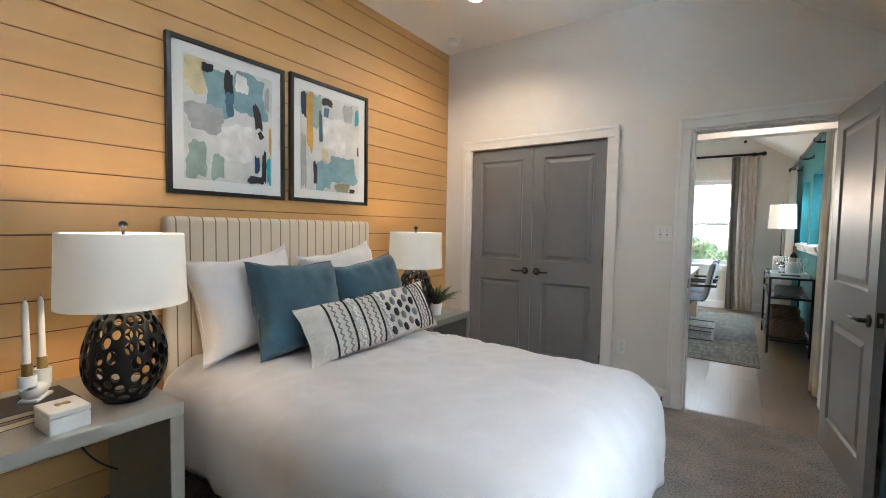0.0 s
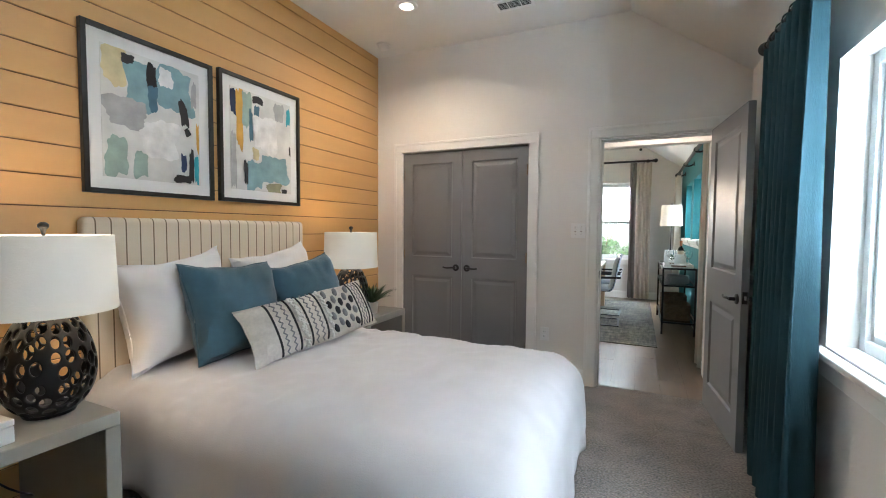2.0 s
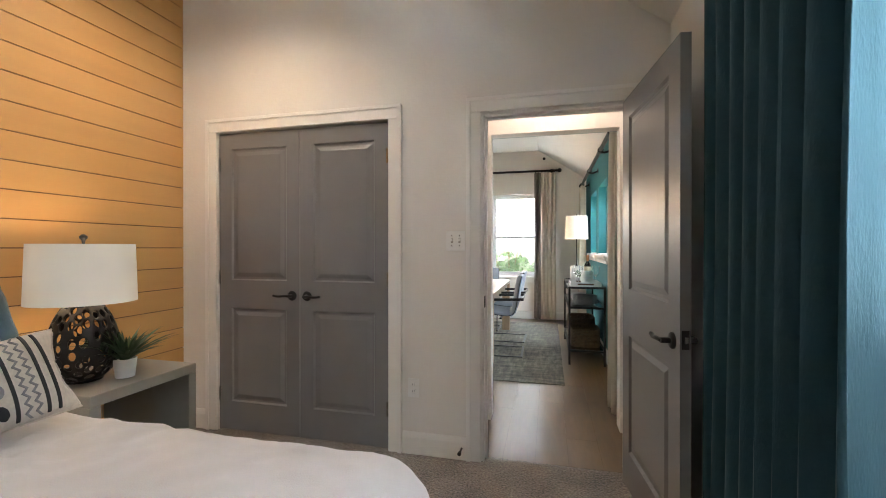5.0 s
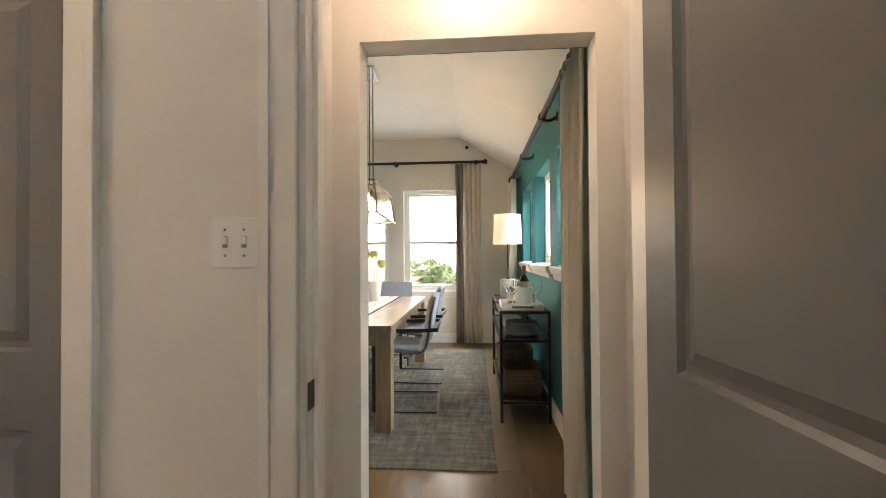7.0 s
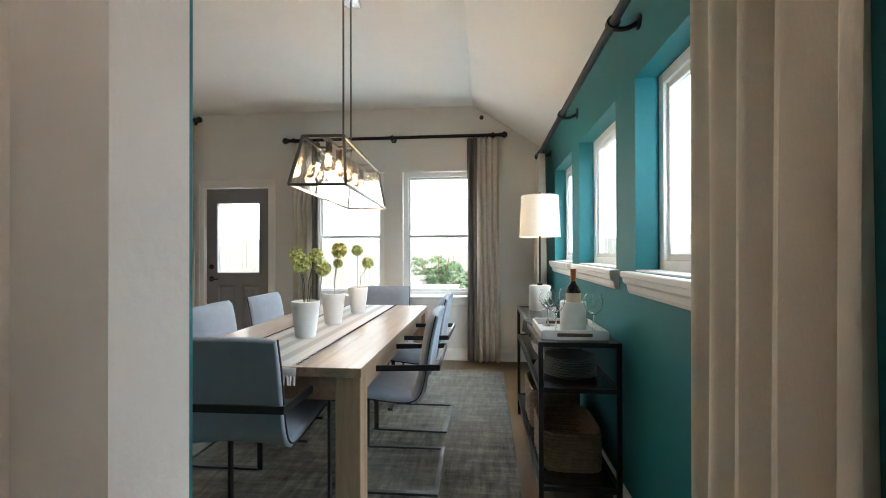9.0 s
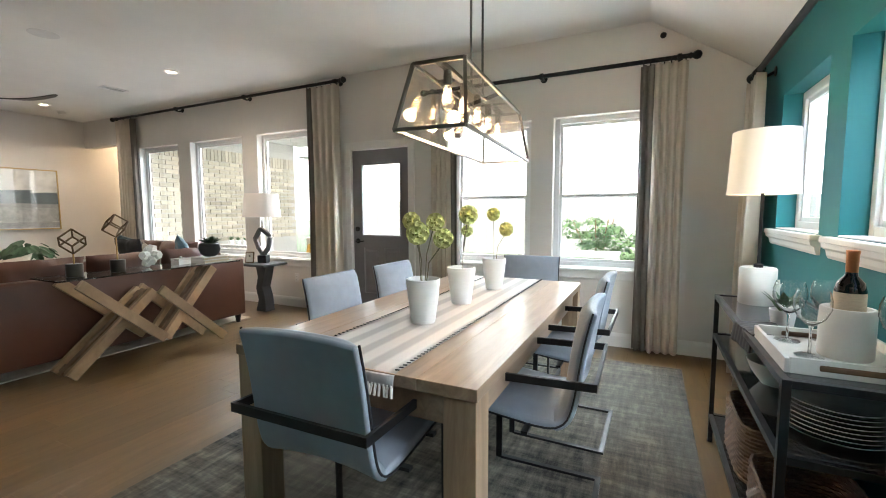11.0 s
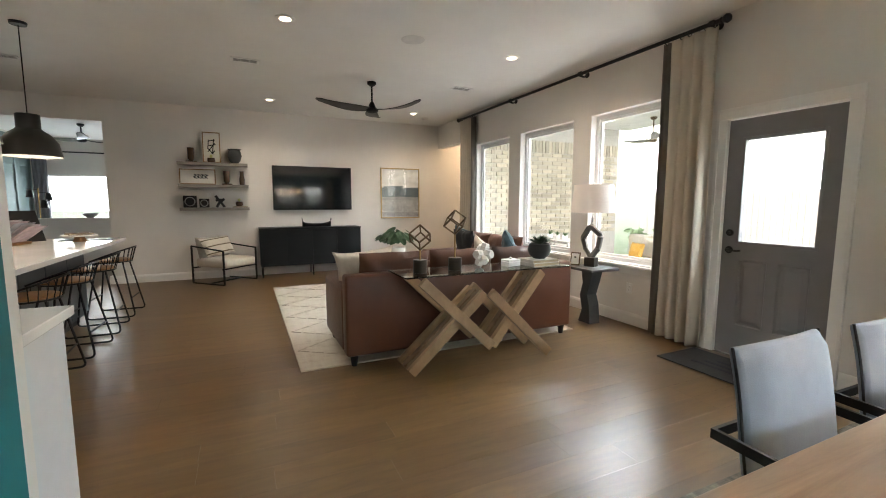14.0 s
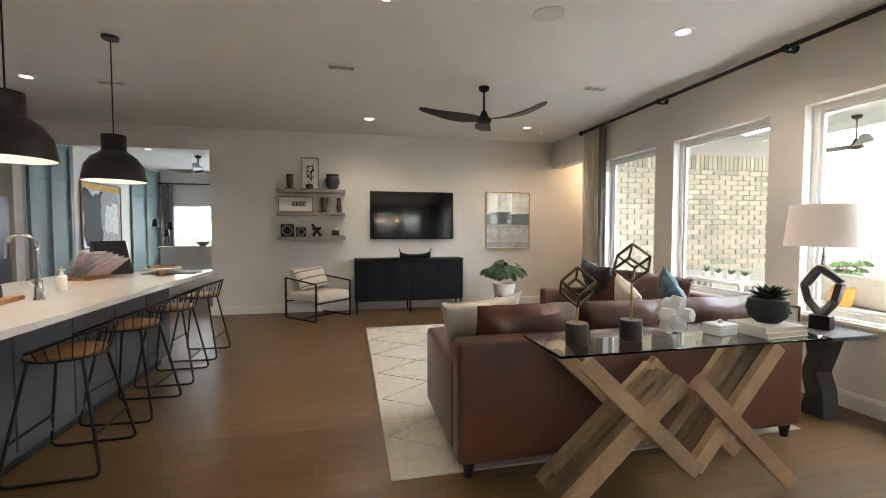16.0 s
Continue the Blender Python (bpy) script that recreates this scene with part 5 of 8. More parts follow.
for sx in (-1, 1):
    for sy in (-1, 1):
        x, y = sx * 0.455, sy * 0.99
        part("leg", boxes(((x - 0.055, y - 0.055, 0), (x + 0.055, y + 0.055, 0.714)), bevel=0.003), LEG_WOOD, table)

# striped runner with whip-stitched edges
m_run = stripe_mat("striped_runner_cloth", (0.52, 0.505, 0.48), (0.36, 0.35, 0.34), 0.112, 0.05, "X")
runner = thing("table_runner", (-0.80, 7.38, 0.7655), 0, "striped cream runner with dark stitched edges", "table runner")
bm = bmesh.new()
ny = 60
rows = []
for j in range(ny + 1):
    y = -1.10 + 2.20 * j / ny
    over = max(0, abs(y) - 1.052)
    rows.append([bm.verts.new((x, math.copysign(min(abs(y), 1.052 + over * 0.2), y), 0.002 - over * 0.9 + 0.0012 * noise.noise(Vector((x * 9, y * 9, 0))))) for x in [-0.225 + 0.45 * i / 10 for i in range(11)]])
for a, b in zip(rows, rows[1:]):
    for i in range(10):
        bm.faces.new((a[i], a[i + 1], b[i + 1], b[i]))
o = part("cloth", bm, m_run, runner, smooth=True)
s = o.modifiers.new("thickness", "SOLIDIFY")
s.thickness, s.offset = 0.003, 1
for sx in (-1, 1):
    bm = bmesh.new()
    for k in range(84):
        y = -1.03 + 2.06 * k / 83
        bar(bm, (sx * 0.214, y, 0.0066), (sx * 0.228, y + 0.005, 0.0066), 0.004, 0.003)
    tagged(part("edge_stitching", bm, INK, runner, "dark whip stitches"), kind="stuff")
for sy in (-1, 1):
    bm = bmesh.new()
    r = random.Random(4)
    for k in range(30):
        x = -0.22 + 0.44 * k / 29
        tube(bm, [(x, sy * 1.061, -0.035), (x + r.uniform(-0.006, 0.006), sy * (1.066 + r.uniform(0, 0.006)), -0.075)], 0.005, 5)
    tagged(part("fringe", bm, YARN_WHITE, runner, "short white fringe"), kind="stuff")


# chairs
def dining_chair(m):
    c = thing("dining_chair", (0, 0, 0), 0, "blue-grey upholstered cantilever chair with black metal arms", "chair", "chairs round the dining table")
    prof = [(0.235, 0.485), (0.20, 0.492), (0.05, 0.475), (-0.10, 0.458), (-0.165, 0.465), (-0.205, 0.50), (-0.225, 0.57), (-0.237, 0.66), (-0.255, 0.79), (-0.285, 0.915)]
    pts = []
    for k in range(len(prof) - 1):
        for s in range(3):
            t = s / 3
            pts.append((prof[k][0] * (1 - t) + prof[k + 1][0] * t, prof[k][1] * (1 - t) + prof[k + 1][1] * t))
    pts.append(prof[-1])
    for _ in range(2):
        pts = [pts[0]] + [((a[0] + 2 * b[0] + d[0]) / 4, (a[1] + 2 * b[1] + d[1]) / 4) for a, b, d in zip(pts, pts[1:], pts[2:])] + [pts[-1]]
    bm = bmesh.new()
    nx = 10
    th = 0.055
    faces = []
    for side in (0, 1):
        g = []
        for k, (y, z) in enumerate(pts):
            a, b = pts[max(k - 1, 0)], pts[min(k + 1, len(pts) - 1)]
            d = Vector((b[0] - a[0], b[1] - a[1])).normalized()
            n = Vector((d.y, -d.x))
            row = []
            for i in range(nx + 1):
                u = 2 * i / nx - 1
                w = 0.235 - 0.010 * k / len(pts)
                th_l = th * (1 - 0.45 * abs(u) ** 8) * (0.62 if k in (0, len(pts) - 1) else 1)
                dish = 0.018 * (u * u) * (1 if k > len(pts) * 0.4 else 0.3)
                off = -n * dish + (n * th_l if side else Vector((0, 0)))
                row.append(bm.verts.new((u * w, y + off.x, z + off.y)))
            g.append(row)
        faces.append(g)
    A, B = faces
    K = len(pts)
    for k in range(K - 1):
        for i in range(nx):
            bm.faces.new((A[k][i], A[k][i + 1], A[k + 1][i + 1], A[k + 1][i]))
            bm.faces.new((B[k][i], B[k + 1][i], B[k + 1][i + 1], B[k][i + 1]))
        for i in (0, nx):
            bm.faces.new((A[k][i], A[k + 1][i], B[k + 1][i], B[k][i]))
    for k in (0, K - 1):
        for i in range(nx):
            bm.faces.new((A[k][i], A[k][i + 1], B[k][i + 1], B[k][i]))
    o = part("seat_shell", bm, CHAIR_BLUE, c, "padded blue-grey seat and back in one", smooth=True)
    bv = o.modifiers.new("round", "BEVEL")
    bv.width, bv.segments, bv.limit_method, bv.angle_limit = 0.012, 3, "ANGLE", radians(50)
    for i in (0, nx):
        seam = bmesh.new()
        tube(seam, [Vector((math.copysign(0.237 - 0.010 * k / K, i - 1), y, z)) for k, (y, z) in enumerate(pts)], 0.004, 6)
        part("piping", seam, INK, c, smooth=True)
    bm = bmesh.new()
    bar(bm, (-0.262, -0.302, 0.655), (0.262, -0.302, 0.655), 0.012, 0.030)
    part("back_rail", bm, BLACK, c)
    for sx in (-1, 1):
        bm = bmesh.new()
        bar(bm, (sx * 0.256, -0.307, 0.655), (sx * 0.256, 0.215, 0.640), 0.030, 0.012, up=(1, 0, 0))
        part("armrest", bm, BLACK, c)
        bm = bmesh.new()
        box(bm, (sx * 0.256 - 0.006, 0.190, 0.0), (sx * 0.256 + 0.006, 0.220, 0.640))
        part("leg", bm, BLACK, c)
        bm = bmesh.new()
        box(bm, (sx * 0.256 - 0.013, -0.27, 0.0), (sx * 0.256 + 0.013, 0.192, 0.012))
        part("runner", bm, BLACK, c)
    bm = boxes(((-0.268, -0.295, 0.0), (0.268, -0.27, 0.012)))
    part("rear_bar", bm, BLACK, c)
    bm = boxes(((-0.25, 0.12, 0.455), (0.25, 0.145, 0.467)), ((-0.25, -0.06, 0.425), (0.25, -0.035, 0.437)))
    part("seat_support", bm, BLACK, c)
    c.matrix_world = m
    return c


Z = 0.010
first = dining_chair(pose(-0.785, 6.40, Z, 0, 0, 1))
for m in (pose(-0.31, 6.99, Z, 0, 0, 91), pose(-0.32, 7.76, Z, 0, 0, 89), pose(-1.26, 7.16, Z, 0, 0, -90), pose(-1.23, 7.78, Z, 0, 0, -91), pose(-0.72, 8.37, Z, 0, 0, 180)):
    copy_thing(first, m)

# potted green globe flowers
FLOWER = mat("green_globe_petal", (0.60, 0.62, 0.26), 0.7, vary=0.2, scale=40)
FLOWER_DARK = mat("green_globe_heart", (0.30, 0.35, 0.08), 0.8, vary=0.3, scale=40)
STEM = mat("green_stem", (0.20, 0.19, 0.13), 0.6, vary=0.2, scale=40)


def globe_plant(x, y, heads, k):
    p = thing("flower_pot", (x, y, 0.7705), 0, "white ceramic pot of green globe flowers on the runner", "plant", "potted globe flowers")
    bm = bmesh.new()
    lathe(bm, [(0, 0), (0.052, 0), (0.056, 0.006), (0.062, 0.05), (0.073, 0.13), (0.076, 0.17), (0.079, 0.176), (0.080, 0.205), (0.075, 0.208), (0.071, 0.20), (0.069, 0.17), (0, 0.17)], 40)
    part("pot", bm, WHITE, p, smooth=True)
    bm = bmesh.new()
    lathe(bm, [(0.068, 0.1705), (0, 0.176)], 24)
    part("soil", bm, LEAF_DARK, p)
    for hx, hy, hz, r in heads:
        bm = bmesh.new()
        tube(bm, [(hx * 0.15, hy * 0.15, 0.17), (hx * 0.3, hy * 0.3, 0.17 + (hz - 0.17) * 0.5), (hx * 0.75, hy * 0.75, hz - r * 1.2), (hx, hy, hz - r * 0.4)], 0.003, 6)
        st = part("stem", bm, STEM, p, smooth=True)
        bm = bmesh.new()
        bmesh.ops.create_icosphere(bm, subdivisions=2, radius=r * 0.78, matrix=Matrix.Translation((hx, hy, hz)))
        part("flower_core", bm, FLOWER_DARK, st, smooth=True)
        bm = bmesh.new()
        n = 34
        for q in range(n):
            ph = math.acos(1 - 2 * (q + 0.5) / n)
            th = math.pi * (1 + 5 ** 0.5) * q
            d = Vector((math.cos(th) * math.sin(ph), math.sin(th) * math.sin(ph), math.cos(ph)))
            m = d.to_track_quat("Z", "Y").to_matrix().to_4x4()
            m.translation = Vector((hx, hy, hz)) + d * r * 0.74
            ring0, ring1 = [], []
            for a in range(8):
                ang = 2 * math.pi * a / 8
                k1 = 0.36 + 0.05 * (a % 2)
                ring0.append(bm.verts.new(m @ Vector((r * 0.10 * math.cos(ang), r * 0.10 * math.sin(ang), 0.0))))
                ring1.append(bm.verts.new(m @ Vector((r * k1 * math.cos(ang), r * k1 * math.sin(ang), r * 0.24))))
            for a in range(8):
                bm.faces.new((ring0[a], ring0[(a + 1) % 8], ring1[(a + 1) % 8], ring1[a]))
        part("flower_head", bm, FLOWER, st, "round pale green flower head", smooth=True)


globe_plant(-0.795, 6.93, [(-0.06, 0.00, 0.475, 0.041), (-0.01, -0.03, 0.42, 0.052), (0.05, 0.03, 0.47, 0.041), (0.095, 0.02, 0.395, 0.045)], 0)
globe_plant(-0.80, 7.39, [(0.05, -0.02, 0.50, 0.052), (0.03, 0.01, 0.41, 0.032)], 1)
globe_plant(-0.785, 7.91, [(0.00, -0.02, 0.50, 0.043), (0.075, 0.02, 0.40, 0.046)], 2)

# linear glass lantern
LAMP_GLASS = glass_mat("lantern_glass", (0.98, 0.97, 0.95))
CAGE = mat("pewter_metal", (0.16, 0.15, 0.14), 0.35, metal=0.8, vary=0.1)
FILAMENT = glow_mat("filament_glow", (1.0, 0.50, 0.18), 60)
lan = thing("lantern_pendant", (-0.645, 7.225, 0), 4, "long pewter and glass lantern with glowing filament bulbs", "pendant light")
BX, BY, TX, TY, BZ, TZ = 0.145, 0.595, 0.108, 0.50, 1.60, 1.87
bot = [(-BX, -BY, BZ), (BX, -BY, BZ), (BX, BY, BZ), (-BX, BY, BZ)]
topc = [(-TX, -TY, TZ), (TX, -TY, TZ), (TX, TY, TZ), (-TX, TY, TZ)]
for i in range(4):
    for a, b, nm in ((bot[i], bot[(i + 1) % 4], "lower_bar"), (topc[i], topc[(i + 1) % 4], "upper_bar"), (bot[i], topc[i], "corner_bar")):
        bm = bmesh.new()
        bar(bm, a, b, 0.014, 0.014, 0.001)
        part(nm, bm, CAGE, lan)
    bm = bmesh.new()
    vs = [bm.verts.new(Vector(p) * 0.999) for p in (bot[i], bot[(i + 1) % 4], topc[(i + 1) % 4], topc[i])]
    bm.faces.new(vs)
    g = part("glass_panel", bm, LAMP_GLASS, lan, "clear glass panel")
    s = g.modifiers.new("thickness", "SOLIDIFY")
    s.thickness = 0.003
    g.visible_shadow = False
part("spine", boxes(((-0.014, -TY, TZ - 0.008), (0.014, TY, TZ + 0.010)), bevel=0.002), CAGE, lan)
for y in (-0.25, 0.25):
    part("cross_bar", boxes(((-TX, y - 0.007, TZ - 0.006), (TX, y + 0.007, TZ + 0.006))), CAGE, lan)
for y in (-0.095, 0.095):
    bm = bmesh.new()
    tube(bm, [(0, y, TZ), (0, y, LIV_CEIL - 0.02)], 0.006, 10)
    part("rod", bm, CAGE, lan, smooth=True)
part("canopy", boxes(((-0.055, -0.17, LIV_CEIL - 0.022), (0.055, 0.17, LIV_CEIL - 0.0005)), bevel=0.004), CHROME, lan, "polished ceiling plate")
for k in range(5):
    y = -0.40 + 0.20 * k
    bm = bmesh.new()
    lathe(bm, [(0, 0), (0.016, 0), (0.018, -0.055), (0.013, -0.06), (0, -0.06)], 16, (0, y, TZ - 0.008))
    so = part("socket", bm, CAGE, lan, smooth=True)
    bm = bmesh.new()
    lathe(bm, [(0.012, 0), (0.017, -0.02), (0.027, -0.055), (0.029, -0.075), (0.022, -0.098), (0, -0.107)], 20, (0, y, TZ - 0.066))
    bg = part("bulb", bm, LAMP_GLASS, so, "clear glass bulb", smooth=True)
    bg.visible_shadow = False
    bm = bmesh.new()
    pts = []
    for q in range(10):
        pts.append((0.010 * (1 if q % 2 else -1), y + 0.006 * math.cos(q), TZ - 0.085 - 0.006 * q))
    tube(bm, pts, 0.0022, 5)
    part("filament", bm, FILAMENT, so, "glowing orange filament")
for y in (6.95, 7.25, 7.55):
    point_lamp("lantern_glow", (-0.645, y, 1.70), 6, (1.0, 0.66, 0.36), 0.03)

# console on the teal wall
SMOKED = mat("smoked_glass", (0.02, 0.02, 0.022), 0.08, vary=0.05, coat=0.3)
cart = thing("console_shelf", (0, 0, 0), 0, "black metal console with three shelves against the teal wall", "console")
CX0, CX1, CY0, CY1, CZ = 0.482, 0.86, 6.595, 7.92, 0.835
for x in (CX0, CX1 - 0.022):
    for y in (CY0, CY1 - 0.022):
        part("post", boxes(((x, y, 0), (x + 0.022, y + 0.022, CZ)), bevel=0.001), BLACK, cart)
for z, nm in ((CZ - 0.022, "top_rail"), (0.60, "shelf_rail"), (0.14, "shelf_rail")):
    for lo, hi in (((CX0, CY0 + 0.022), (CX0 + 0.02, CY1 - 0.022)), ((CX1 - 0.02, CY0 + 0.022), (CX1, CY1 - 0.022)), ((CX0 + 0.022, CY0), (CX1 - 0.022, CY0 + 0.02)), ((CX0 + 0.022, CY1 - 0.02), (CX1 - 0.022, CY1))):
        part(nm, boxes(((lo[0], lo[1], z), (hi[0], hi[1], z + 0.0215))), BLACK, cart)
    part("shelf", boxes(((CX0 + 0.020, CY0 + 0.020, z + 0.008), (CX1 - 0.020, CY1 - 0.020, z + 0.018))), SMOKED, cart, "dark smoked glass shelf")
TOPZ = CZ - 0.004
GLASS_THIN = glass_mat("drinking_glass", (1, 1, 1))
MARBLE = mat("white_marble", (0.70, 0.68, 0.64), 0.35, vary=0.12, scale=6, bump=0.03)
dl = thing("table_lamp", (0.635, 7.74, TOPZ), 0, "lamp with white marble drum, black stem, white shade", "table lamp")
bm = bmesh.new()
lathe(bm, [(0, 0), (0.072, 0), (0.077, 0.006), (0.077, 0.174), (0.072, 0.18), (0, 0.18)], 40)
part("base", bm, MARBLE, dl, "white marble drum", smooth=True)
bm = bmesh.new()
tube(bm, [(0, 0, 0.18), (0, 0, 0.86)], 0.007, 10)
lathe(bm, [(0.02, 0.18), (0.02, 0.195), (0.007, 0.20)], 16)
part("stem", bm, BLACK, dl, smooth=True)
bm = bmesh.new()
lathe(bm, [(0.147, 0.535), (0.134, 0.835), (0.131, 0.835), (0.144, 0.535), (0.147, 0.535)], 48)
SHADE_DIN = shade_mat("white_shade_lit", (0.75, 0.71, 0.62), (1.0, 0.84, 0.62), 0.22)
part("shade", bm, SHADE_DIN, dl, "white fabric drum shade", smooth=True)
point_lamp("dining_lamp_glow", (0.635, 7.74, TOPZ + 0.69), 3, radius=0.04)

tray = thing("serving_tray", (0.665, 6.87, TOPZ), 0, "white wooden tray with cut-out handles", "tray")
TRAYW = mat("whitewashed_wood", (0.62, 0.60, 0.56), 0.6, vary=0.08, scale=10)
part("bottom", boxes(((-0.155, -0.19, 0.001), (0.155, 0.19, 0.012))), TRAYW, tray)
for sx in (-1, 1):
    part("long_side", boxes(((sx * 0.155 - 0.006, -0.195, 0), (sx * 0.155 + 0.006, 0.195, 0.042)), bevel=0.002), TRAYW, tray)
for sy in (-1, 1):
    e = part("end_board", boxes(((-0.149, sy * 0.19 - 0.006, 0), (0.149, sy * 0.19 + 0.006, 0.046)), bevel=0.002), TRAYW, tray)
    part("handle", boxes(((-0.085, sy * 0.19 - 0.0085, 0.014), (0.085, sy * 0.19 + 0.0085, 0.034)), bevel=0.006), COVER_BROWN, e, "dark brown leather handle")
cooler = thing("wine_cooler", (0.695, 6.87, TOPZ + 0.012), 0, "white marble wine cooler on the tray", "wine cooler")
bm = bmesh.new()
lathe(bm, [(0, 0), (0.062, 0), (0.066, 0.005), (0.066, 0.147), (0.063, 0.152), (0.056, 0.152), (0.054, 0.147), (0.054, 0.012), (0, 0.012)], 36)
part("body", bm, MARBLE, cooler, smooth=True)
bottle = thing("wine_bottle", (0.70, 6.88, TOPZ + 0.025), 0, "dark wine bottle with copper foil and pale label", "bottle")
DARKGLASS = mat("dark_bottle_glass", (0.008, 0.006, 0.004), 0.08, vary=0.05, coat=0.5)
bm = bmesh.new()
lathe(bm, [(0, 0), (0.036, 0), (0.038, 0.006), (0.038, 0.19), (0.032, 0.215), (0.016, 0.235), (0.014, 0.25), (0, 0.25)], 28)
part("glass", bm, DARKGLASS, bottle, smooth=True)
bm = bmesh.new()
lathe(bm, [(0.0145, 0.238), (0.0155, 0.30), (0.0165, 0.302), (0.0165, 0.312), (0, 0.312)], 20)
part("foil", bm, mat("copper_foil", (0.50, 0.20, 0.08), 0.35, metal=0.6), bottle, "copper foil cap", smooth=True)
bm = bmesh.new()
lathe(bm, [(0.0386, 0.10), (0.0386, 0.185)], 28)
part("label", bm, PAPER, bottle, "pale paper label", smooth=True)


def wine_glass(x, y, z):
    g = thing("wine_glass", (x, y, z), 0, "clear stemmed balloon wine glass", "wine glass", "wine glasses")
    bm = bmesh.new()
    lathe(bm, [(0, 0.095), (0.012, 0.098), (0.034, 0.118), (0.047, 0.15), (0.046, 0.18), (0.039, 0.205), (0.0378, 0.205), (0.0448, 0.18), (0.0456, 0.15), (0.033, 0.120), (0.012, 0.101), (0, 0.099)], 32)
    o = part("bowl", bm, GLASS_THIN, g, smooth=True)
    o.visible_shadow = False
    bm = bmesh.new()
    lathe(bm, [(0, 0), (0.037, 0), (0.037, 0.002), (0.008, 0.006), (0.004, 0.012), (0.0035, 0.085), (0.008, 0.095), (0, 0.096)], 24)
    o = part("stem", bm, GLASS_THIN, g, smooth=True)
    o.visible_shadow = False
    return g


wine_glass(0.60, 6.83, TOPZ + 0.012)
wine_glass(0.585, 7.00, TOPZ + 0.012)
wine_glass(0.775, 6.77, TOPZ + 0.012)
wine_glass(0.70, 7.05, TOPZ + 0.012)
sp = thing("potted_plant", (0.63, 7.26, TOPZ), 0, "small green succulent in a white pot", "plant")
bm = bmesh.new()
lathe(bm, [(0, 0), (0.035, 0), (0.045, 0.07), (0.041, 0.07), (0.038, 0.055), (0, 0.055)], 24)
part("pot", bm, WHITE, sp, smooth=True)
part("foliage", leaf_spray(bmesh.new(), (0, 0, 0.055), 26, 0.10, 0.035, 0.8, 9), LEAF, sp)
nap = thing("napkin", (0.525, 7.15, TOPZ), 8, "dark grey checked napkin draped over the edge", "napkin")
bm = bmesh.new()
g = []
for j in range(15):
    y = -0.10 + 0.20 * j / 14
    row = []
    for i in range(15):
        u = 0.09 - 0.20 * i / 14
        over = max(0.0, -u - 0.034)
        row.append(bm.verts.new((max(u, -0.038 - over * 0.12), y, 0.010 + 0.010 * max(0, noise.noise(Vector((u * 20, y * 20, 1)))) - over * 0.95)))
    g.append(row)
for j in range(14):
    for i in range(14):
        bm.faces.new((g[j][i], g[j][i + 1], g[j + 1][i + 1], g[j + 1][i]))
o = part("cloth", bm, stripe_mat("checked_napkin_cloth", (0.013, 0.013, 0.015), (0.045, 0.045, 0.047), 0.03, 0.012, "Y"), nap, smooth=True)
s = o.modifiers.new("thickness", "SOLIDIFY")
s.thickness, s.offset = 0.004, 1
GREYWARE = mat("grey_stoneware", (0.30, 0.30, 0.30), 0.4, vary=0.08, scale=20)
for k in range(8):
    pl = thing("plate", (0.67, 6.83, 0.619 + 0.0125 * k), 0, "grey stoneware dinner plate in a stack", "plate", "stack of plates")
    r = 0.135 - 0.0012 * k
    bm = bmesh.new()
    lathe(bm, [(0, 0), (r * 0.6, 0), (r * 0.72, 0.004), (r, 0.017), (r, 0.020), (r * 0.72, 0.008), (r * 0.6, 0.005), (0, 0.005)], 40)
    part("dish", bm, GREYWARE, pl, smooth=True)
wb = thing("bowl", (0.61, 7.20, 0.619), 0, "white stoneware bowl on the shelf", "bowl")
bm = bmesh.new()
lathe(bm, [(0, 0), (0.05, 0), (0.085, 0.05), (0.10, 0.09), (0.096, 0.09), (0.08, 0.05), (0.045, 0.006), (0, 0.006)], 32)
part("dish", bm, WHITE, wb, smooth=True)
WICKER = mat("brown_wicker", (0.13, 0.075, 0.04), 0.8, vary=0.3, scale=40)


def basket(x, y, z, w, d, h):
    b = thing("basket", (x, y, z), 0, "brown woven wicker basket on the lower shelf", "basket", "wicker baskets")
    n = 64
    bm = bmesh.new()
    levels = int(h / 0.016)
    for L in range(levels):
        zz = 0.008 + L * 0.016
        pts = []
        for k in range(n):
            a = 2 * math.pi * k / n
            c, s_ = math.cos(a), math.sin(a)
            q = (abs(c) ** 5 + abs(s_) ** 5) ** -0.2
            wob = 1 + 0.012 * (1 if (k + L) % 2 else -1)
            pts.append((w / 2 * c * q * wob, d / 2 * s_ * q * wob, zz))
        tube(bm, pts, 0.0085, 5, closed=True)
    tagged(part("weave", bm, WICKER, b, "woven wicker sides", smooth=True), kind="stuff")
    part("bottom", boxes(((-w / 2 + 0.02, -d / 2 + 0.02, 0.001), (w / 2 - 0.02, d / 2 - 0.02, 0.012))), WICKER, b)
    return b


basket(0.67, 6.95, 0.159, 0.30, 0.42, 0.20)
basket(0.67, 7.46, 0.159, 0.30, 0.46, 0.24)

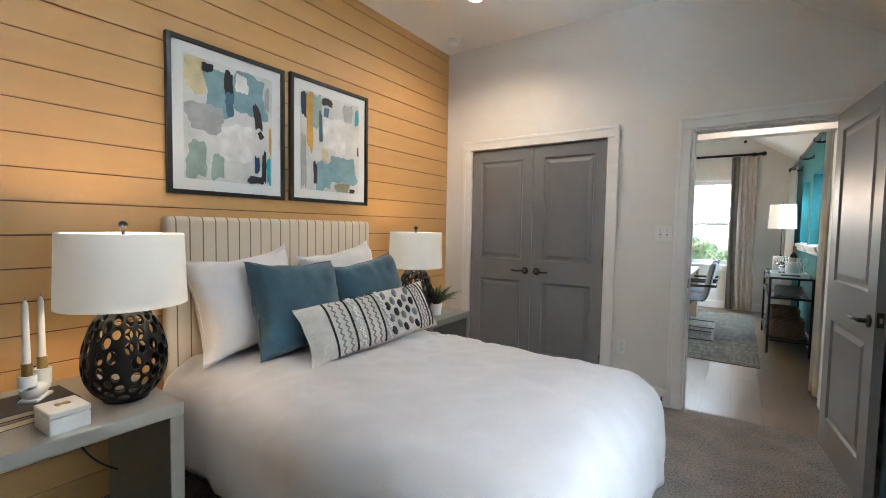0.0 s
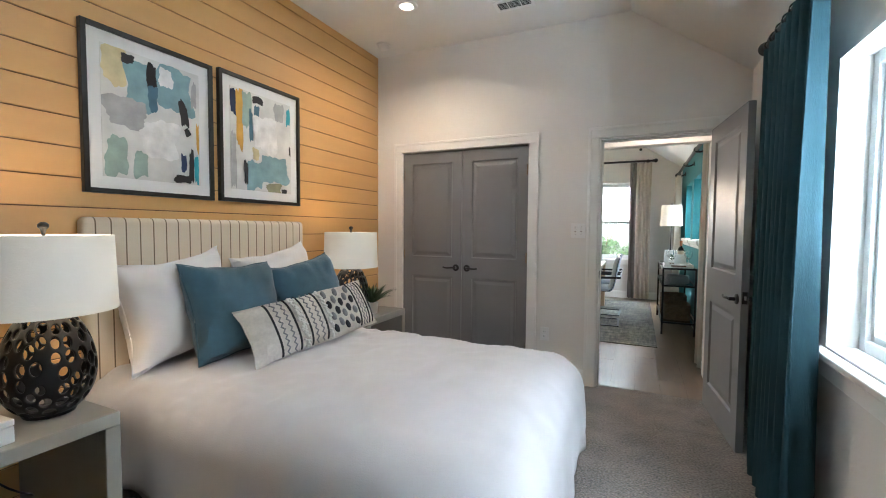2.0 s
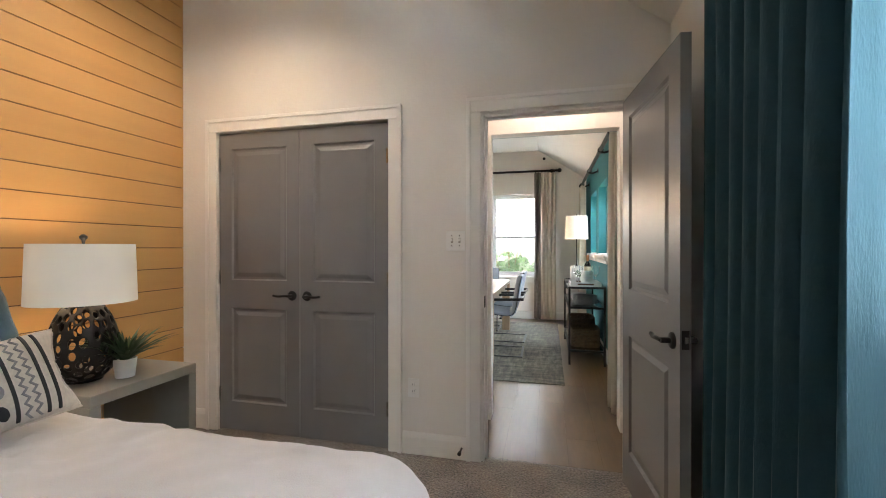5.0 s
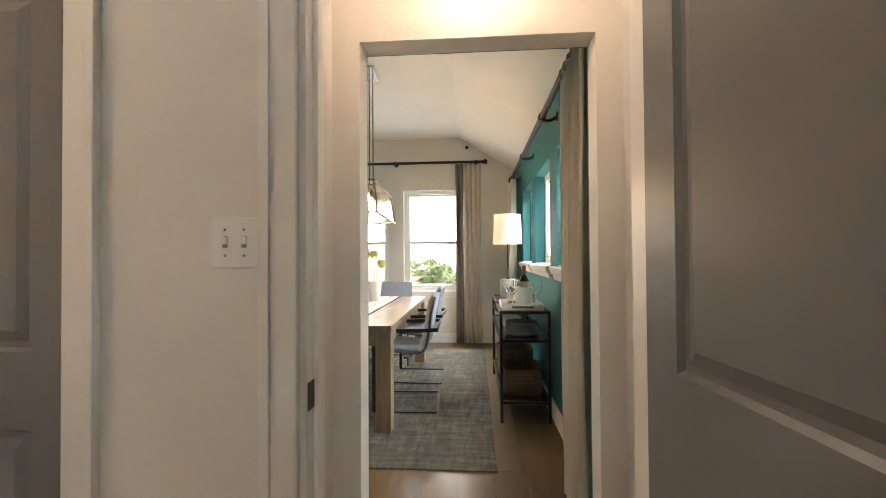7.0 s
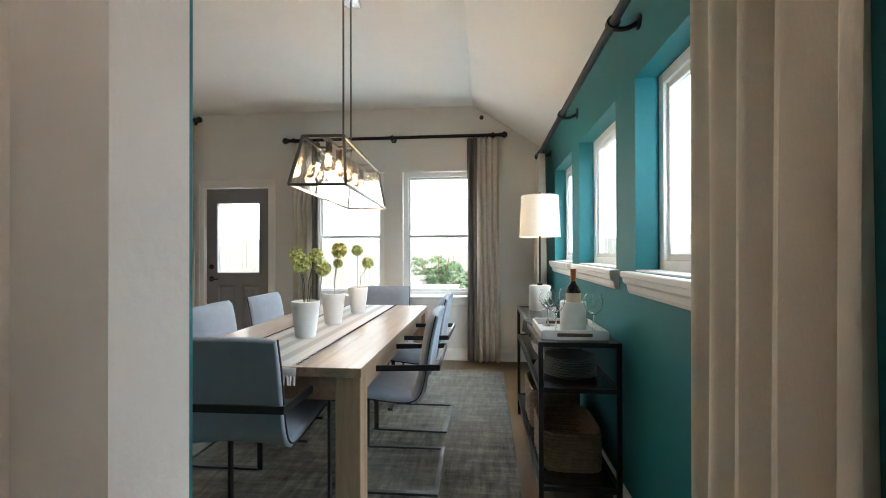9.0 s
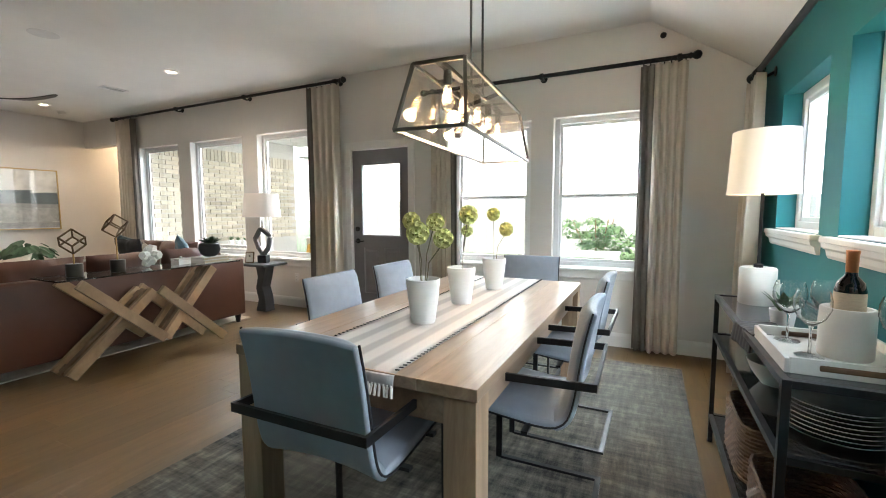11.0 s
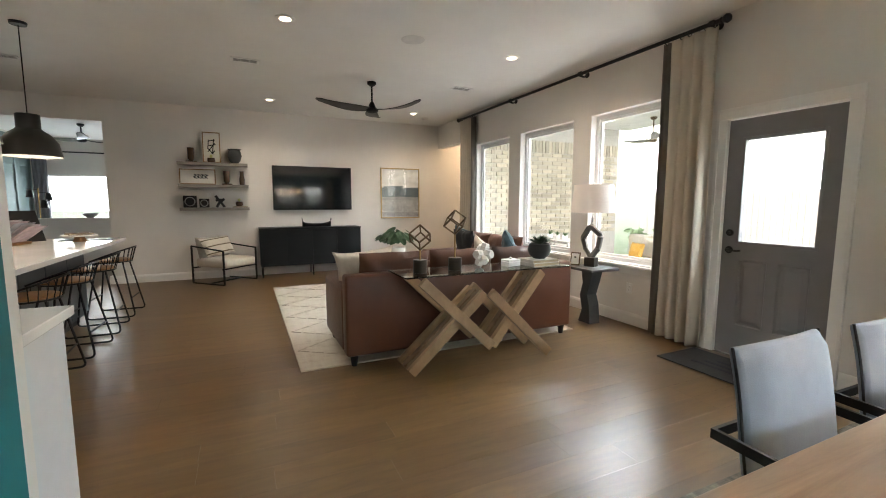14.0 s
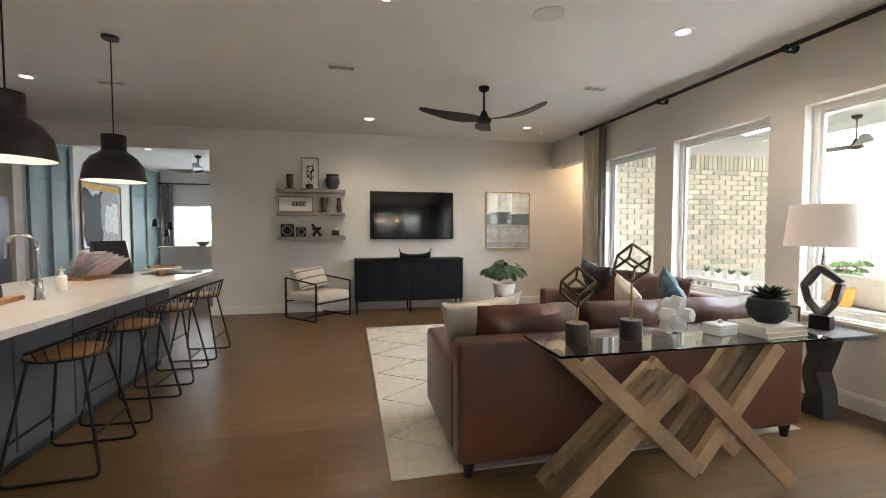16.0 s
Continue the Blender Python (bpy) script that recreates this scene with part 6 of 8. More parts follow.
# curtains and rods
def curtain_x(x0, x1, y, z1, dark_first, seed, band=0.3, label="floor-length linen curtain with a dark grey leading band"):
    c = thing("curtain", (0, 0, 0), 0, label, "curtain", "linen curtains")
    m = x0 + (x1 - x0) * (band if dark_first else 1 - band)
    if dark_first:
        drape(c, "dark_band", (x0, y + 0.02), (m, y), 0.02, z1, 2, 0.035, DRAPE_DARK, seed, label="dark grey leading band")
        drape(c, "cloth", (m, y), (x1, y), 0.02, z1, 4, 0.040, DRAPE, seed + 1)
    else:
        drape(c, "cloth", (x0, y), (m, y), 0.02, z1, 4, 0.040, DRAPE, seed + 1)
        drape(c, "dark_band", (m, y), (x1, y + 0.02), 0.02, z1, 2, 0.035, DRAPE_DARK, seed, label="dark grey leading band")
    rings(c, [(x0 + (x1 - x0) * (k + 0.5) / 7, y, z1 + 0.018) for k in range(7)], (1, 0, 0))
    return c


RY = FAR_Y - 0.11
rod("curtain_rod", (-2.06, RY, 2.575), (0.40, RY, 2.575), [0.02, 0.5, 0.97], (0, 0.11, 0), r=0.019)
rod("curtain_rod", (-8.06, RY, 2.865), (-3.26, RY, 2.865), [0.01, 0.345, 0.655, 0.985], (0, 0.11, 0), r=0.019)
curtain_x(0.03, 0.40, RY, 2.545, True, 0.4)
curtain_x(-2.03, -1.70, RY, 2.545, False, 1.4)
curtain_x(-3.80, -3.27, RY, 2.835, True, 2.2, 0.18)
curtain_x(-8.02, -7.52, RY, 2.835, False, 3.0, 0.2)
RX = TEAL_X - 0.11
rod("curtain_rod", (RX, 5.16, 2.25), (RX, 9.02, 2.25), [0.02, 0.34, 0.66, 0.98], (0.11, 0, 0), r=0.020)
for y0, y1, sd in ((5.20, 5.75, 0.3), (8.80, 9.10, 1.9)):
    c = thing("curtain", (0, 0, 0), 0, "floor-length linen curtain on the teal wall", "curtain", "linen curtains")
    drape(c, "cloth", (RX, y0), (RX, y1), 0.02, 2.22, 4, 0.05, DRAPE, sd)
    rings(c, [(RX, y0 + (y1 - y0) * (k + 0.5) / 6, 2.24) for k in range(6)], (0, 1, 0))

cam_eye = thing("ceiling_sensor", (0.20, FAR_Y, 2.80), 0, "small black and white corner security sensor", "sensor")
bm = bmesh.new()
lathe(bm, [(0, 0), (0.03, 0), (0.03, 0.01), (0, 0.012)], 18)
bmesh.ops.transform(bm, matrix=pose(0, 0, 0, 90, 0, 0), verts=bm.verts)
part("mount", bm, PLASTIC, cam_eye)
bm = bmesh.new()
bmesh.ops.create_icosphere(bm, subdivisions=2, radius=0.026, matrix=Matrix.Translation((0, -0.034, 0)))
part("eye", bm, BLACK, cam_eye, smooth=True)

# patio door
pd = panel_door("door_patio", 0.816, 2.04, pose(PDOOR[0] + 0.002, FAR_Y + 0.05, 0), [(0.15, 0.37, 0.28, 0.85), (0.45, 0.67, 0.28, 0.85), (0.13, 0.69, 1.0, 1.87)], mat("grey_patio_door_paint", (0.20, 0.195, 0.20), 0.4, vary=0.04), "grey patio door with a large glass pane", 0.044)
for o in [c for c in pd.children if c.name.startswith("panel")]:
    zs = [v.co.z for v in o.data.vertices]
    if max(zs) > 1.5:
        bpy.data.objects.remove(o)
p = part("pane", boxes(((0.13, -0.004, 1.0), (0.69, 0.004, 1.87))), GLASS, pd, "clear glass pane")
p.visible_shadow = False
part("glazing_bead", boxes(((0.115, -0.028, 0.985), (0.14, 0.028, 1.885)), ((0.68, -0.028, 0.985), (0.705, 0.028, 1.885)), ((0.14, -0.028, 0.985), (0.68, 0.028, 1.01)), ((0.14, -0.028, 1.86), (0.68, 0.028, 1.885)), bevel=0.004), pd.children[0].data.materials[0], pd)
hn = lever_handle(pd, 0.065, 0.93, -1, 1)
hn.location.y = -0.022
bm = bmesh.new()
lathe(bm, [(0, 0), (0.03, 0), (0.03, 0.012), (0.012, 0.014), (0.012, 0.03), (0, 0.03)], 20)
bmesh.ops.transform(bm, matrix=pose(0.065, -0.022, 1.08, 90), verts=bm.verts)
part("deadbolt", bm, BLACK, pd, "black deadbolt rose", smooth=True)
dm = thing("door_mat", (0, 0, 0), 0, "dark grey rubber door mat by the patio door", "door mat")
part("mat", boxes(((-3.30, 8.90, 0.0005), (-2.36, 9.40, 0.012)), bevel=0.003), mat("dark_mat", (0.03, 0.032, 0.036), 0.9, vary=0.2, scale=40, bump=0.6, bscale=120), dm)
for k in range(3):
    part("raised_bar", boxes(((-3.10 + 0.06 * k, 9.06 + 0.08 * k, 0.012), (-2.62 + 0.03 * k, 9.09 + 0.08 * k, 0.014))), mat("mat_print", (0.012, 0.016, 0.03), 0.9), dm, "darker printed bar")
wall_plate("wall_socket", pose(-4.15, FAR_Y, 0.40), 0.072, 0.116, "socket", "white double wall socket")

# ---- living room ----
for x, y in [(-4.99, 6.08), (-5.0, 8.47), (-8.26, 6.11), (-8.26, 8.54), (-7.32, 2.55), (-4.2, 2.55)]:
    downlight(x, y, LIV_CEIL)
ceiling_vent(-6.37, 5.76, LIV_CEIL, 90)
ceiling_vent(-6.40, 8.56, LIV_CEIL, 90)
ceiling_vent(-7.35, 3.31, LIV_CEIL, 90)
sk_ = thing("ceiling_speaker", (-4.98, 7.28, LIV_CEIL), 0, "round white flush ceiling speaker", "speaker")
bm = bmesh.new()
lathe(bm, [(0, -0.006), (0.10, -0.006), (0.115, -0.004), (0.118, 0)], 40)
part("grille", bm, mat("speaker_mesh", (0.62, 0.61, 0.59), 0.8, bump=0.4, bscale=400), sk_, smooth=True)
smoke_alarm(-8.6, 8.9, LIV_CEIL)
FAN_BLADE = wood_mat("dark_fan_wood", (0.035, 0.028, 0.024), (0.015, 0.012, 0.010), rough=0.45)


def ceiling_fan(x, y, z, drop, span, rot, label, metal=BLACK, wood=FAN_BLADE):
    f = thing("ceiling_fan", (x, y, z), rot, label, "ceiling fan")
    bm = bmesh.new()
    lathe(bm, [(0.06, 0), (0.06, -0.03), (0.03, -0.055), (0, -0.056)], 28)
    part("canopy", bm, metal, f, smooth=True)
    bm = bmesh.new()
    tube(bm, [(0, 0, -0.05), (0, 0, -drop + 0.06)], 0.012, 12)
    part("downrod", bm, metal, f, smooth=True)
    bm = bmesh.new()
    lathe(bm, [(0.015, 0.10), (0.03, 0.085), (0.05, 0.03), (0.085, 0.0), (0.08, -0.03), (0.05, -0.05), (0, -0.055)], 32, (0, 0, -drop))
    part("motor", bm, metal, f, smooth=True)
    for k in range(3):
        a = radians(120 * k)
        bm = bmesh.new()
        prev = None
        for i in range(15):
            t = i / 14
            r = 0.06 + t * span
            w = 0.055 + 0.05 * math.sin(math.pi * min(1, t * 1.15)) * (1 - 0.4 * t)
            if i == 14:
                w *= 0.35
            zz = -drop + 0.0 + 0.05 * t * t - 0.02 * math.sin(math.pi * t)
            tw = radians(14 - 10 * t)
            pts = []
            for e in (-1, 1):
                for th in (0.005, -0.005):
                    lx, ly, lz = r, e * w + 0.04 * math.sin(math.pi * t), zz + e * w * math.sin(tw) + th
                    pts.append(bm.verts.new((lx * math.cos(a) - ly * math.sin(a), lx * math.sin(a) + ly * math.cos(a), lz)))
            if prev:
                for p_, q_ in ((0, 2), (2, 3), (3, 1), (1, 0)):
                    bm.faces.new((prev[p_], prev[q_], pts[q_], pts[p_]))
            else:
                bm.faces.new((pts[0], pts[1], pts[3], pts[2]))
            prev = pts
        bm.faces.new((prev[0], prev[2], prev[3], prev[1]))
        part("blade", bm, wood, f, smooth=True)
    return f


ceiling_fan(-6.62, 7.31, LIV_CEIL, 0.36, 0.70, 38, "black three-bladed ceiling fan with curved blades")

RUG_CREAM = rug_mat("cream_diamond_rug", [(0.42, 0.37, 0.30), (0.50, 0.45, 0.375), (0.53, 0.485, 0.41)], 2.0)
lr = thing("area_rug", (0, 0, 0), 0, "cream pile rug with faint diamond lines", "rug")
part("rug_sheet", boxes(((-7.86, 6.03, 0.0005), (-4.22, 8.78, 0.014)), bevel=0.004), RUG_CREAM, lr)
bm = bmesh.new()
for k in range(-3, 9):
    for sgn in (1, -1):
        x0 = -7.8 + k * 0.62
        a, b = (x0, 6.06), (x0 + sgn * 1.9, 8.74)
        pa, pb = Vector((*a, 0.0145)), Vector((*b, 0.0145))
        n = 24
        for q in range(n):
            p0, p1 = pa.lerp(pb, q / n), pa.lerp(pb, (q + 0.8) / n)
            if -7.84 < min(p0.x, p1.x) and max(p0.x, p1.x) < -4.25:
                bar(bm, p0, p1, 0.003, 0.010)
tagged(part("woven_line", bm, mat("tan_rug_yarn", (0.47, 0.425, 0.35), 0.95), lr, "tan woven diamond lines"), kind="stuff")


def sofa(m, w, d, label, cushions):
    """Local: back along the x axis at y = 0, the seat towards +y, width w along x."""
    s = thing("sofa", (0, 0, 0), 0, label, "sofa", "leather sofas")
    aw = 0.16
    part("base", boxes(((-w / 2 + aw, 0.10, 0.12), (w / 2 - aw, d, 0.30)), bevel=0.02), LEATHER, s, smooth=True)
    bm = bmesh.new()
    box(bm, (-w / 2, 0.0, 0.09), (w / 2, 0.15, 0.75), 0.025, seg=3)
    part("backrest", bm, LEATHER, s, smooth=True)
    for sx in (-1, 1):
        bm = bmesh.new()
        x = sx * (w / 2 - aw / 2)
        box(bm, (x - aw / 2, 0.152, 0.09), (x + aw / 2, d, 0.62), 0.03, seg=3)
        part("arm", bm, LEATHER, s, smooth=True)
    cw = (w - 2 * aw) / cushions
    for k in range(cushions):
        x0 = -w / 2 + aw + k * cw
        bm = bmesh.new()
        box(bm, (x0 + 0.004, 0.30, 0.30), (x0 + cw - 0.004, d + 0.02, 0.46), 0.04, seg=4)
        part("seat_cushion", bm, LEATHER, s, smooth=True)
        bm = cushion_bm(cw - 0.01, 0.50, 0.24, 20, 16, 0.02, k * 3.0, 0.008)
        bmesh.ops.transform(bm, matrix=pose(x0 + cw / 2, 0.27, 0.655, 12, 0, 0), verts=bm.verts)
        part("back_cushion", bm, LEATHER, s, "plump leather back cushion", smooth=True)
    for sx in (-1, 1):
        for y in (0.06, d - 0.08):
            bm = bmesh.new()
            lathe(bm, [(0, 0), (0.022, 0), (0.035, 0.089), (0, 0.089)], 14, (sx * (w / 2 - 0.07), y, 0))
            part("foot", bm, BLACK, s)
    s.matrix_world = m
    return s


sofa(pose(-4.10, 7.50, 0.014, 0, 0, 90), 2.26, 0.95, "brown leather sofa seen from its back, behind a console", 3)
sofa(pose(-6.05, 9.10, 0.0, 0, 0, 180), 1.85, 0.93, "brown leather sofa under the tall windows", 2)
CREAM = mat("cream_cushion_cloth", (0.62, 0.56, 0.48), 0.9, vary=0.06, scale=20, bump=0.3, bscale=260)
DARK_TEAL = mat("dark_teal_cushion_cloth", (0.012, 0.05, 0.06), 0.85, vary=0.1, scale=20, sheen=0.3)
BLACKC = mat("black_cushion_cloth", (0.012, 0.013, 0.015), 0.9, vary=0.1, scale=20, sheen=0.2)
cushion("throw_cushion", pose(-4.64, 6.66, 0.70, 0, 0, 90) @ pose(0, 0, 0, 14, -5, 0), 0.56, 0.46, 0.16, CREAM, "cream cushion standing on the leather sofa", 2.5, "sofa cushions", 0.16)
cushion("throw_cushion", pose(-6.55, 8.74, 0.70, 0, 0, 8) @ pose(0, 0, 0, 18, 0, 0), 0.50, 0.48, 0.16, BLACKC, "black cushion on the leather sofa", 4.5, "sofa cushions", 0.08)
cushion("throw_cushion", pose(-6.76, 8.82, 0.72, 0, 0, 0) @ pose(0, 0, 0, 18, 10, 0), 0.48, 0.48, 0.16, DARK_TEAL, "dark teal cushion on the leather sofa", 5.5, "sofa cushions", 0.08)
cushion("throw_cushion", pose(-5.42, 8.78, 0.70, 0, 0, -6) @ pose(0, 0, 0, 18, 40, 0), 0.44, 0.44, 0.16, BLUE_CUSHION, "blue cushion set on its corner on the sofa", 6.5, "sofa cushions", 0.08)
cushion("throw_cushion", pose(-5.85, 8.62, 0.64, 0, 0, 4) @ pose(0, 0, 0, 20, 30, 0), 0.40, 0.40, 0.15, CREAM, "cream cushion on the leather sofa", 7.5, "sofa cushions", 0.08)

# console table behind the sofa: glass on two crossing slatted frames
con = thing("console_table", (0, 0, 0), 0, "glass console table on crossed slatted wooden legs", "console table")
TABLE_GLASS = glass_mat("console_glass", (0.80, 0.90, 0.88))
g = part("glass_top", boxes(((-4.075, 6.71, 0.785), (-3.665, 8.225, 0.797)), bevel=0.002), TABLE_GLASS, con, "clear glass top")
g.visible_shadow = False


# darker copy of the console wood, with the shade between planks in its colour
SHADED_SLAT_WOOD = wood_mat("console_slat_wood_shaded", (0.20, 0.125, 0.068), (0.11, 0.066, 0.035), rough=0.55, stretch=(1, 1, 1), scale=5, random_tone=0.15)


def slatted_leg(a, b, inset, slats):
    """A leg frame from a to b in (y, z): two outer planks, set in from the table's edges, and slats between them."""
    d = Vector((0, b[0] - a[0], b[1] - a[1])).normalized()
    back, front = -4.02 + inset, -3.70 - inset
    for x in (back, front):
        bm = bmesh.new()
        bar(bm, (x, a[0], a[1]), (x, b[0], b[1]), 0.078, 0.042, 0.002, up=(1, 0, 0))
        part("leg_plank", bm, CONSOLE_WOOD, con)
    if not slats:
        return
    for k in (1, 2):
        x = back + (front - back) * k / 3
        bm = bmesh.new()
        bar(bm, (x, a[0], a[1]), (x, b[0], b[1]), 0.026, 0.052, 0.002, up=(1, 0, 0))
        part("slat", bm, SHADED_SLAT_WOOD, con)
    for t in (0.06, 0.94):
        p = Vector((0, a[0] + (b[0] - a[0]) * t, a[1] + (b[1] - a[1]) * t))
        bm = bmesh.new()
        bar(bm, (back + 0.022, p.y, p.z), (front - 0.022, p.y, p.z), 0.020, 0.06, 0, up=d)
        part("cross_piece", bm, SHADED_SLAT_WOOD, con)


slatted_leg((6.775, 0.045), (7.41, 0.61), 0.046, True)
slatted_leg((7.44, 0.62), (8.03, 0.045), 0.0, False)
slatted_leg((6.85, 0.752), (7.455, 0.18), 0.0, False)
slatted_leg((7.485, 0.165), (7.975, 0.752), 0.046, True)


def cube_sculpture(x, y, base_z, h, s, rz):
    o = thing("cube_sculpture", (x, y, base_z), rz, "bronze open cube on a rod and dark drum base", "sculpture", "open cube sculptures")
    bm = bmesh.new()
    lathe(bm, [(0, 0), (0.052, 0), (0.054, 0.004), (0.054, 0.096), (0.052, 0.10), (0, 0.10)], 32)
    part("base", bm, mat("dark_bronze_drum", (0.05, 0.043, 0.035), 0.35, metal=0.7, vary=0.2, scale=12), o, smooth=True)
    bm = bmesh.new()
    tube(bm, [(0, 0, 0.10), (0, 0, h)], 0.006, 10)
    part("rod", bm, GOLD, o, smooth=True)
    m = Matrix.Translation((0, 0, h + s * 0.80)) @ pose(0, 0, 0, 45, 35.26, 20)
    for a in range(8):
        for k in (1, 2, 4):
            b = a | k
            if b != a:
                pa = m @ (Vector((a & 1, (a >> 1) & 1, a >> 2)) * s - Vector((s, s, s)) / 2)
                pb = m @ (Vector((b & 1, (b >> 1) & 1, b >> 2)) * s - Vector((s, s, s)) / 2)
                bm = bmesh.new()
                bar(bm, pa, pb, 0.011, 0.011)
                part("cube_edge", bm, BRONZE, o)


cube_sculpture(-3.85, 6.895, 0.798, 0.185, 0.11, 15)
cube_sculpture(-3.86, 7.20, 0.798, 0.295, 0.11, 55)
star = thing("ceramic_ornament", (-3.90, 7.48, 0.798), 20, "white faceted ceramic molecule ornament", "ornament")
bm = bmesh.new()
dirs = [Vector(v).normalized() for v in ((1, 0, 0.1), (-0.9, 0.3, -0.1), (0, 1, -0.1), (0.1, -1, 0.1), (0.2, 0.2, 1), (-0.3, -0.2, -0.9), (0.6, -0.5, -0.5), (-0.6, 0.5, 0.6))]
for d in dirs:
    m = d.to_track_quat("Z", "Y").to_matrix().to_4x4()
    m.translation = Vector((0, 0, 0.105))
    t_ = bmesh.new()
    lathe(t_, [(0.036, 0.0), (0.044, 0.066), (0.034, 0.098), (0, 0.098)], 6)
    bmesh.ops.transform(t_, matrix=m, verts=t_.verts)
    me = bpy.data.meshes.new("tmp")
    t_.to_mesh(me)
    t_.free()
    bm.from_mesh(me)
    bpy.data.meshes.remove(me)
for v in bm.verts:
    v.co.z = max(v.co.z, 0.0)
part("body", bm, WHITE, star)
bx2 = thing("trinket_box", (-3.86, 7.735, 0.798), 8, "small white box with a coral knob", "box")
part("body", boxes(((-0.05, -0.065, 0), (0.05, 0.065, 0.04)), bevel=0.003), WHITE, bx2)
part("lid", boxes(((-0.052, -0.067, 0.0412), (0.052, 0.067, 0.058)), bevel=0.004), WHITE, bx2)
bm = bmesh.new()
bmesh.ops.create_icosphere(bm, subdivisions=1, radius=0.014, matrix=Matrix.Translation((0, 0, 0.066)))
part("knob", bm, WHITE, bx2)
COVER_WHITE = mat("white_book_cloth", (0.66, 0.63, 0.59), 0.7, vary=0.04)
book("book", pose(-3.83, 8.00, 0.798, 0, 0, 95), 0.29, 0.23, 0.028, COVER_WHITE, "large white book lying on the glass", "console books")
book("book", pose(-3.83, 8.00, 0.826, 0, 0, 91), 0.27, 0.22, 0.025, COVER_WHITE, "large white book lying on another", "console books")
bp_ = thing("potted_plant", (-3.84, 8.02, 0.851), 0, "green succulents in a round black bowl", "plant")
bm = bmesh.new()
lathe(bm, [(0, 0), (0.05, 0), (0.085, 0.03), (0.10, 0.075), (0.092, 0.125), (0.08, 0.135), (0.074, 0.13), (0.08, 0.11), (0, 0.10)], 36)
part("pot", bm, mat("matt_black_bowl", (0.02, 0.021, 0.023), 0.6, bump=0.2), bp_, smooth=True)
part("foliage", leaf_spray(bmesh.new(), (0, 0, 0.11), 70, 0.105, 0.04, 1.1, 21), LEAF_DARK, bp_, "thick green leaves")

# side table and sculptural lamp by the window
GREYM = mat("charcoal_stone", (0.05, 0.05, 0.052), 0.6, vary=0.2, scale=10, bump=0.2)
sd = thing("side_table", (-4.33, 9.16, 0), 0, "dark grey side table with a sculpted slab foot", "side table")
part("top", boxes(((-0.26, -0.20, 0.60), (0.16, 0.20, 0.63)), bevel=0.006), GREYM, sd)
bm = bmesh.new()
prism(bm, [(-0.15, 0), (0.03, 0), (0.01, 0.2), (-0.03, 0.32), (0.01, 0.45), (0.05, 0.599), (-0.13, 0.599), (-0.10, 0.45), (-0.14, 0.3), (-0.10, 0.15)], -0.07, 0.07)
part("pedestal", bm, GREYM, sd)
sl = thing("table_lamp", (-4.40, 9.17, 0.631), 20, "lamp with grey loop sculpture base, white shade", "table lamp")
part("plinth", boxes(((-0.06, -0.05, 0), (0.06, 0.05, 0.10)), bevel=0.003), BLACK, sl)
bm = bmesh.new()
tube(bm, arc_points([(0, 0, 0.10), (-0.085, 0.03, 0.20), (-0.105, 0.0, 0.31), (-0.01, -0.03, 0.45), (0.10, 0.0, 0.35), (0.06, 0.03, 0.20), (0, 0, 0.105)], 0.015, 2), 0.032, 5)
part("loop", bm, mat("grey_cast_metal", (0.14, 0.14, 0.14), 0.4, metal=0.6, vary=0.15), sl)
bm = bmesh.new()
tube(bm, [(0, -0.02, 0.41), (0, 0, 0.55)], 0.012, 10)
tube(bm, [(0, 0, 0.55), (0, 0, 0.93)], 0.005, 8)
part("stem", bm, CHROME, sl, smooth=True)
bm = bmesh.new()
lathe(bm, [(0.235, 0.60), (0.205, 0.90), (0.202, 0.90), (0.232, 0.60), (0.235, 0.60)], 48)
part("shade", bm, shade_mat("pale_shade_lit", (0.74, 0.68, 0.62), (1.0, 0.80, 0.68), 0.12), sl, "off-white tapered shade", smooth=True)
point_lamp("living_lamp_glow", (-4.40, 9.17, 1.40), 3, radius=0.04)
pf = thing("photo_frame", (-4.535, 9.06, 0.631), 30, "small easel photo frame on the side table", "photo frame")
bm = bmesh.new()
box(bm, (-0.055, -0.006, 0), (0.055, 0.006, 0.15), 0.002, pose(0, 0, 0, -14))
part("frame", bm, BRONZE, pf)
bm = bmesh.new()
box(bm, (-0.042, -0.0085, 0.015), (0.042, -0.0065, 0.135), 0, pose(0, 0, 0, -14))
part("picture", bm, CANVAS, pf)
bm = bmesh.new()
bar(bm, (0, 0.006, 0.10), (0, 0.06, 0.002), 0.02, 0.004)
part("stand", bm, BLACK, pf)

# television wall
SCREEN = mat("tv_screen", (0.006, 0.007, 0.009), 0.06, vary=0.02, spec=0.6)
tv = thing("television", (TV_X, 6.88, 1.60), 0, "large black flat television on the wall", "television")
part("mount", boxes(((0.0005, -0.25, -0.18), (0.028, 0.25, 0.18))), BLACK, tv)
part("housing", boxes(((0.028, -0.72, -0.405), (0.062, 0.72, 0.405)), bevel=0.004), BLACK, tv)
part("screen", boxes(((0.0622, -0.708, -0.39), (0.0650, 0.708, 0.393))), SCREEN, tv, "glossy black screen")
GOLDF = mat("gold_leaf_frame", (0.50, 0.36, 0.16), 0.35, metal=0.7, vary=0.1)
SEA = [(0.5, 0.28, 1.3, 0.34, "mist"), (0.5, 0.50, 1.3, 0.24, "slate"), (0.28, 0.60, 0.56, 0.10, "slate"), (0.8, 0.58, 0.4, 0.08, "slate"), (0.5, 0.39, 1.3, 0.07, "grey"), (0.5, 0.06, 1.3, 0.10, "grey")]
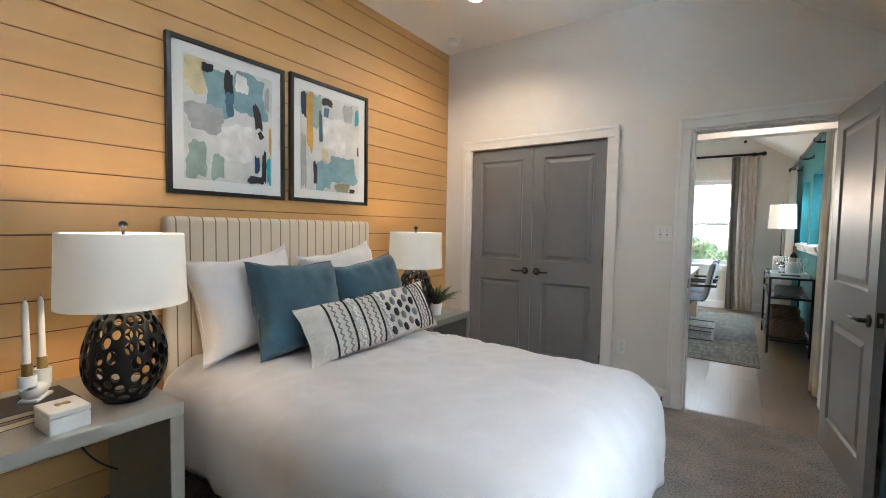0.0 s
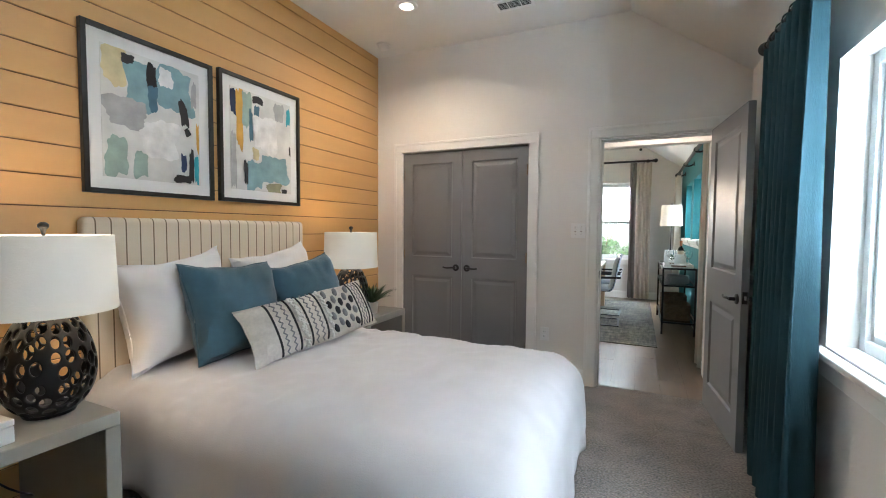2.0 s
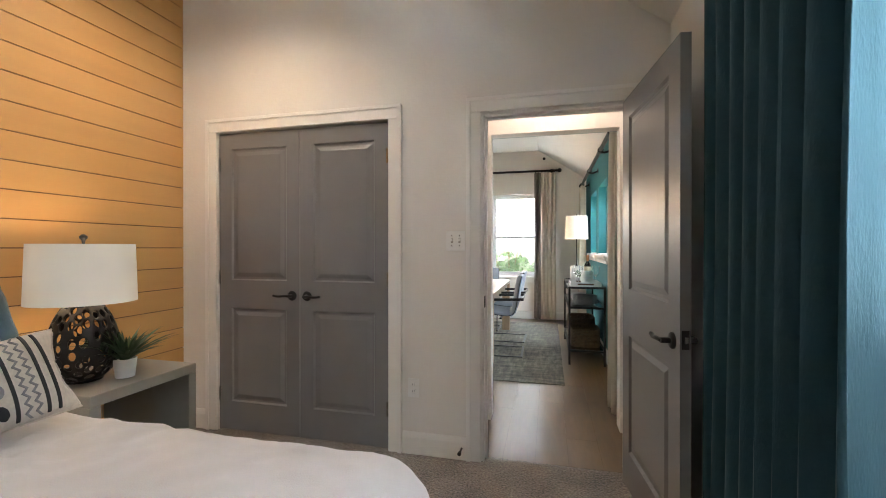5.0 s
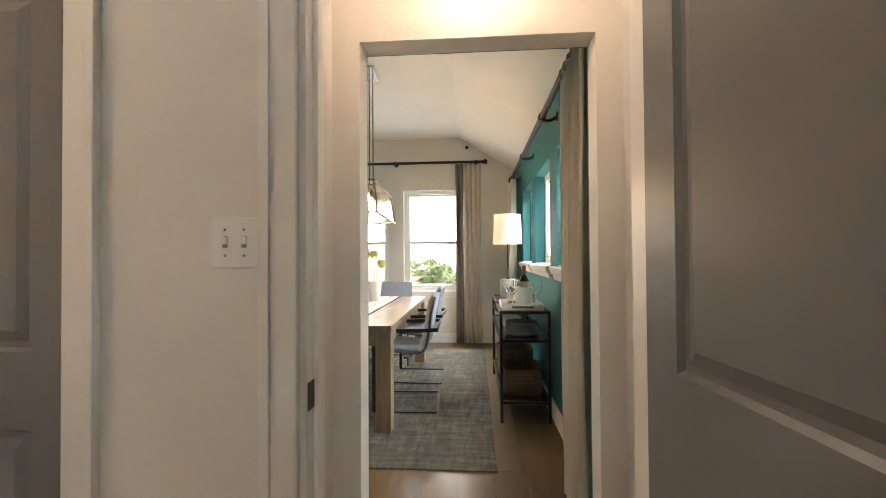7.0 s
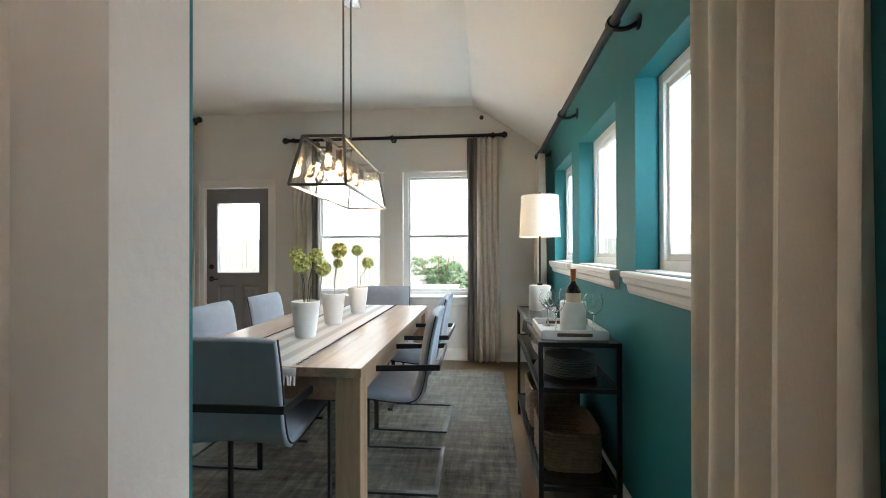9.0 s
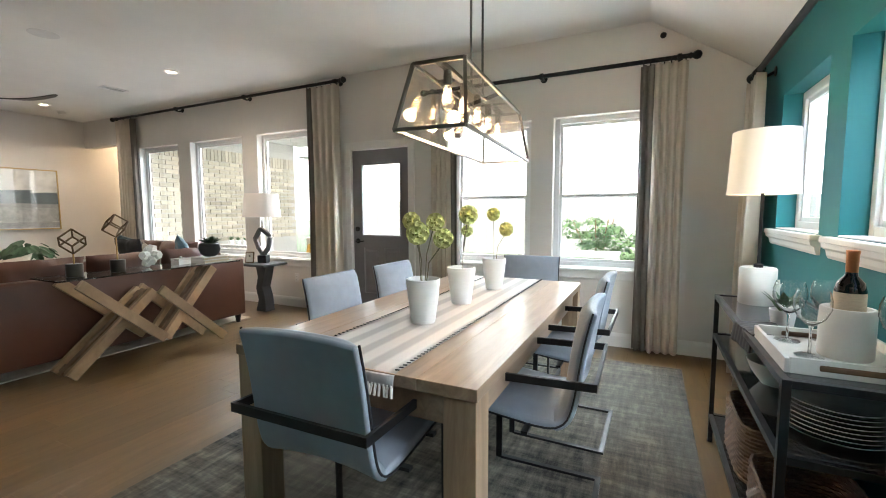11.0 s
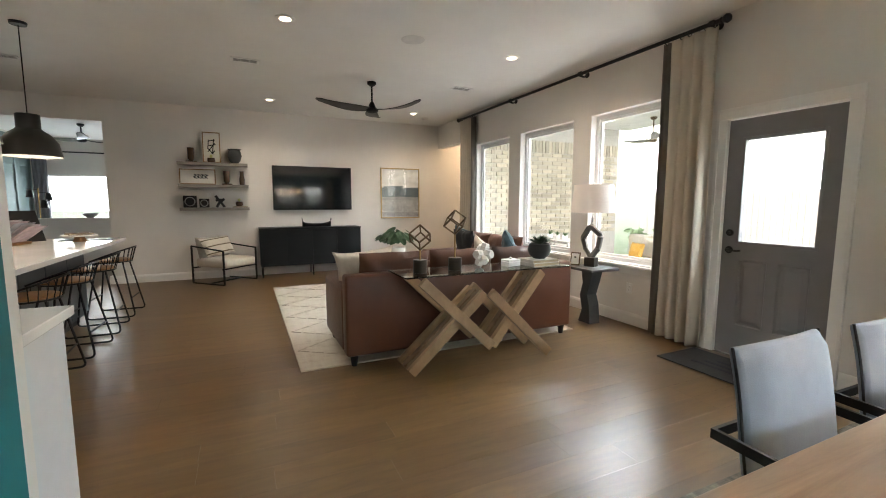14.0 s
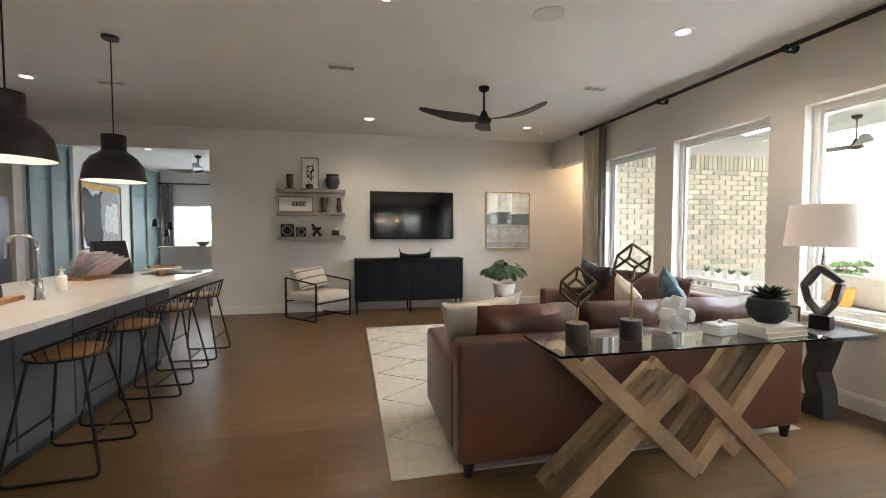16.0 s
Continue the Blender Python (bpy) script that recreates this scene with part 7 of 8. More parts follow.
pic = picture("framed_picture", pose(TV_X, 8.63, 1.525, 0, 0, 90), 0.84, 1.02, 0.018, 0.0, SEA, GOLDF, "hazy blue-grey seascape in a thin gold frame", depth=0.035)
g = part("glazing", boxes(((-0.40, -0.0305, -0.49), (0.40, -0.0285, 0.49))), GLASS, pic, "glossy picture glass")
g.visible_shadow = False


def shelf_board(y0, y1, z):
    s = thing("floating_shelf", (TV_X, (y0 + y1) / 2, z), 0, "grey wooden floating shelf", "shelf", "floating shelves")
    part("board", boxes(((0.0005, (y0 - y1) / 2, -0.05), (0.22, (y1 - y0) / 2, 0)), bevel=0.003), GREY_WOOD, s)


SX = TV_X + 0.11
for z in (2.005, 1.635, 1.245):
    shelf_board(4.70, 5.76, z)
BROWN_GLASS = mat("brown_glass_vase", (0.06, 0.032, 0.018), 0.2, vary=0.2, scale=12)


def turned(name, place, prof, material, label, category, group=""):
    o = thing(name, place, 0, label, category, group)
    bm = bmesh.new()
    lathe(bm, prof, 28)
    part("body", bm, material, o, smooth=True)
    return o


def hurricane(y, z, h, r):
    turned("candle_holder", (SX, y, z), [(0, 0), (r * 1.7, 0), (r * 1.75, 0.02), (r * 0.7, 0.03), (r * 0.7, 0.04), (r, 0.05), (r * 1.02, h), (r * 0.92, h), (r * 0.9, 0.06), (0, 0.06)], BROWN_GLASS, "brown glass hurricane candle holder", "candle holder", "brown glass holders")


hurricane(4.90, 2.005, 0.24, 0.05)
hurricane(5.42, 1.635, 0.24, 0.05)
turned("vase", (SX, 5.66, 1.635), [(0, 0), (0.04, 0), (0.045, 0.10), (0.032, 0.17), (0.036, 0.24), (0.03, 0.24), (0, 0.20)], BROWN_GLASS, "tall brown glass vase", "vase")
WHITEP = mat("white_art_paper", (0.70, 0.68, 0.63), 0.8, vary=0.03)
WOODF = mat("oak_frame", (0.24, 0.15, 0.07), 0.5, vary=0.1)


def leaning_art(y, z, w, h, strokes, label):
    a = picture("framed_picture", pose(TV_X + 0.075, y, z + h / 2, 0, 0, 90) @ pose(0, 0, 0, -6, 0, 0), w, h, 0.016, 0.0, [], WOODF, label, canvas=WHITEP, depth=0.02)
    for x0, z0, x1, z1 in strokes:
        bm = bmesh.new()
        bar(bm, (x0 * w, -0.0085, z0 * h), (x1 * w, -0.0085, z1 * h), 0.014, 0.004, up=(0, 1, 0))
        part("brush_stroke", bm, INK, a)


leaning_art(5.21, 2.006, 0.27, 0.52, [(-0.2, 0.2, 0.2, 0.25), (-0.15, 0.25, -0.2, -0.05), (0.15, 0.28, 0.05, -0.2), (-0.2, 0.05, 0.25, 0.1), (-0.2, -0.15, 0.2, 0.15), (0.0, -0.2, 0.2, -0.1), (-0.22, -0.02, 0.1, -0.22)], "black brush-stroke print in a wooden frame leaning on the wall")
leaning_art(4.98, 1.636, 0.54, 0.26, [(-0.1 + 0.1 * k, -0.1, -0.05 + 0.1 * k, 0.15) for k in range(4)] + [(-0.12 + 0.1 * k, 0.02, -0.02 + 0.1 * k, -0.12) for k in range(4)] + [(-0.1 + 0.1 * k, 0.16, 0.0 + 0.1 * k, 0.08) for k in range(4)], "black chain-pattern print in a wooden frame leaning on the wall")
turned("vase", (SX, 5.56, 2.005), [(0, 0), (0.05, 0), (0.09, 0.05), (0.115, 0.13), (0.10, 0.20), (0.085, 0.22), (0.11, 0.245), (0.10, 0.245), (0.07, 0.21), (0, 0.18)], mat("black_clay", (0.03, 0.032, 0.033), 0.6, vary=0.2, bump=0.3), "round black clay pot with rough rim", "vase")


def small_plant(y, z):
    p = thing("potted_plant", (SX + 0.02, y, z), 0, "small pale cactus in a brown bowl", "plant", "shelf cacti")
    bm = bmesh.new()
    lathe(bm, [(0, 0), (0.05, 0), (0.06, 0.04), (0.055, 0.08), (0.05, 0.075), (0, 0.07)], 24)
    part("pot", bm, BROWN_GLASS, p, smooth=True)
    part("foliage", leaf_spray(bmesh.new(), (0, 0, 0.07), 24, 0.07, 0.02, 0.5, 5), FLOWER, p)


small_plant(5.20, 2.005)
small_plant(5.60, 1.267)
book("book", pose(SX, 5.61, 1.246, 0, 0, 0), 0.15, 0.24, 0.02, COVER_DARK, "dark book lying on the shelf")


def stone_ring(y, s):
    o = thing("stone_block", (SX, y, 1.246), 0, "dark square block with a pale ring", "ornament", "ring blocks")
    part("block", boxes(((-0.03, -s / 2, 0), (0.03, s / 2, s)), bevel=0.004), BLACK, o)
    bm = bmesh.new()
    tube(bm, [(0.031, s * 0.36 * math.cos(2 * math.pi * k / 28), s / 2 + s * 0.36 * math.sin(2 * math.pi * k / 28)) for k in range(28)], 0.008, 6, closed=True)
    part("ring", bm, GREYWARE, o, smooth=True)


stone_ring(4.85, 0.20)
stone_ring(5.06, 0.15)
kn = thing("metal_figure", (SX, 5.30, 1.246), 0, "small black abstract metal figure", "ornament")
bm = bmesh.new()
for a, b in (((0, -0.04, 0), (0, 0.0, 0.08)), ((0, 0.05, 0), (0, 0.0, 0.08)), ((0, 0.0, 0.07), (0, -0.05, 0.15)), ((0, 0.0, 0.07), (0, 0.05, 0.11)), ((0, -0.05, 0.09), (0, 0.02, 0.10))):
    bar(bm, Vector(a) * 1.35, Vector(b) * 1.35, 0.042, 0.042, 0.004)
for v in bm.verts:
    v.co.z = max(v.co.z, 0.0)
part("body", bm, BLACK, kn)
wall_plate("wall_socket", pose(TV_X, 5.13, 1.46, 0, 0, 90), 0.072, 0.07, "socket", "small white wall socket above the shelf")

# black cabinet
cab = thing("sideboard", (TV_X + 0.02, 6.79, 0), 0, "long black four-door sideboard on thin metal legs", "sideboard")
CABBLK = mat("black_cabinet_lacquer", (0.005, 0.006, 0.007), 0.5, vary=0.1, spec=0.2)
part("body", boxes(((0, -0.89, 0.20), (0.40, 0.89, 0.86)), bevel=0.004), CABBLK, cab)
part("top", boxes(((-0.004, -0.90, 0.8605), (0.415, 0.90, 0.882)), bevel=0.003), CABBLK, cab)
for k in range(4):
    y0 = -0.885 + k * 0.4425
    bm = bmesh.new()
    front = [(0.4005, y0 + 0.003)] + [(0.410 + 0.016 * math.sin(math.pi * q / 12), y0 + 0.003 + 0.4365 * q / 12) for q in range(13)] + [(0.4005, y0 + 0.4395)]
    prism(bm, front, 0.205, 0.855, axis=2)
    part("door", bm, CABBLK, cab, "gently bowed black door", smooth=True)
for y in (-0.86, 0.0, 0.86):
    for x in (0.03, 0.37):
        part("leg", boxes(((x - 0.012, y - 0.012, 0), (x + 0.012, y + 0.012, 0.20))), BLACK, cab)
bw = thing("bowl", (TV_X + 0.22, 6.90, 0.882), 0, "black boat-shaped bowl with upright handles", "bowl")
bm = bmesh.new()
prev = None
for i in range(17):
    u = -1 + 2 * i / 16
    w = 0.08 * (1 - 0.6 * u * u)
    z = 0.055 + 0.05 * abs(u) ** 3
    cur = [bm.verts.new((w * math.cos(a), 0.26 * u, 0.004 + z * (1 - math.sin(a)))) for a in [math.pi * q / 10 for q in range(11)]]
    if prev:
        for q in range(10):
            bm.faces.new((prev[q], prev[q + 1], cur[q + 1], cur[q]))
    prev = cur
o = part("hull", bm, BLACK, bw, smooth=True)
s = o.modifiers.new("thickness", "SOLIDIFY")
s.thickness = 0.005
for e in (-1, 1):
    bm = bmesh.new()
    tube(bm, arc_points([(-0.03, e * 0.255, 0.10), (-0.03, e * 0.265, 0.16), (0.03, e * 0.265, 0.16), (0.03, e * 0.255, 0.10)], 0.02), 0.005, 6)
    part("handle", bm, BLACK, bw)

# armchair
ac = thing("armchair", (-8.86, 5.34, 0), -45, "black metal frame armchair with beige seat cushions", "armchair")
for sx in (-1, 1):
    bm = bmesh.new()
    x = sx * 0.34
    P = [(x, -0.34, 0.01), (x, 0.34, 0.01), (x, 0.34, 0.56), (x, -0.34, 0.62)]
    for a, b in zip(P, P[1:] + P[:1]):
        bar(bm, a, b, 0.022, 0.022)
    part("side_frame", bm, BLACK, ac)
part("crossbar", boxes(((-0.34, 0.30, 0.25), (0.34, 0.322, 0.272))), BLACK, ac)
part("crossbar", boxes(((-0.34, -0.33, 0.25), (0.34, -0.308, 0.272))), BLACK, ac)
part("crossbar", boxes(((-0.34, -0.011, 0.0), (0.34, 0.011, 0.022))), BLACK, ac)
bm = bmesh.new()
box(bm, (-0.32, -0.30, 0.272), (0.32, 0.36, 0.42), 0.05, seg=4)
part("seat_cushion", bm, CREAM, ac, smooth=True)
bm = cushion_bm(0.62, 0.40, 0.18, seed=9)
bmesh.ops.transform(bm, matrix=pose(0, -0.25, 0.56, 14), verts=bm.verts)
part("back_cushion", bm, mat("pale_grey_back_cloth", (0.40, 0.36, 0.31), 0.8, vary=0.08), ac, smooth=True)
cushion("throw_cushion", pose(-8.93, 5.24, 0.60, 0, 0, -45) @ pose(0, 0, 0, 26, 4, 0), 0.56, 0.32, 0.14, stripe_mat("striped_throw_cloth", (0.58, 0.52, 0.43), (0.16, 0.12, 0.08), 0.12, 0.02, "Z"), "cream cushion with brown stripes on the armchair", 3.3)

# leafy plant in white planter
pl = thing("potted_plant", (-8.45, 8.25, 0), 0, "leafy plant in a white pot on a metal stand", "plant")
bm = bmesh.new()
lathe(bm, [(0, 0.26), (0.10, 0.26), (0.16, 0.34), (0.175, 0.50), (0.165, 0.50), (0.15, 0.46), (0, 0.46)], 36)
part("pot", bm, WHITE, pl, smooth=True)
for a in range(4):
    bm = bmesh.new()
    ca, sa = math.cos(radians(45 + 90 * a)), math.sin(radians(45 + 90 * a))
    tube(bm, [(0.17 * ca, 0.17 * sa, 0), (0.15 * ca, 0.15 * sa, 0.40)], 0.008, 8)
    part("stand_leg", bm, BLACK, pl)
bm = bmesh.new()
tube(bm, [(0.15 * math.cos(2 * math.pi * k / 24), 0.15 * math.sin(2 * math.pi * k / 24), 0.30) for k in range(24)], 0.007, 6, closed=True)
part("stand_ring", bm, BLACK, pl)


def round_leaves(bm, centre, count, spread, size, seed):
    r = random.Random(seed)
    for k in range(count):
        a, q = r.uniform(0, 2 * math.pi), r.uniform(0.2, 1.0) ** 0.6
        c = Vector(centre) + Vector((math.cos(a) * spread * q, math.sin(a) * spread * q, r.uniform(-0.25, 0.75) * spread * (1.2 - q)))
        nrm = Vector((math.cos(a) * 0.6, math.sin(a) * 0.6, r.uniform(0.4, 1.0))).normalized()
        m = nrm.to_track_quat("Z", "Y").to_matrix().to_4x4()
        m.translation = c
        s = size * r.uniform(0.6, 1.15)
        ctr = bm.verts.new(m @ Vector((0, 0, -0.1 * s)))
        ring = [bm.verts.new(m @ Vector((s * 0.55 * math.cos(t), s * 0.7 * math.sin(t) * (1 + 0.15 * math.cos(t)), 0.06 * s * math.cos(2 * t)))) for t in [2 * math.pi * i / 9 for i in range(9)]]
        for i in range(9):
            bm.faces.new((ctr, ring[i], ring[(i + 1) % 9]))
    return bm


part("foliage", round_leaves(bmesh.new(), (0, 0, 0.64), 150, 0.36, 0.10, 8), LEAF_DARK, pl, "glossy round green leaves")

# ---- kitchen ----
isl = thing("kitchen_island", (0, 0, 0), 0, "dark grey panelled kitchen island with white quartz top", "kitchen island")
IX0, IX1 = -6.78, -3.70
part("body", boxes(((IX0, 3.22, 0.09), (IX1, 4.02, 0.885))), ISLAND_GREY, isl)
part("toe_kick", boxes(((IX0 + 0.05, 3.28, 0), (IX1 - 0.05, 3.96, 0.09))), BLACK, isl)
for k in range(6):
    x0 = IX0 + 0.01 + k * (IX1 - IX0) / 6
    part("panel", boxes(((x0, 4.0205, 0.12), (x0 + (IX1 - IX0) / 6 - 0.012, 4.034, 0.875)), bevel=0.004), ISLAND_GREY, isl)
part("end_panel", boxes(((IX0 - 0.014, 3.24, 0.12), (IX0 - 0.0005, 4.0, 0.875)), bevel=0.004), ISLAND_GREY, isl)
wt = thing("island_worktop", (0, 0, 0), 0, "polished white quartz worktop with overhang", "worktop")
part("slab", boxes(((-6.93, 3.15, 0.8855), (-3.62, 4.40, 0.925)), bevel=0.004), QUARTZ, wt)
CAB_WHITE = mat("pale_grey_cabinet_paint", (0.62, 0.63, 0.64), 0.45, vary=0.03)
kc = thing("kitchen_cabinet", (0, 0, 0), 0, "pale grey base cabinet with a plain end panel", "cabinet")
part("body", boxes(((-2.93, 3.2, 0.10), (SHIP_X - 0.245, 5.00, 0.885)), bevel=0.002), CAB_WHITE, kc)
part("toe_kick", boxes(((-2.87, 3.2, 0), (SHIP_X - 0.245, 4.95, 0.10))), CAB_WHITE, kc)
part("end_panel", boxes(((-2.935, 5.0005, 0.0), (SHIP_X - 0.245, 5.018, 0.885)), bevel=0.002), CAB_WHITE, kc)
for k in range(3):
    part("door", boxes(((-2.95, 3.22 + 0.59 * k, 0.12), (-2.9305, 3.79 + 0.59 * k, 0.87)), bevel=0.003), CAB_WHITE, kc)
kw = thing("cabinet_worktop", (0, 0, 0), 0, "white quartz worktop on the base cabinet", "worktop")
part("slab", boxes(((-2.97, 3.18, 0.8855), (SHIP_X - 0.245, 5.045, 0.925)), bevel=0.004), QUARTZ, kw)
turned("bowl", (-2.70, 4.86, 0.925), [(0, 0), (0.06, 0), (0.10, 0.05), (0.115, 0.09), (0.105, 0.09), (0.09, 0.05), (0, 0.02)], BLACK_GLOSS, "round black bowl on the worktop", "bowl")
SEAT_WOOD = wood_mat("stool_seat_wood", (0.42, 0.22, 0.09), (0.28, 0.13, 0.05), rough=0.45)


def bar_stool(m):
    s = thing("bar_stool", (0, 0, 0), 0, "black wire counter stool with round wooden seat", "bar stool", "stools at the island")
    bm = bmesh.new()
    lathe(bm, [(0, 0.645), (0.17, 0.645), (0.185, 0.652), (0.185, 0.662), (0.17, 0.668), (0, 0.662)], 36)
    part("seat", bm, SEAT_WOOD, s, "round orange-brown wooden seat", smooth=True)

    def rim(z, r, a0, a1, n=28, lift=0.0):
        return [(r * math.cos(radians(a0 + (a1 - a0) * k / n)), r * math.sin(radians(a0 + (a1 - a0) * k / n)), z + lift * math.sin(math.pi * k / n)) for k in range(n + 1)]
    bm = bmesh.new()
    tube(bm, rim(0.70, 0.235, -20, 200, lift=0.11), 0.008, 8)
    part("top_rail", bm, BLACK, s, smooth=True)
    bm = bmesh.new()
    tube(bm, [(0.19 * math.cos(2 * math.pi * k / 32), 0.19 * math.sin(2 * math.pi * k / 32), 0.642) for k in range(32)], 0.007, 8, closed=True)
    part("seat_ring", bm, BLACK, s, smooth=True)
    for k in range(15):
        t = (k + 0.5) / 15
        a = radians(-20 + 220 * t)
        bm = bmesh.new()
        tube(bm, [(0.19 * math.cos(a), 0.19 * math.sin(a), 0.642), (0.235 * math.cos(a), 0.235 * math.sin(a), 0.70 + 0.11 * math.sin(math.pi * t))], 0.0035, 6)
        part("spindle", bm, BLACK, s)
    for sx in (-1, 1):
        bm = bmesh.new()
        tube(bm, arc_points([(sx * 0.13, -0.12, 0.642), (sx * 0.23, -0.22, 0.011), (sx * 0.23, 0.24, 0.011), (sx * 0.13, 0.13, 0.642)], 0.05, 5), 0.009, 8)
        part("sled_leg", bm, BLACK, s, smooth=True)
    bm = bmesh.new()
    tube(bm, [(-0.195, -0.185, 0.22), (0.195, -0.185, 0.22)], 0.008, 8)
    part("foot_rest", bm, BLACK, s, smooth=True)
    bm = bmesh.new()
    tube(bm, [(-0.195, 0.20, 0.22), (0.195, 0.20, 0.22)], 0.008, 8)
    part("rear_stretcher", bm, BLACK, s, smooth=True)
    s.matrix_world = m
    return s


st = bar_stool(pose(-4.81, 4.24, 0, 0, 0, 3))
for x, y, r in ((-5.52, 4.24, -3), (-6.25, 4.24, 2), (-6.98, 4.24, -2)):
    copy_thing(st, pose(x, y, 0, 0, 0, r))


def dome_pendant(x, y, z):
    p = thing("pendant_lamp", (x, y, 0), 0, "black metal dome pendant lamp over the island", "pendant lamp", "island pendants")
    bm = bmesh.new()
    lathe(bm, [(0, LIV_CEIL - 0.025), (0.06, LIV_CEIL - 0.025), (0.065, LIV_CEIL - 0.0005), (0, LIV_CEIL - 0.0005)], 28)
    part("canopy", bm, BLACK, p, smooth=True)
    bm = bmesh.new()
    tube(bm, [(0, 0, z + 0.38), (0, 0, LIV_CEIL - 0.02)], 0.005, 8)
    part("cord", bm, BLACK, p)
    bm = bmesh.new()
    prof = [(0, z + 0.385), (0.085, z + 0.385), (0.088, z + 0.38), (0.088, z + 0.26), (0.10, z + 0.245), (0.16, z + 0.20), (0.205, z + 0.13), (0.225, z + 0.03), (0.23, z)]
    lathe(bm, prof + [(0.224, z)] + [(max(r - 0.006, 0), q - 0.006) for r, q in reversed(prof[5:8])] + [(0.09, z + 0.235), (0, z + 0.235)], 44)
    part("shade", bm, mat("black_pendant_enamel", (0.018, 0.017, 0.016), 0.38, metal=0.2, vary=0.1), p, smooth=True)
    bm = bmesh.new()
    lathe(bm, [(0.221, z + 0.001), (0.217, z + 0.028), (0.196, z + 0.122), (0.151, z + 0.188), (0.10, z + 0.225), (0, z + 0.228)], 44)
    part("lining", bm, WHITE, p, "white enamelled inside", smooth=True)
    bm = bmesh.new()
    lathe(bm, [(0, z + 0.205), (0.10, z + 0.205), (0.10, z + 0.20), (0, z + 0.195)], 28)
    part("diffuser", bm, glow_mat("pendant_glow", (1.0, 0.85, 0.66), 8), p, "glowing white diffuser")
    spot_lamp("pendant_glow_lamp", (x, y, z + 0.15), 14, angle=120)


dome_pendant(-6.10, 3.90, 1.755)
dome_pendant(-4.95, 3.90, 1.755)
dome_pendant(-3.80, 3.90, 1.755)


fa = thing("kitchen_tap", (-5.01, 3.99, 0.925), 0, "chrome gooseneck kitchen tap", "tap")
bm = bmesh.new()
lathe(bm, [(0, 0), (0.028, 0), (0.028, 0.012), (0.022, 0.02), (0.02, 0.12), (0, 0.12)], 20)
part("body", bm, CHROME, fa, smooth=True)
bm = bmesh.new()
tube(bm, arc_points([(0, 0, 0.1), (0, 0, 0.38), (-0.02, -0.16, 0.40), (-0.02, -0.17, 0.25)], 0.08, 8), 0.012, 10)
part("spout", bm, CHROME, fa, smooth=True)
bm = bmesh.new()
tube(bm, [(0.02, 0, 0.08), (0.09, 0.0, 0.13)], 0.007, 8)
part("lever", bm, CHROME, fa)
turned("soap_bottle", (-5.43, 3.87, 0.925), [(0, 0), (0.028, 0), (0.03, 0.005), (0.03, 0.10), (0.012, 0.12), (0.01, 0.14), (0.022, 0.142), (0.022, 0.15), (0.005, 0.152), (0.004, 0.17), (0, 0.172)], WHITE, "white pump soap bottle", "soap bottle")
cb = thing("cutting_board", (-4.82, 3.77, 0.925), 8, "oak tray on the island", "tray")
part("board", boxes(((-0.22, -0.15, 0), (0.22, 0.15, 0.03)), bevel=0.006), SEAT_WOOD, cb)
ket = turned("kettle", (-4.90, 3.78, 0.955), [(0, 0), (0.08, 0), (0.085, 0.01), (0.08, 0.07), (0.05, 0.11), (0.015, 0.12), (0.02, 0.135), (0, 0.14)], BLACK_GLOSS, "small black kettle on the oak tray", "kettle")
bm = bmesh.new()
tube(bm, arc_points([(0, -0.07, 0.08), (0, -0.085, 0.20), (0, 0.085, 0.20), (0, 0.07, 0.08)], 0.06, 6), 0.006, 8)
part("handle", bm, CHROME, ket, "bright bail handle", smooth=True)
br = thing("brochure_stand", (-6.22, 3.62, 0.925), -10, "wooden stand holding fanned brochures", "brochure stand")
part("base", boxes(((-0.17, -0.10, 0), (0.17, 0.10, 0.025)), bevel=0.004), SEAT_WOOD, br)
LEAFLETS = [mat("printed_leaflet", c, 0.45, vary=0.3, scale=14) for c in ((0.55, 0.53, 0.55), (0.46, 0.37, 0.39), (0.38, 0.40, 0.46))]
for k in range(5):
    bm = bmesh.new()
    box(bm, (-0.15, 0, 0), (0.15, 0.002, 0.25), 0, pose(0.0, -0.08 + 0.035 * k, 0.025, -32 - 5 * k, 0, 0))
    part("leaflet", bm, LEAFLETS[k % 3], br)
ss = thing("sign_board", (-6.68, 3.56, 0.925), -40, "black tilted table sign", "sign")
bm = bmesh.new()
prism(bm, [(-0.11, 0), (0.13, 0), (0.0, 0.32), (-0.015, 0.32)], -0.14, 0.14, axis=0)
part("board", bm, BLACK, ss)
ck = thing("cake_stand", (-6.46, 4.10, 0.925), 0, "marble cake stand on a wooden foot with books", "cake stand")
bm = bmesh.new()
lathe(bm, [(0, 0), (0.06, 0), (0.045, 0.04), (0.05, 0.055), (0, 0.055)], 28)
part("foot", bm, SEAT_WOOD, ck, smooth=True)
bm = bmesh.new()
lathe(bm, [(0, 0.055), (0.15, 0.055), (0.153, 0.06), (0.153, 0.066), (0.15, 0.07), (0, 0.07)], 36)
part("plate", bm, MARBLE, ck, smooth=True)
book("book", pose(-6.46, 4.10, 0.996, 0, 0, 30), 0.15, 0.21, 0.018, COVER_BROWN, "small brown book on the cake stand")
pmat = thing("placemat", (-6.73, 4.12, 0.926), 0, "dark round-edged placemat on the island", "placemat")
part("mat", boxes(((-0.11, -0.24, 0), (0.18, 0.24, 0.006)), bevel=0.002), BLACK, pmat)
fr = thing("fridge", (-8.72, 0.80, 0), 0, "dark stainless steel refrigerator", "fridge")
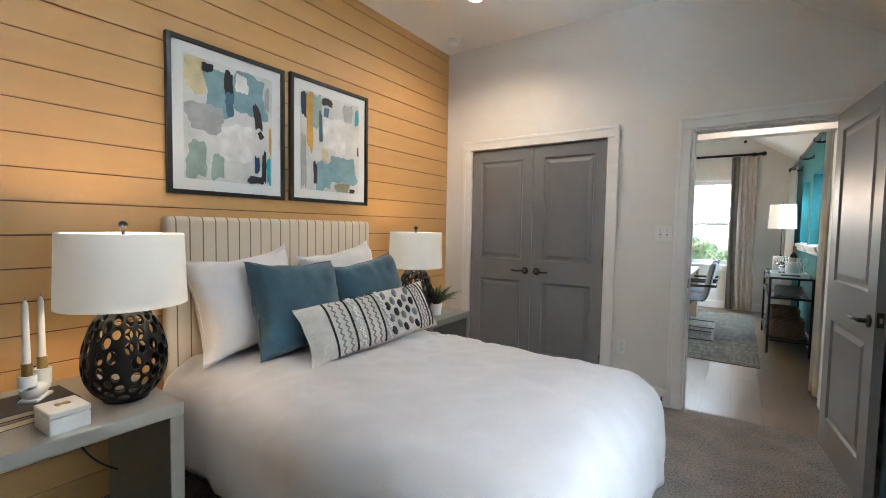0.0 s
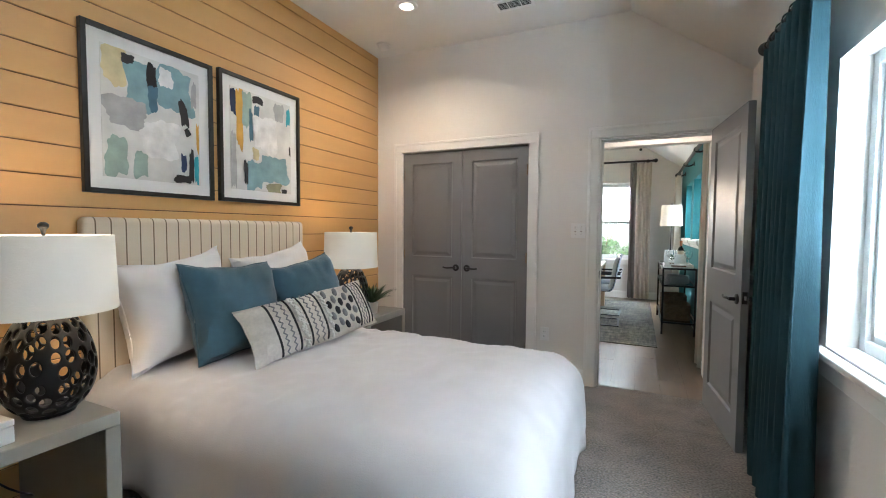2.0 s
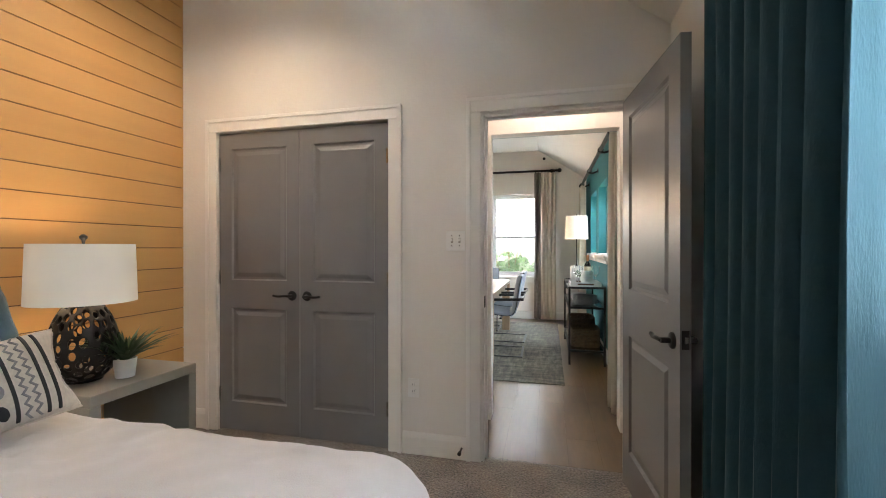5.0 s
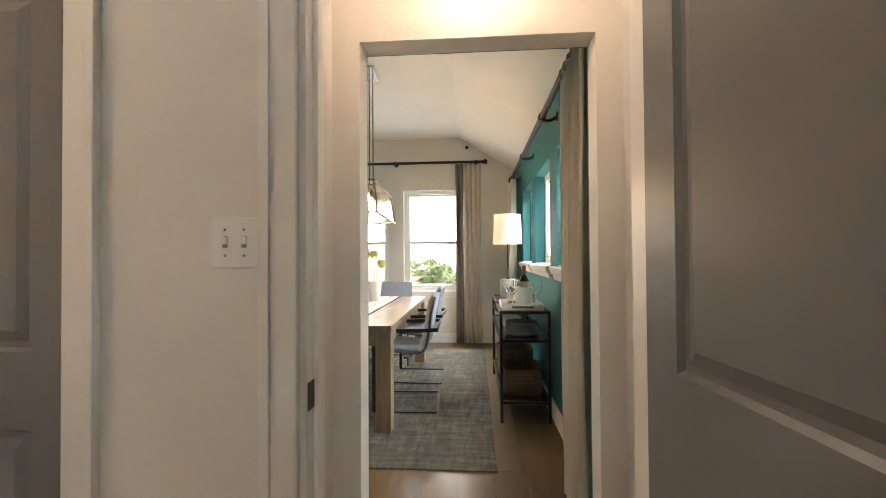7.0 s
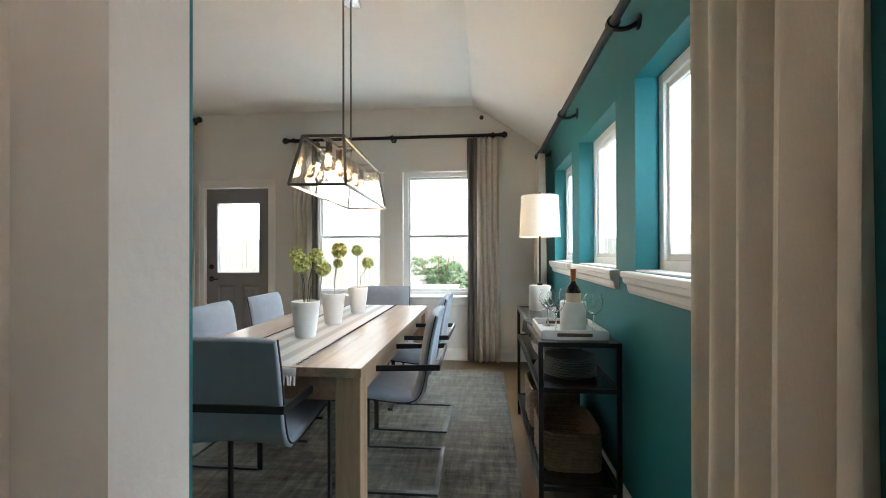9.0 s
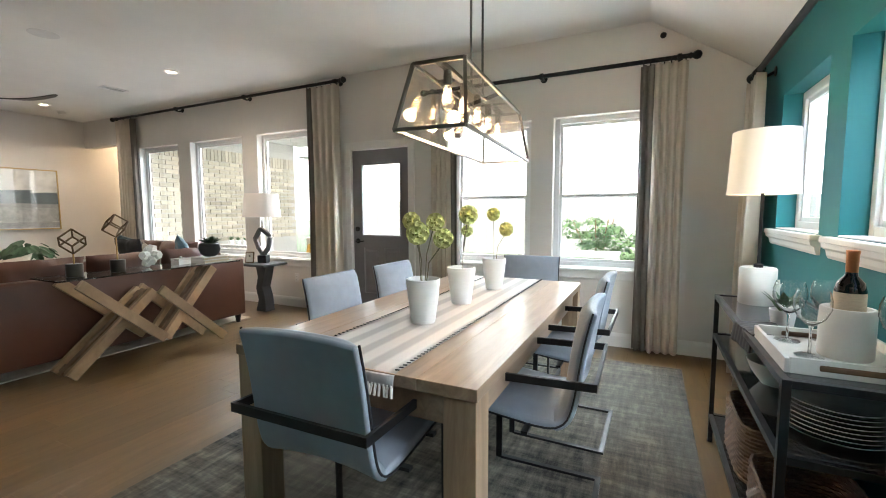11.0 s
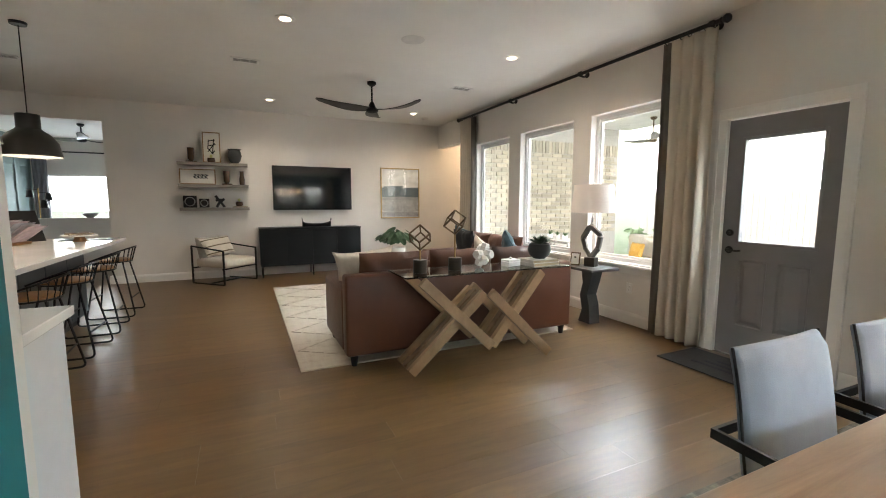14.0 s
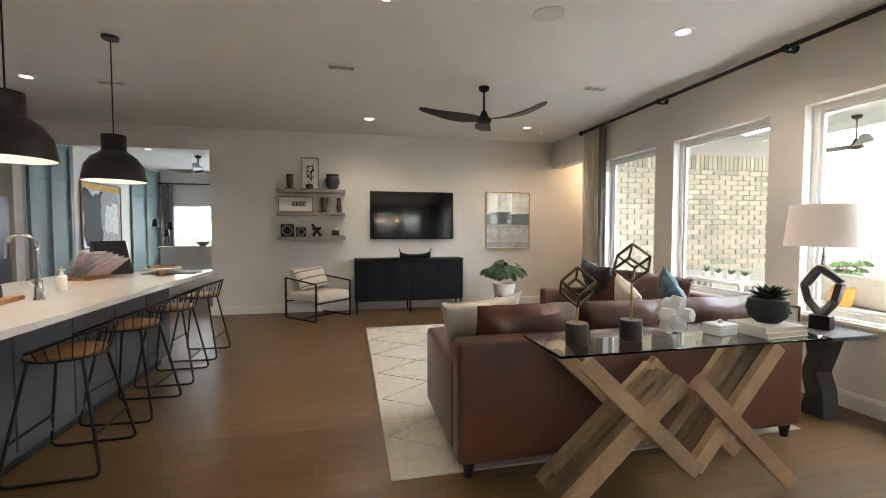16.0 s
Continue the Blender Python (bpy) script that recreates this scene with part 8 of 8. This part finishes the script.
STEEL = mat("dark_steel", (0.10, 0.10, 0.11), 0.35, metal=0.8, vary=0.1, stretch=(40, 40, 1))
part("body", boxes(((-0.46, -0.38, 0.03), (0.46, 0.30, 1.83)), bevel=0.01), STEEL, fr)
for sx in (-1, 1):
    dpt = part("door", boxes(((min(0.003 * sx, sx * 0.455), 0.302, 0.06), (max(0.003 * sx, sx * 0.455), 0.34, 1.82)), bevel=0.008), STEEL, fr)
    bm = bmesh.new()
    tube(bm, arc_points([(sx * 0.04, 0.34, 0.6), (sx * 0.04, 0.39, 0.62), (sx * 0.04, 0.39, 1.5), (sx * 0.04, 0.34, 1.52)], 0.03), 0.010, 8)
    part("handle", bm, CHROME, dpt)
wall_x("wall_fridge_side", 0.45, 1.15, (-9.43, -9.25), (0, 2.599), [], WALL, "white painted return wall beside the fridge")

# room beyond the wide opening
SAGE = mat("sage_panel_paint", (0.17, 0.235, 0.24), 0.55, vary=0.03)
wall_x("wall_panelled", 1.05, 1.15, (-14.06, -9.44), (0, 2.85), [], WALL, "white wall with sage green panelled sections")
for x0, x1 in ((-10.55, -9.5), (-14.0, -12.55)):
    bt = tagged(part("trim_panelling", boxes(((x0, 1.1505, 0), (x1, 1.162, 2.80))), SAGE), "sage green board and batten panelling", "panelling", kind="structure")
    for z in (0.02, 0.75, 1.45, 2.15, 2.70):
        part("rail", boxes(((x0, 1.1625, z), (x1, 1.182, z + 0.09))), SAGE, bt)
    for k in range(3):
        xx = x0 + k * (x1 - x0 - 0.09) / 2
        part("batten", boxes(((xx, 1.1825, 0.0), (xx + 0.09, 1.192, 2.80))), SAGE, bt)
picture("framed_picture", pose(-11.45, 1.151, 1.62, 0, 0, 180), 1.35, 1.25, 0.03, 0.0, [(0.28, 0.45, 0.5, 0.9, "black"), (0.72, 0.5, 0.5, 0.95, "grey"), (0.75, 0.45, 0.35, 0.5, "white"), (0.5, 0.95, 1.1, 0.10, "ochre")], WOODF, "black and grey abstract canvas with an ochre edge")
window_study = thing("window_study", (0, 0, 0), 0, "wide bright white-framed window", "window", kind="structure")
part("window_frame", boxes(((-14.14, 1.4, 0.90), (-14.08, 1.45, 2.0)), ((-14.14, 3.55, 0.90), (-14.08, 3.6, 2.0)), ((-14.14, 1.45, 1.95), (-14.08, 3.55, 2.0)), ((-14.14, 1.45, 0.90), (-14.08, 3.55, 0.95)), bevel=0.003), PVC, window_study)
p = part("pane", boxes(((-14.112, 1.45, 0.95), (-14.108, 3.55, 1.95))), GLASS, window_study, "clear window glass")
p.visible_shadow = False
ceiling_fan(-11.5, 2.85, 2.85, 0.30, 0.62, 12, "black three-bladed ceiling fan in the far room")
downlight(-10.9, 2.2, 2.85)
rod("curtain_rod", (-13.95, 1.25, 2.52), (-13.95, 4.9, 2.52), [0.02, 0.98], (-0.10, 0, 0))
sc = thing("curtain", (0, 0, 0), 0, "grey floor-length curtain beside the far window", "curtain")
drape(sc, "cloth", (-13.95, 1.22), (-13.95, 1.50), 0.02, 2.49, 4, 0.04, mat("grey_curtain", (0.22, 0.23, 0.25), 0.9), 0.2)
part("baseboard", boxes(((TV_X - 0.14, 3.64, 0), (TV_X, 3.6995, 0.13))), TRIM)["kind"] = "structure"
fl = thing("floor_lamp", (-12.6, 1.75, 0), 0, "black two-headed floor lamp on a gold stem", "floor lamp")
bm = bmesh.new()
lathe(bm, [(0, 0), (0.14, 0), (0.14, 0.02), (0, 0.025)], 28)
part("foot", bm, BLACK, fl)
bm = bmesh.new()
tube(bm, [(0, 0, 0.02), (0, 0, 1.62)], 0.012, 10)
part("stem", bm, GOLD, fl)
for dx, dy, z in ((0, -0.14, 1.52), (0, 0.16, 1.45), (0.12, 0.12, 1.30)):
    bm = bmesh.new()
    lathe(bm, [(0.03, 0.08), (0.045, 0.07), (0.07, -0.09), (0.065, -0.09), (0.04, 0.06), (0.03, 0.08)], 20, (dx, dy, z))
    tube(bm, [(0, 0, z + 0.08), (dx, dy, z + 0.08)], 0.006, 6)
    part("lamp_head", bm, BLACK, fl, smooth=True)
pony = tagged(part("wall_pony", boxes(((-12.05, 1.95, 0), (-11.93, 4.2, 0.98)), ((-12.08, 1.92, 0.98), (-11.90, 4.2, 1.01)), bevel=0.004), TRIM), "white panelled half wall", "half wall", kind="structure")
turned("bowl", (-12.0, 2.75, 1.01), [(0, 0), (0.05, 0), (0.11, 0.05), (0.14, 0.09), (0.13, 0.09), (0.10, 0.05), (0, 0.02)], GREYWARE, "grey bowl on the half wall", "bowl")

# ---- outside ----
GRASS = carpet_mat("lawn_grass", (0.10, 0.15, 0.045), (0.045, 0.075, 0.02))
bm = bmesh.new()
vs = [bm.verts.new(v) for v in ((-400, -400, -0.13), (400, -400, -0.13), (400, 400, -0.13), (-400, 400, -0.13))]
bm.faces.new(vs)
tagged(part("ground", bm, GRASS), "green lawn reaching to the horizon", "ground", kind="structure")
CONCRETE = mat("pale_concrete", (0.46, 0.44, 0.41), 0.85, vary=0.08, scale=2, bump=0.2)
tagged(part("patio_slab", boxes(((-8.0, FAR_Y + 0.15, -0.129), (-1.6, 16.2, -0.04))), CONCRETE), "pale concrete patio slab", "patio", kind="structure")
tagged(part("patio_ceiling", boxes(((-8.0, FAR_Y + 0.15, 2.95), (-1.6, 13.6, 3.10))), mat("patio_ceiling_paint", (0.75, 0.74, 0.72), 0.7)), "white painted patio ceiling", "ceiling", kind="structure")
tagged(part("roof_eave", boxes(((-14.2, -1.5, 3.26), (1.35, 9.9, 3.4))), mat("roof_shingle", (0.10, 0.09, 0.085), 0.9, vary=0.2, scale=20)), "dark shingled roof", "roof", kind="structure")
post = thing("porch_post", (-1.85, 13.4, 0), 0, "square white porch post", "post")
part("shaft", boxes(((-0.12, -0.12, -0.04), (0.12, 0.12, 2.95)), bevel=0.006), TRIM, post)
ceiling_fan(-6.62, 12.76, 2.95, 0.42, 0.60, 70, "bronze outdoor patio ceiling fan with pale blades", BRONZE, GREY_WOOD)
# boards paled so that washed-out daylight is already in the wood's colour
FENCE = wood_mat("weathered_fence_wood_overexposed", (0.56, 0.53, 0.48), (0.45, 0.43, 0.39), rough=0.85, stretch=(8, 8, 1), scale=2)
fence = thing("garden_fence", (0, 19.0, -0.13), 0, "weathered vertical-board garden fence, paled as if overexposed", "fence")
bm0 = boxes(((-0.075, -0.012, 0), (0.075, 0.012, 1.83)))
me_f = mesh_of("picket", bm0)
me_f.materials.append(FENCE)
for k in range(120):
    o = new("picket", me_f)
    o.parent = fence
    o.location = (-12 + k * 0.16, 0, 0.012 * math.sin(k * 1.7))
part("fence_rail", boxes(((-12.1, 0.013, 0.4), (7.2, 0.05, 0.49))), FENCE, fence)
part("fence_rail", boxes(((-12.1, 0.013, 1.4), (7.2, 0.05, 1.49))), FENCE, fence)
fence2 = thing("garden_fence", (5.2, 0, -0.13), 0, "weathered vertical-board fence along the side yard, paled as if overexposed", "fence")
for k in range(150):
    o = new("picket", me_f)
    o.parent = fence2
    o.rotation_euler = (0, 0, radians(90))
    o.location = (0, -4.5 + k * 0.16, 0.012 * math.sin(k * 1.3))
part("fence_rail", boxes(((0.013, -4.6, 0.4), (0.05, 19.0, 0.49))), FENCE, fence2)


# paler copy of the leaf green; sunlight and haze are put into the colour
LEAF_SUNLIT = mat("sunlit_garden_leaf", (0.16, 0.25, 0.10), 0.5, vary=0.3, scale=30)


def bush(x, y, w, h, seed, leaf=LEAF_SUNLIT):
    b = thing("garden_shrub", (x, y, -0.13), 0, "loose leafy green garden shrub", "shrub", "garden shrubs")
    r = random.Random(seed)
    for k in range(5):
        bm = bmesh.new()
        a = r.uniform(0, 6.28)
        tube(bm, [(0, 0, 0), (math.cos(a) * w * 0.2, math.sin(a) * w * 0.2, h * 0.45), (math.cos(a) * w * 0.35, math.sin(a) * w * 0.35, h * 0.8)], 0.012, 5)
        part("branch", bm, WOODF, b)
    bm = bmesh.new()
    for k in range(14):
        c = (r.uniform(-0.38, 0.38) * w, r.uniform(-0.3, 0.3) * w, h * r.uniform(0.3, 0.85))
        round_leaves(bm, c, 120, w * r.uniform(0.16, 0.30), 0.055, seed * 31 + k)
    tagged(part("foliage", bm, leaf, b, "small green leaves in clumps"), kind="stuff")


bush(-0.95, 15.5, 1.5, 1.55, 1)
bush(0.15, 15.0, 1.1, 1.0, 2)
bush(0.9, 17.0, 1.7, 1.9, 4)
bush(-9.4, 16.9, 0.6, 0.85, 5)
bush(-10.8, 17.3, 0.6, 0.7, 6)
ot = thing("garden_table", (-1.0, 12.6, -0.13), 0, "white slatted garden table", "garden table")
for k in range(6):
    part("slat", boxes(((-0.75 + 0.25 * k, -0.45, 0.70), (-0.52 + 0.25 * k, 0.45, 0.73))), TRIM, ot)
for sx in (-1, 1):
    for sy in (-1, 1):
        part("leg", boxes(((sx * 0.68 - 0.03, sy * 0.38 - 0.03, 0), (sx * 0.68 + 0.03, sy * 0.38 + 0.03, 0.70))), TRIM, ot)
ps = thing("patio_sofa", (-6.0, 12.0, -0.04), 165, "white cushioned patio sofa with yellow pillow", "patio sofa")
part("base", boxes(((-0.9, -0.40, 0.05), (0.9, 0.40, 0.38)), bevel=0.04), CREAM, ps, smooth=True)
part("backrest", boxes(((-0.9, -0.44, 0.38), (0.9, -0.22, 0.78)), bevel=0.05), CREAM, ps, smooth=True)
cushion("throw_cushion", pose(-6.2, 11.98, 0.49, 0, 0, 165) @ pose(0, 0, 0, 15, 0, 0), 0.34, 0.28, 0.12, PAINTS["ochre"], "ochre yellow cushion on the patio sofa", 1.5)
pt = thing("patio_table", (-6.7, 10.7, -0.04), 0, "grey lattice-sided patio table with succulents", "patio table")
part("top", boxes(((-0.45, -0.25, 0.70), (0.45, 0.25, 0.74)), bevel=0.004), GREY_WOOD, pt)
for sx in (-1, 1):
    bm = bmesh.new()
    for k in range(4):
        bar(bm, (sx * 0.42, -0.22 + 0.11 * k, 0.02), (sx * 0.42, -0.11 + 0.11 * k, 0.70), 0.02, 0.02)
        bar(bm, (sx * 0.42, -0.11 + 0.11 * k, 0.02), (sx * 0.42, -0.22 + 0.11 * k, 0.70), 0.02, 0.02)
    part("lattice", bm, GREY_WOOD, pt)
for k in range(4):
    q = thing("potted_plant", (-7.0 + 0.2 * k, 10.7, 0.70), 0, "small succulent pot on the patio table", "plant", "patio succulents")
    bm = bmesh.new()
    lathe(bm, [(0, 0), (0.04, 0), (0.05, 0.07), (0.045, 0.07), (0, 0.06)], 18)
    part("pot", bm, WHITE, q, smooth=True)
    part("foliage", leaf_spray(bmesh.new(), (0, 0, 0.06), 20, 0.10, 0.03, 0.8, 40 + k), LEAF, q)

# bright hazy distance: glowing planes added for blown-out sky and extra daylight
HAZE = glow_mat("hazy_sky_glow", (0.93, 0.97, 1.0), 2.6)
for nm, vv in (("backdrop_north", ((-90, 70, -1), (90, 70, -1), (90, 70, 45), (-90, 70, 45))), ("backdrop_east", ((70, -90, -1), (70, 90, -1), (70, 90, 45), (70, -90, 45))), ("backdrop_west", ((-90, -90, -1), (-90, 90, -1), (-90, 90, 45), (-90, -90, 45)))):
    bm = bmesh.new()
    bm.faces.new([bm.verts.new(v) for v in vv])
    tagged(part(nm, bm, HAZE), "glowing backdrop plane for the bright hazy sky", "sky", kind="structure")

# brick wing beside the patio
MORTAR = mat("pale_mortar", (0.44, 0.42, 0.385), 0.9, vary=0.06, bump=0.2)
BRICK = mat("buff_brick", (0.44, 0.39, 0.305), 0.85, vary=0.12, scale=14, bump=0.3, bscale=60, random_tone=0.24)
wing = tagged(part("wall_brick_wing", boxes(((-8.125, FAR_Y + 0.15, -0.129), (-8.03, 13.4, 3.1))), MORTAR), "buff brick wing wall beside the patio", "brick wall", kind="structure")
bw_, bh_ = 0.235, 0.072
me_b = mesh_of("brick", boxes(((0, -bw_ / 2, 0), (0.022, bw_ / 2, bh_)), bevel=0.003))
me_b.materials.append(BRICK)
me_s = mesh_of("brick", boxes(((0, -bh_ / 2, 0), (0.026, bh_ / 2, bw_)), bevel=0.003))
me_s.materials.append(BRICK)
for j in range(26):
    for i in range(15):
        y = FAR_Y + 0.15 + (i + (0.5 if j % 2 else 0.0) + 0.6) * (bw_ + 0.012)
        if y > 13.3 or (j < 6):
            continue
        o = new("brick", me_b)
        o.parent = wing
        o.location = (-8.031 + 0.002 * math.sin(i * 7.1 + j * 3.3), y, j * (bh_ + 0.011) + 0.20)
for i in range(44):
    o = new("brick", me_s)
    o.parent = wing
    o.location = (-8.031, FAR_Y + 0.2 + i * (bh_ + 0.012), 26 * (bh_ + 0.011) + 0.20)

# neighbour's brick wall across the side yard
nb = thing("neighbour_house", (4.3, 0, -0.13), 0, "pale pinkish brick side wall of the neighbouring house", "house")
part("wall", boxes(((0.0, -4.0, 0), (0.2, 4.8, 3.0))), MORTAR, nb)
part("roof", boxes(((-0.35, -4.3, 3.0), (3.5, 5.1, 3.15))), TRIM, nb)
verts, faces = [], []
for j in range(36):
    for i in range(36):
        y0 = -4.0 + i * 0.245 + (0.12 if j % 2 else 0.0)
        z0 = j * 0.083 + 0.006
        if y0 + 0.235 > 4.8:
            continue
        b = len(verts)
        for xx in (-0.001, -0.014):
            verts += [(xx, y0, z0), (xx, y0 + 0.233, z0), (xx, y0 + 0.233, z0 + 0.072), (xx, y0, z0 + 0.072)]
        faces += [(b + 4, b + 5, b + 6, b + 7), (b, b + 1, b + 5, b + 4), (b + 1, b + 2, b + 6, b + 5), (b + 2, b + 3, b + 7, b + 6), (b + 3, b, b + 4, b + 7)]
me = bpy.data.meshes.new("brickwork")
me.from_pydata(verts, [], faces)
me.materials.append(mat("pale_pink_brick", (0.46, 0.36, 0.31), 0.85, vary=0.3, scale=5, bump=0.3, bscale=60))
o = new("brickwork", me)
o.parent = nb
tagged(o, kind="stuff")

# ---- oak planks ----
rp = random.Random(3)
PW = 0.19


def plank_meshes(n=10):
    out = []
    for k in range(n):
        L = 1.0 + 0.12 * k
        me = mesh_of("plank", boxes(((0.0004, 0.0004, -0.012), (PW - 0.0004, L - 0.0004, 0.0))))
        me.materials.append(PLANK)
        out.append((L, me))
    return out


PL = plank_meshes()
far_boxes = []
x = -9.30
while x < 0.90 - 0.02:
    y = 4.39 - rp.uniform(0, 1.0) if x > SHIP_X else -0.6 - rp.uniform(0, 0.8)
    y_end = FAR_Y
    while y < y_end:
        L, me = rp.choice(PL)
        if y + L > y_end:
            L, me = PL[0][0], None
        ylo = 4.392 if x > SHIP_X - 0.19 else -0.6
        if me is not None and y >= ylo and x > -6.9 and y > 3.9 and x + PW < 0.9:
            o = new("plank", me)
            o.parent = FLOOR
            o.location = (x, y, 0)
        else:
            a, b = max(y, ylo), min(y + L, y_end)
            if b - a > 0.02:
                far_boxes.append(((x + 0.0004, a + 0.0004, -0.012), (min(x + PW, 0.90) - 0.0004, b - 0.0004, 0.0)))
        y += L
    x += PW
x = -14.0
while x < -9.32:
    far_boxes.append(((x + 0.0004, 1.15, -0.012), (min(x + PW, -9.302) - 0.0004, 5.2, 0.0)))
    x += PW
x = -9.3
while x < -8.26:
    far_boxes.append(((x + 0.0004, FAR_Y, -0.012), (min(x + PW, -8.25) - 0.0004, 11.2, 0.0)))
    x += PW
verts, faces = [], []
for lo, hi in far_boxes:
    b = len(verts)
    verts += [(lo[0], lo[1], hi[2]), (hi[0], lo[1], hi[2]), (hi[0], hi[1], hi[2]), (lo[0], hi[1], hi[2])]
    faces.append((b, b + 1, b + 2, b + 3))
me = bpy.data.meshes.new("plank_field")
me.from_pydata(verts, [], faces)
me.materials.append(PLANK)
o = new("plank_field", me)
o.parent = FLOOR
tagged(o, kind="stuff")
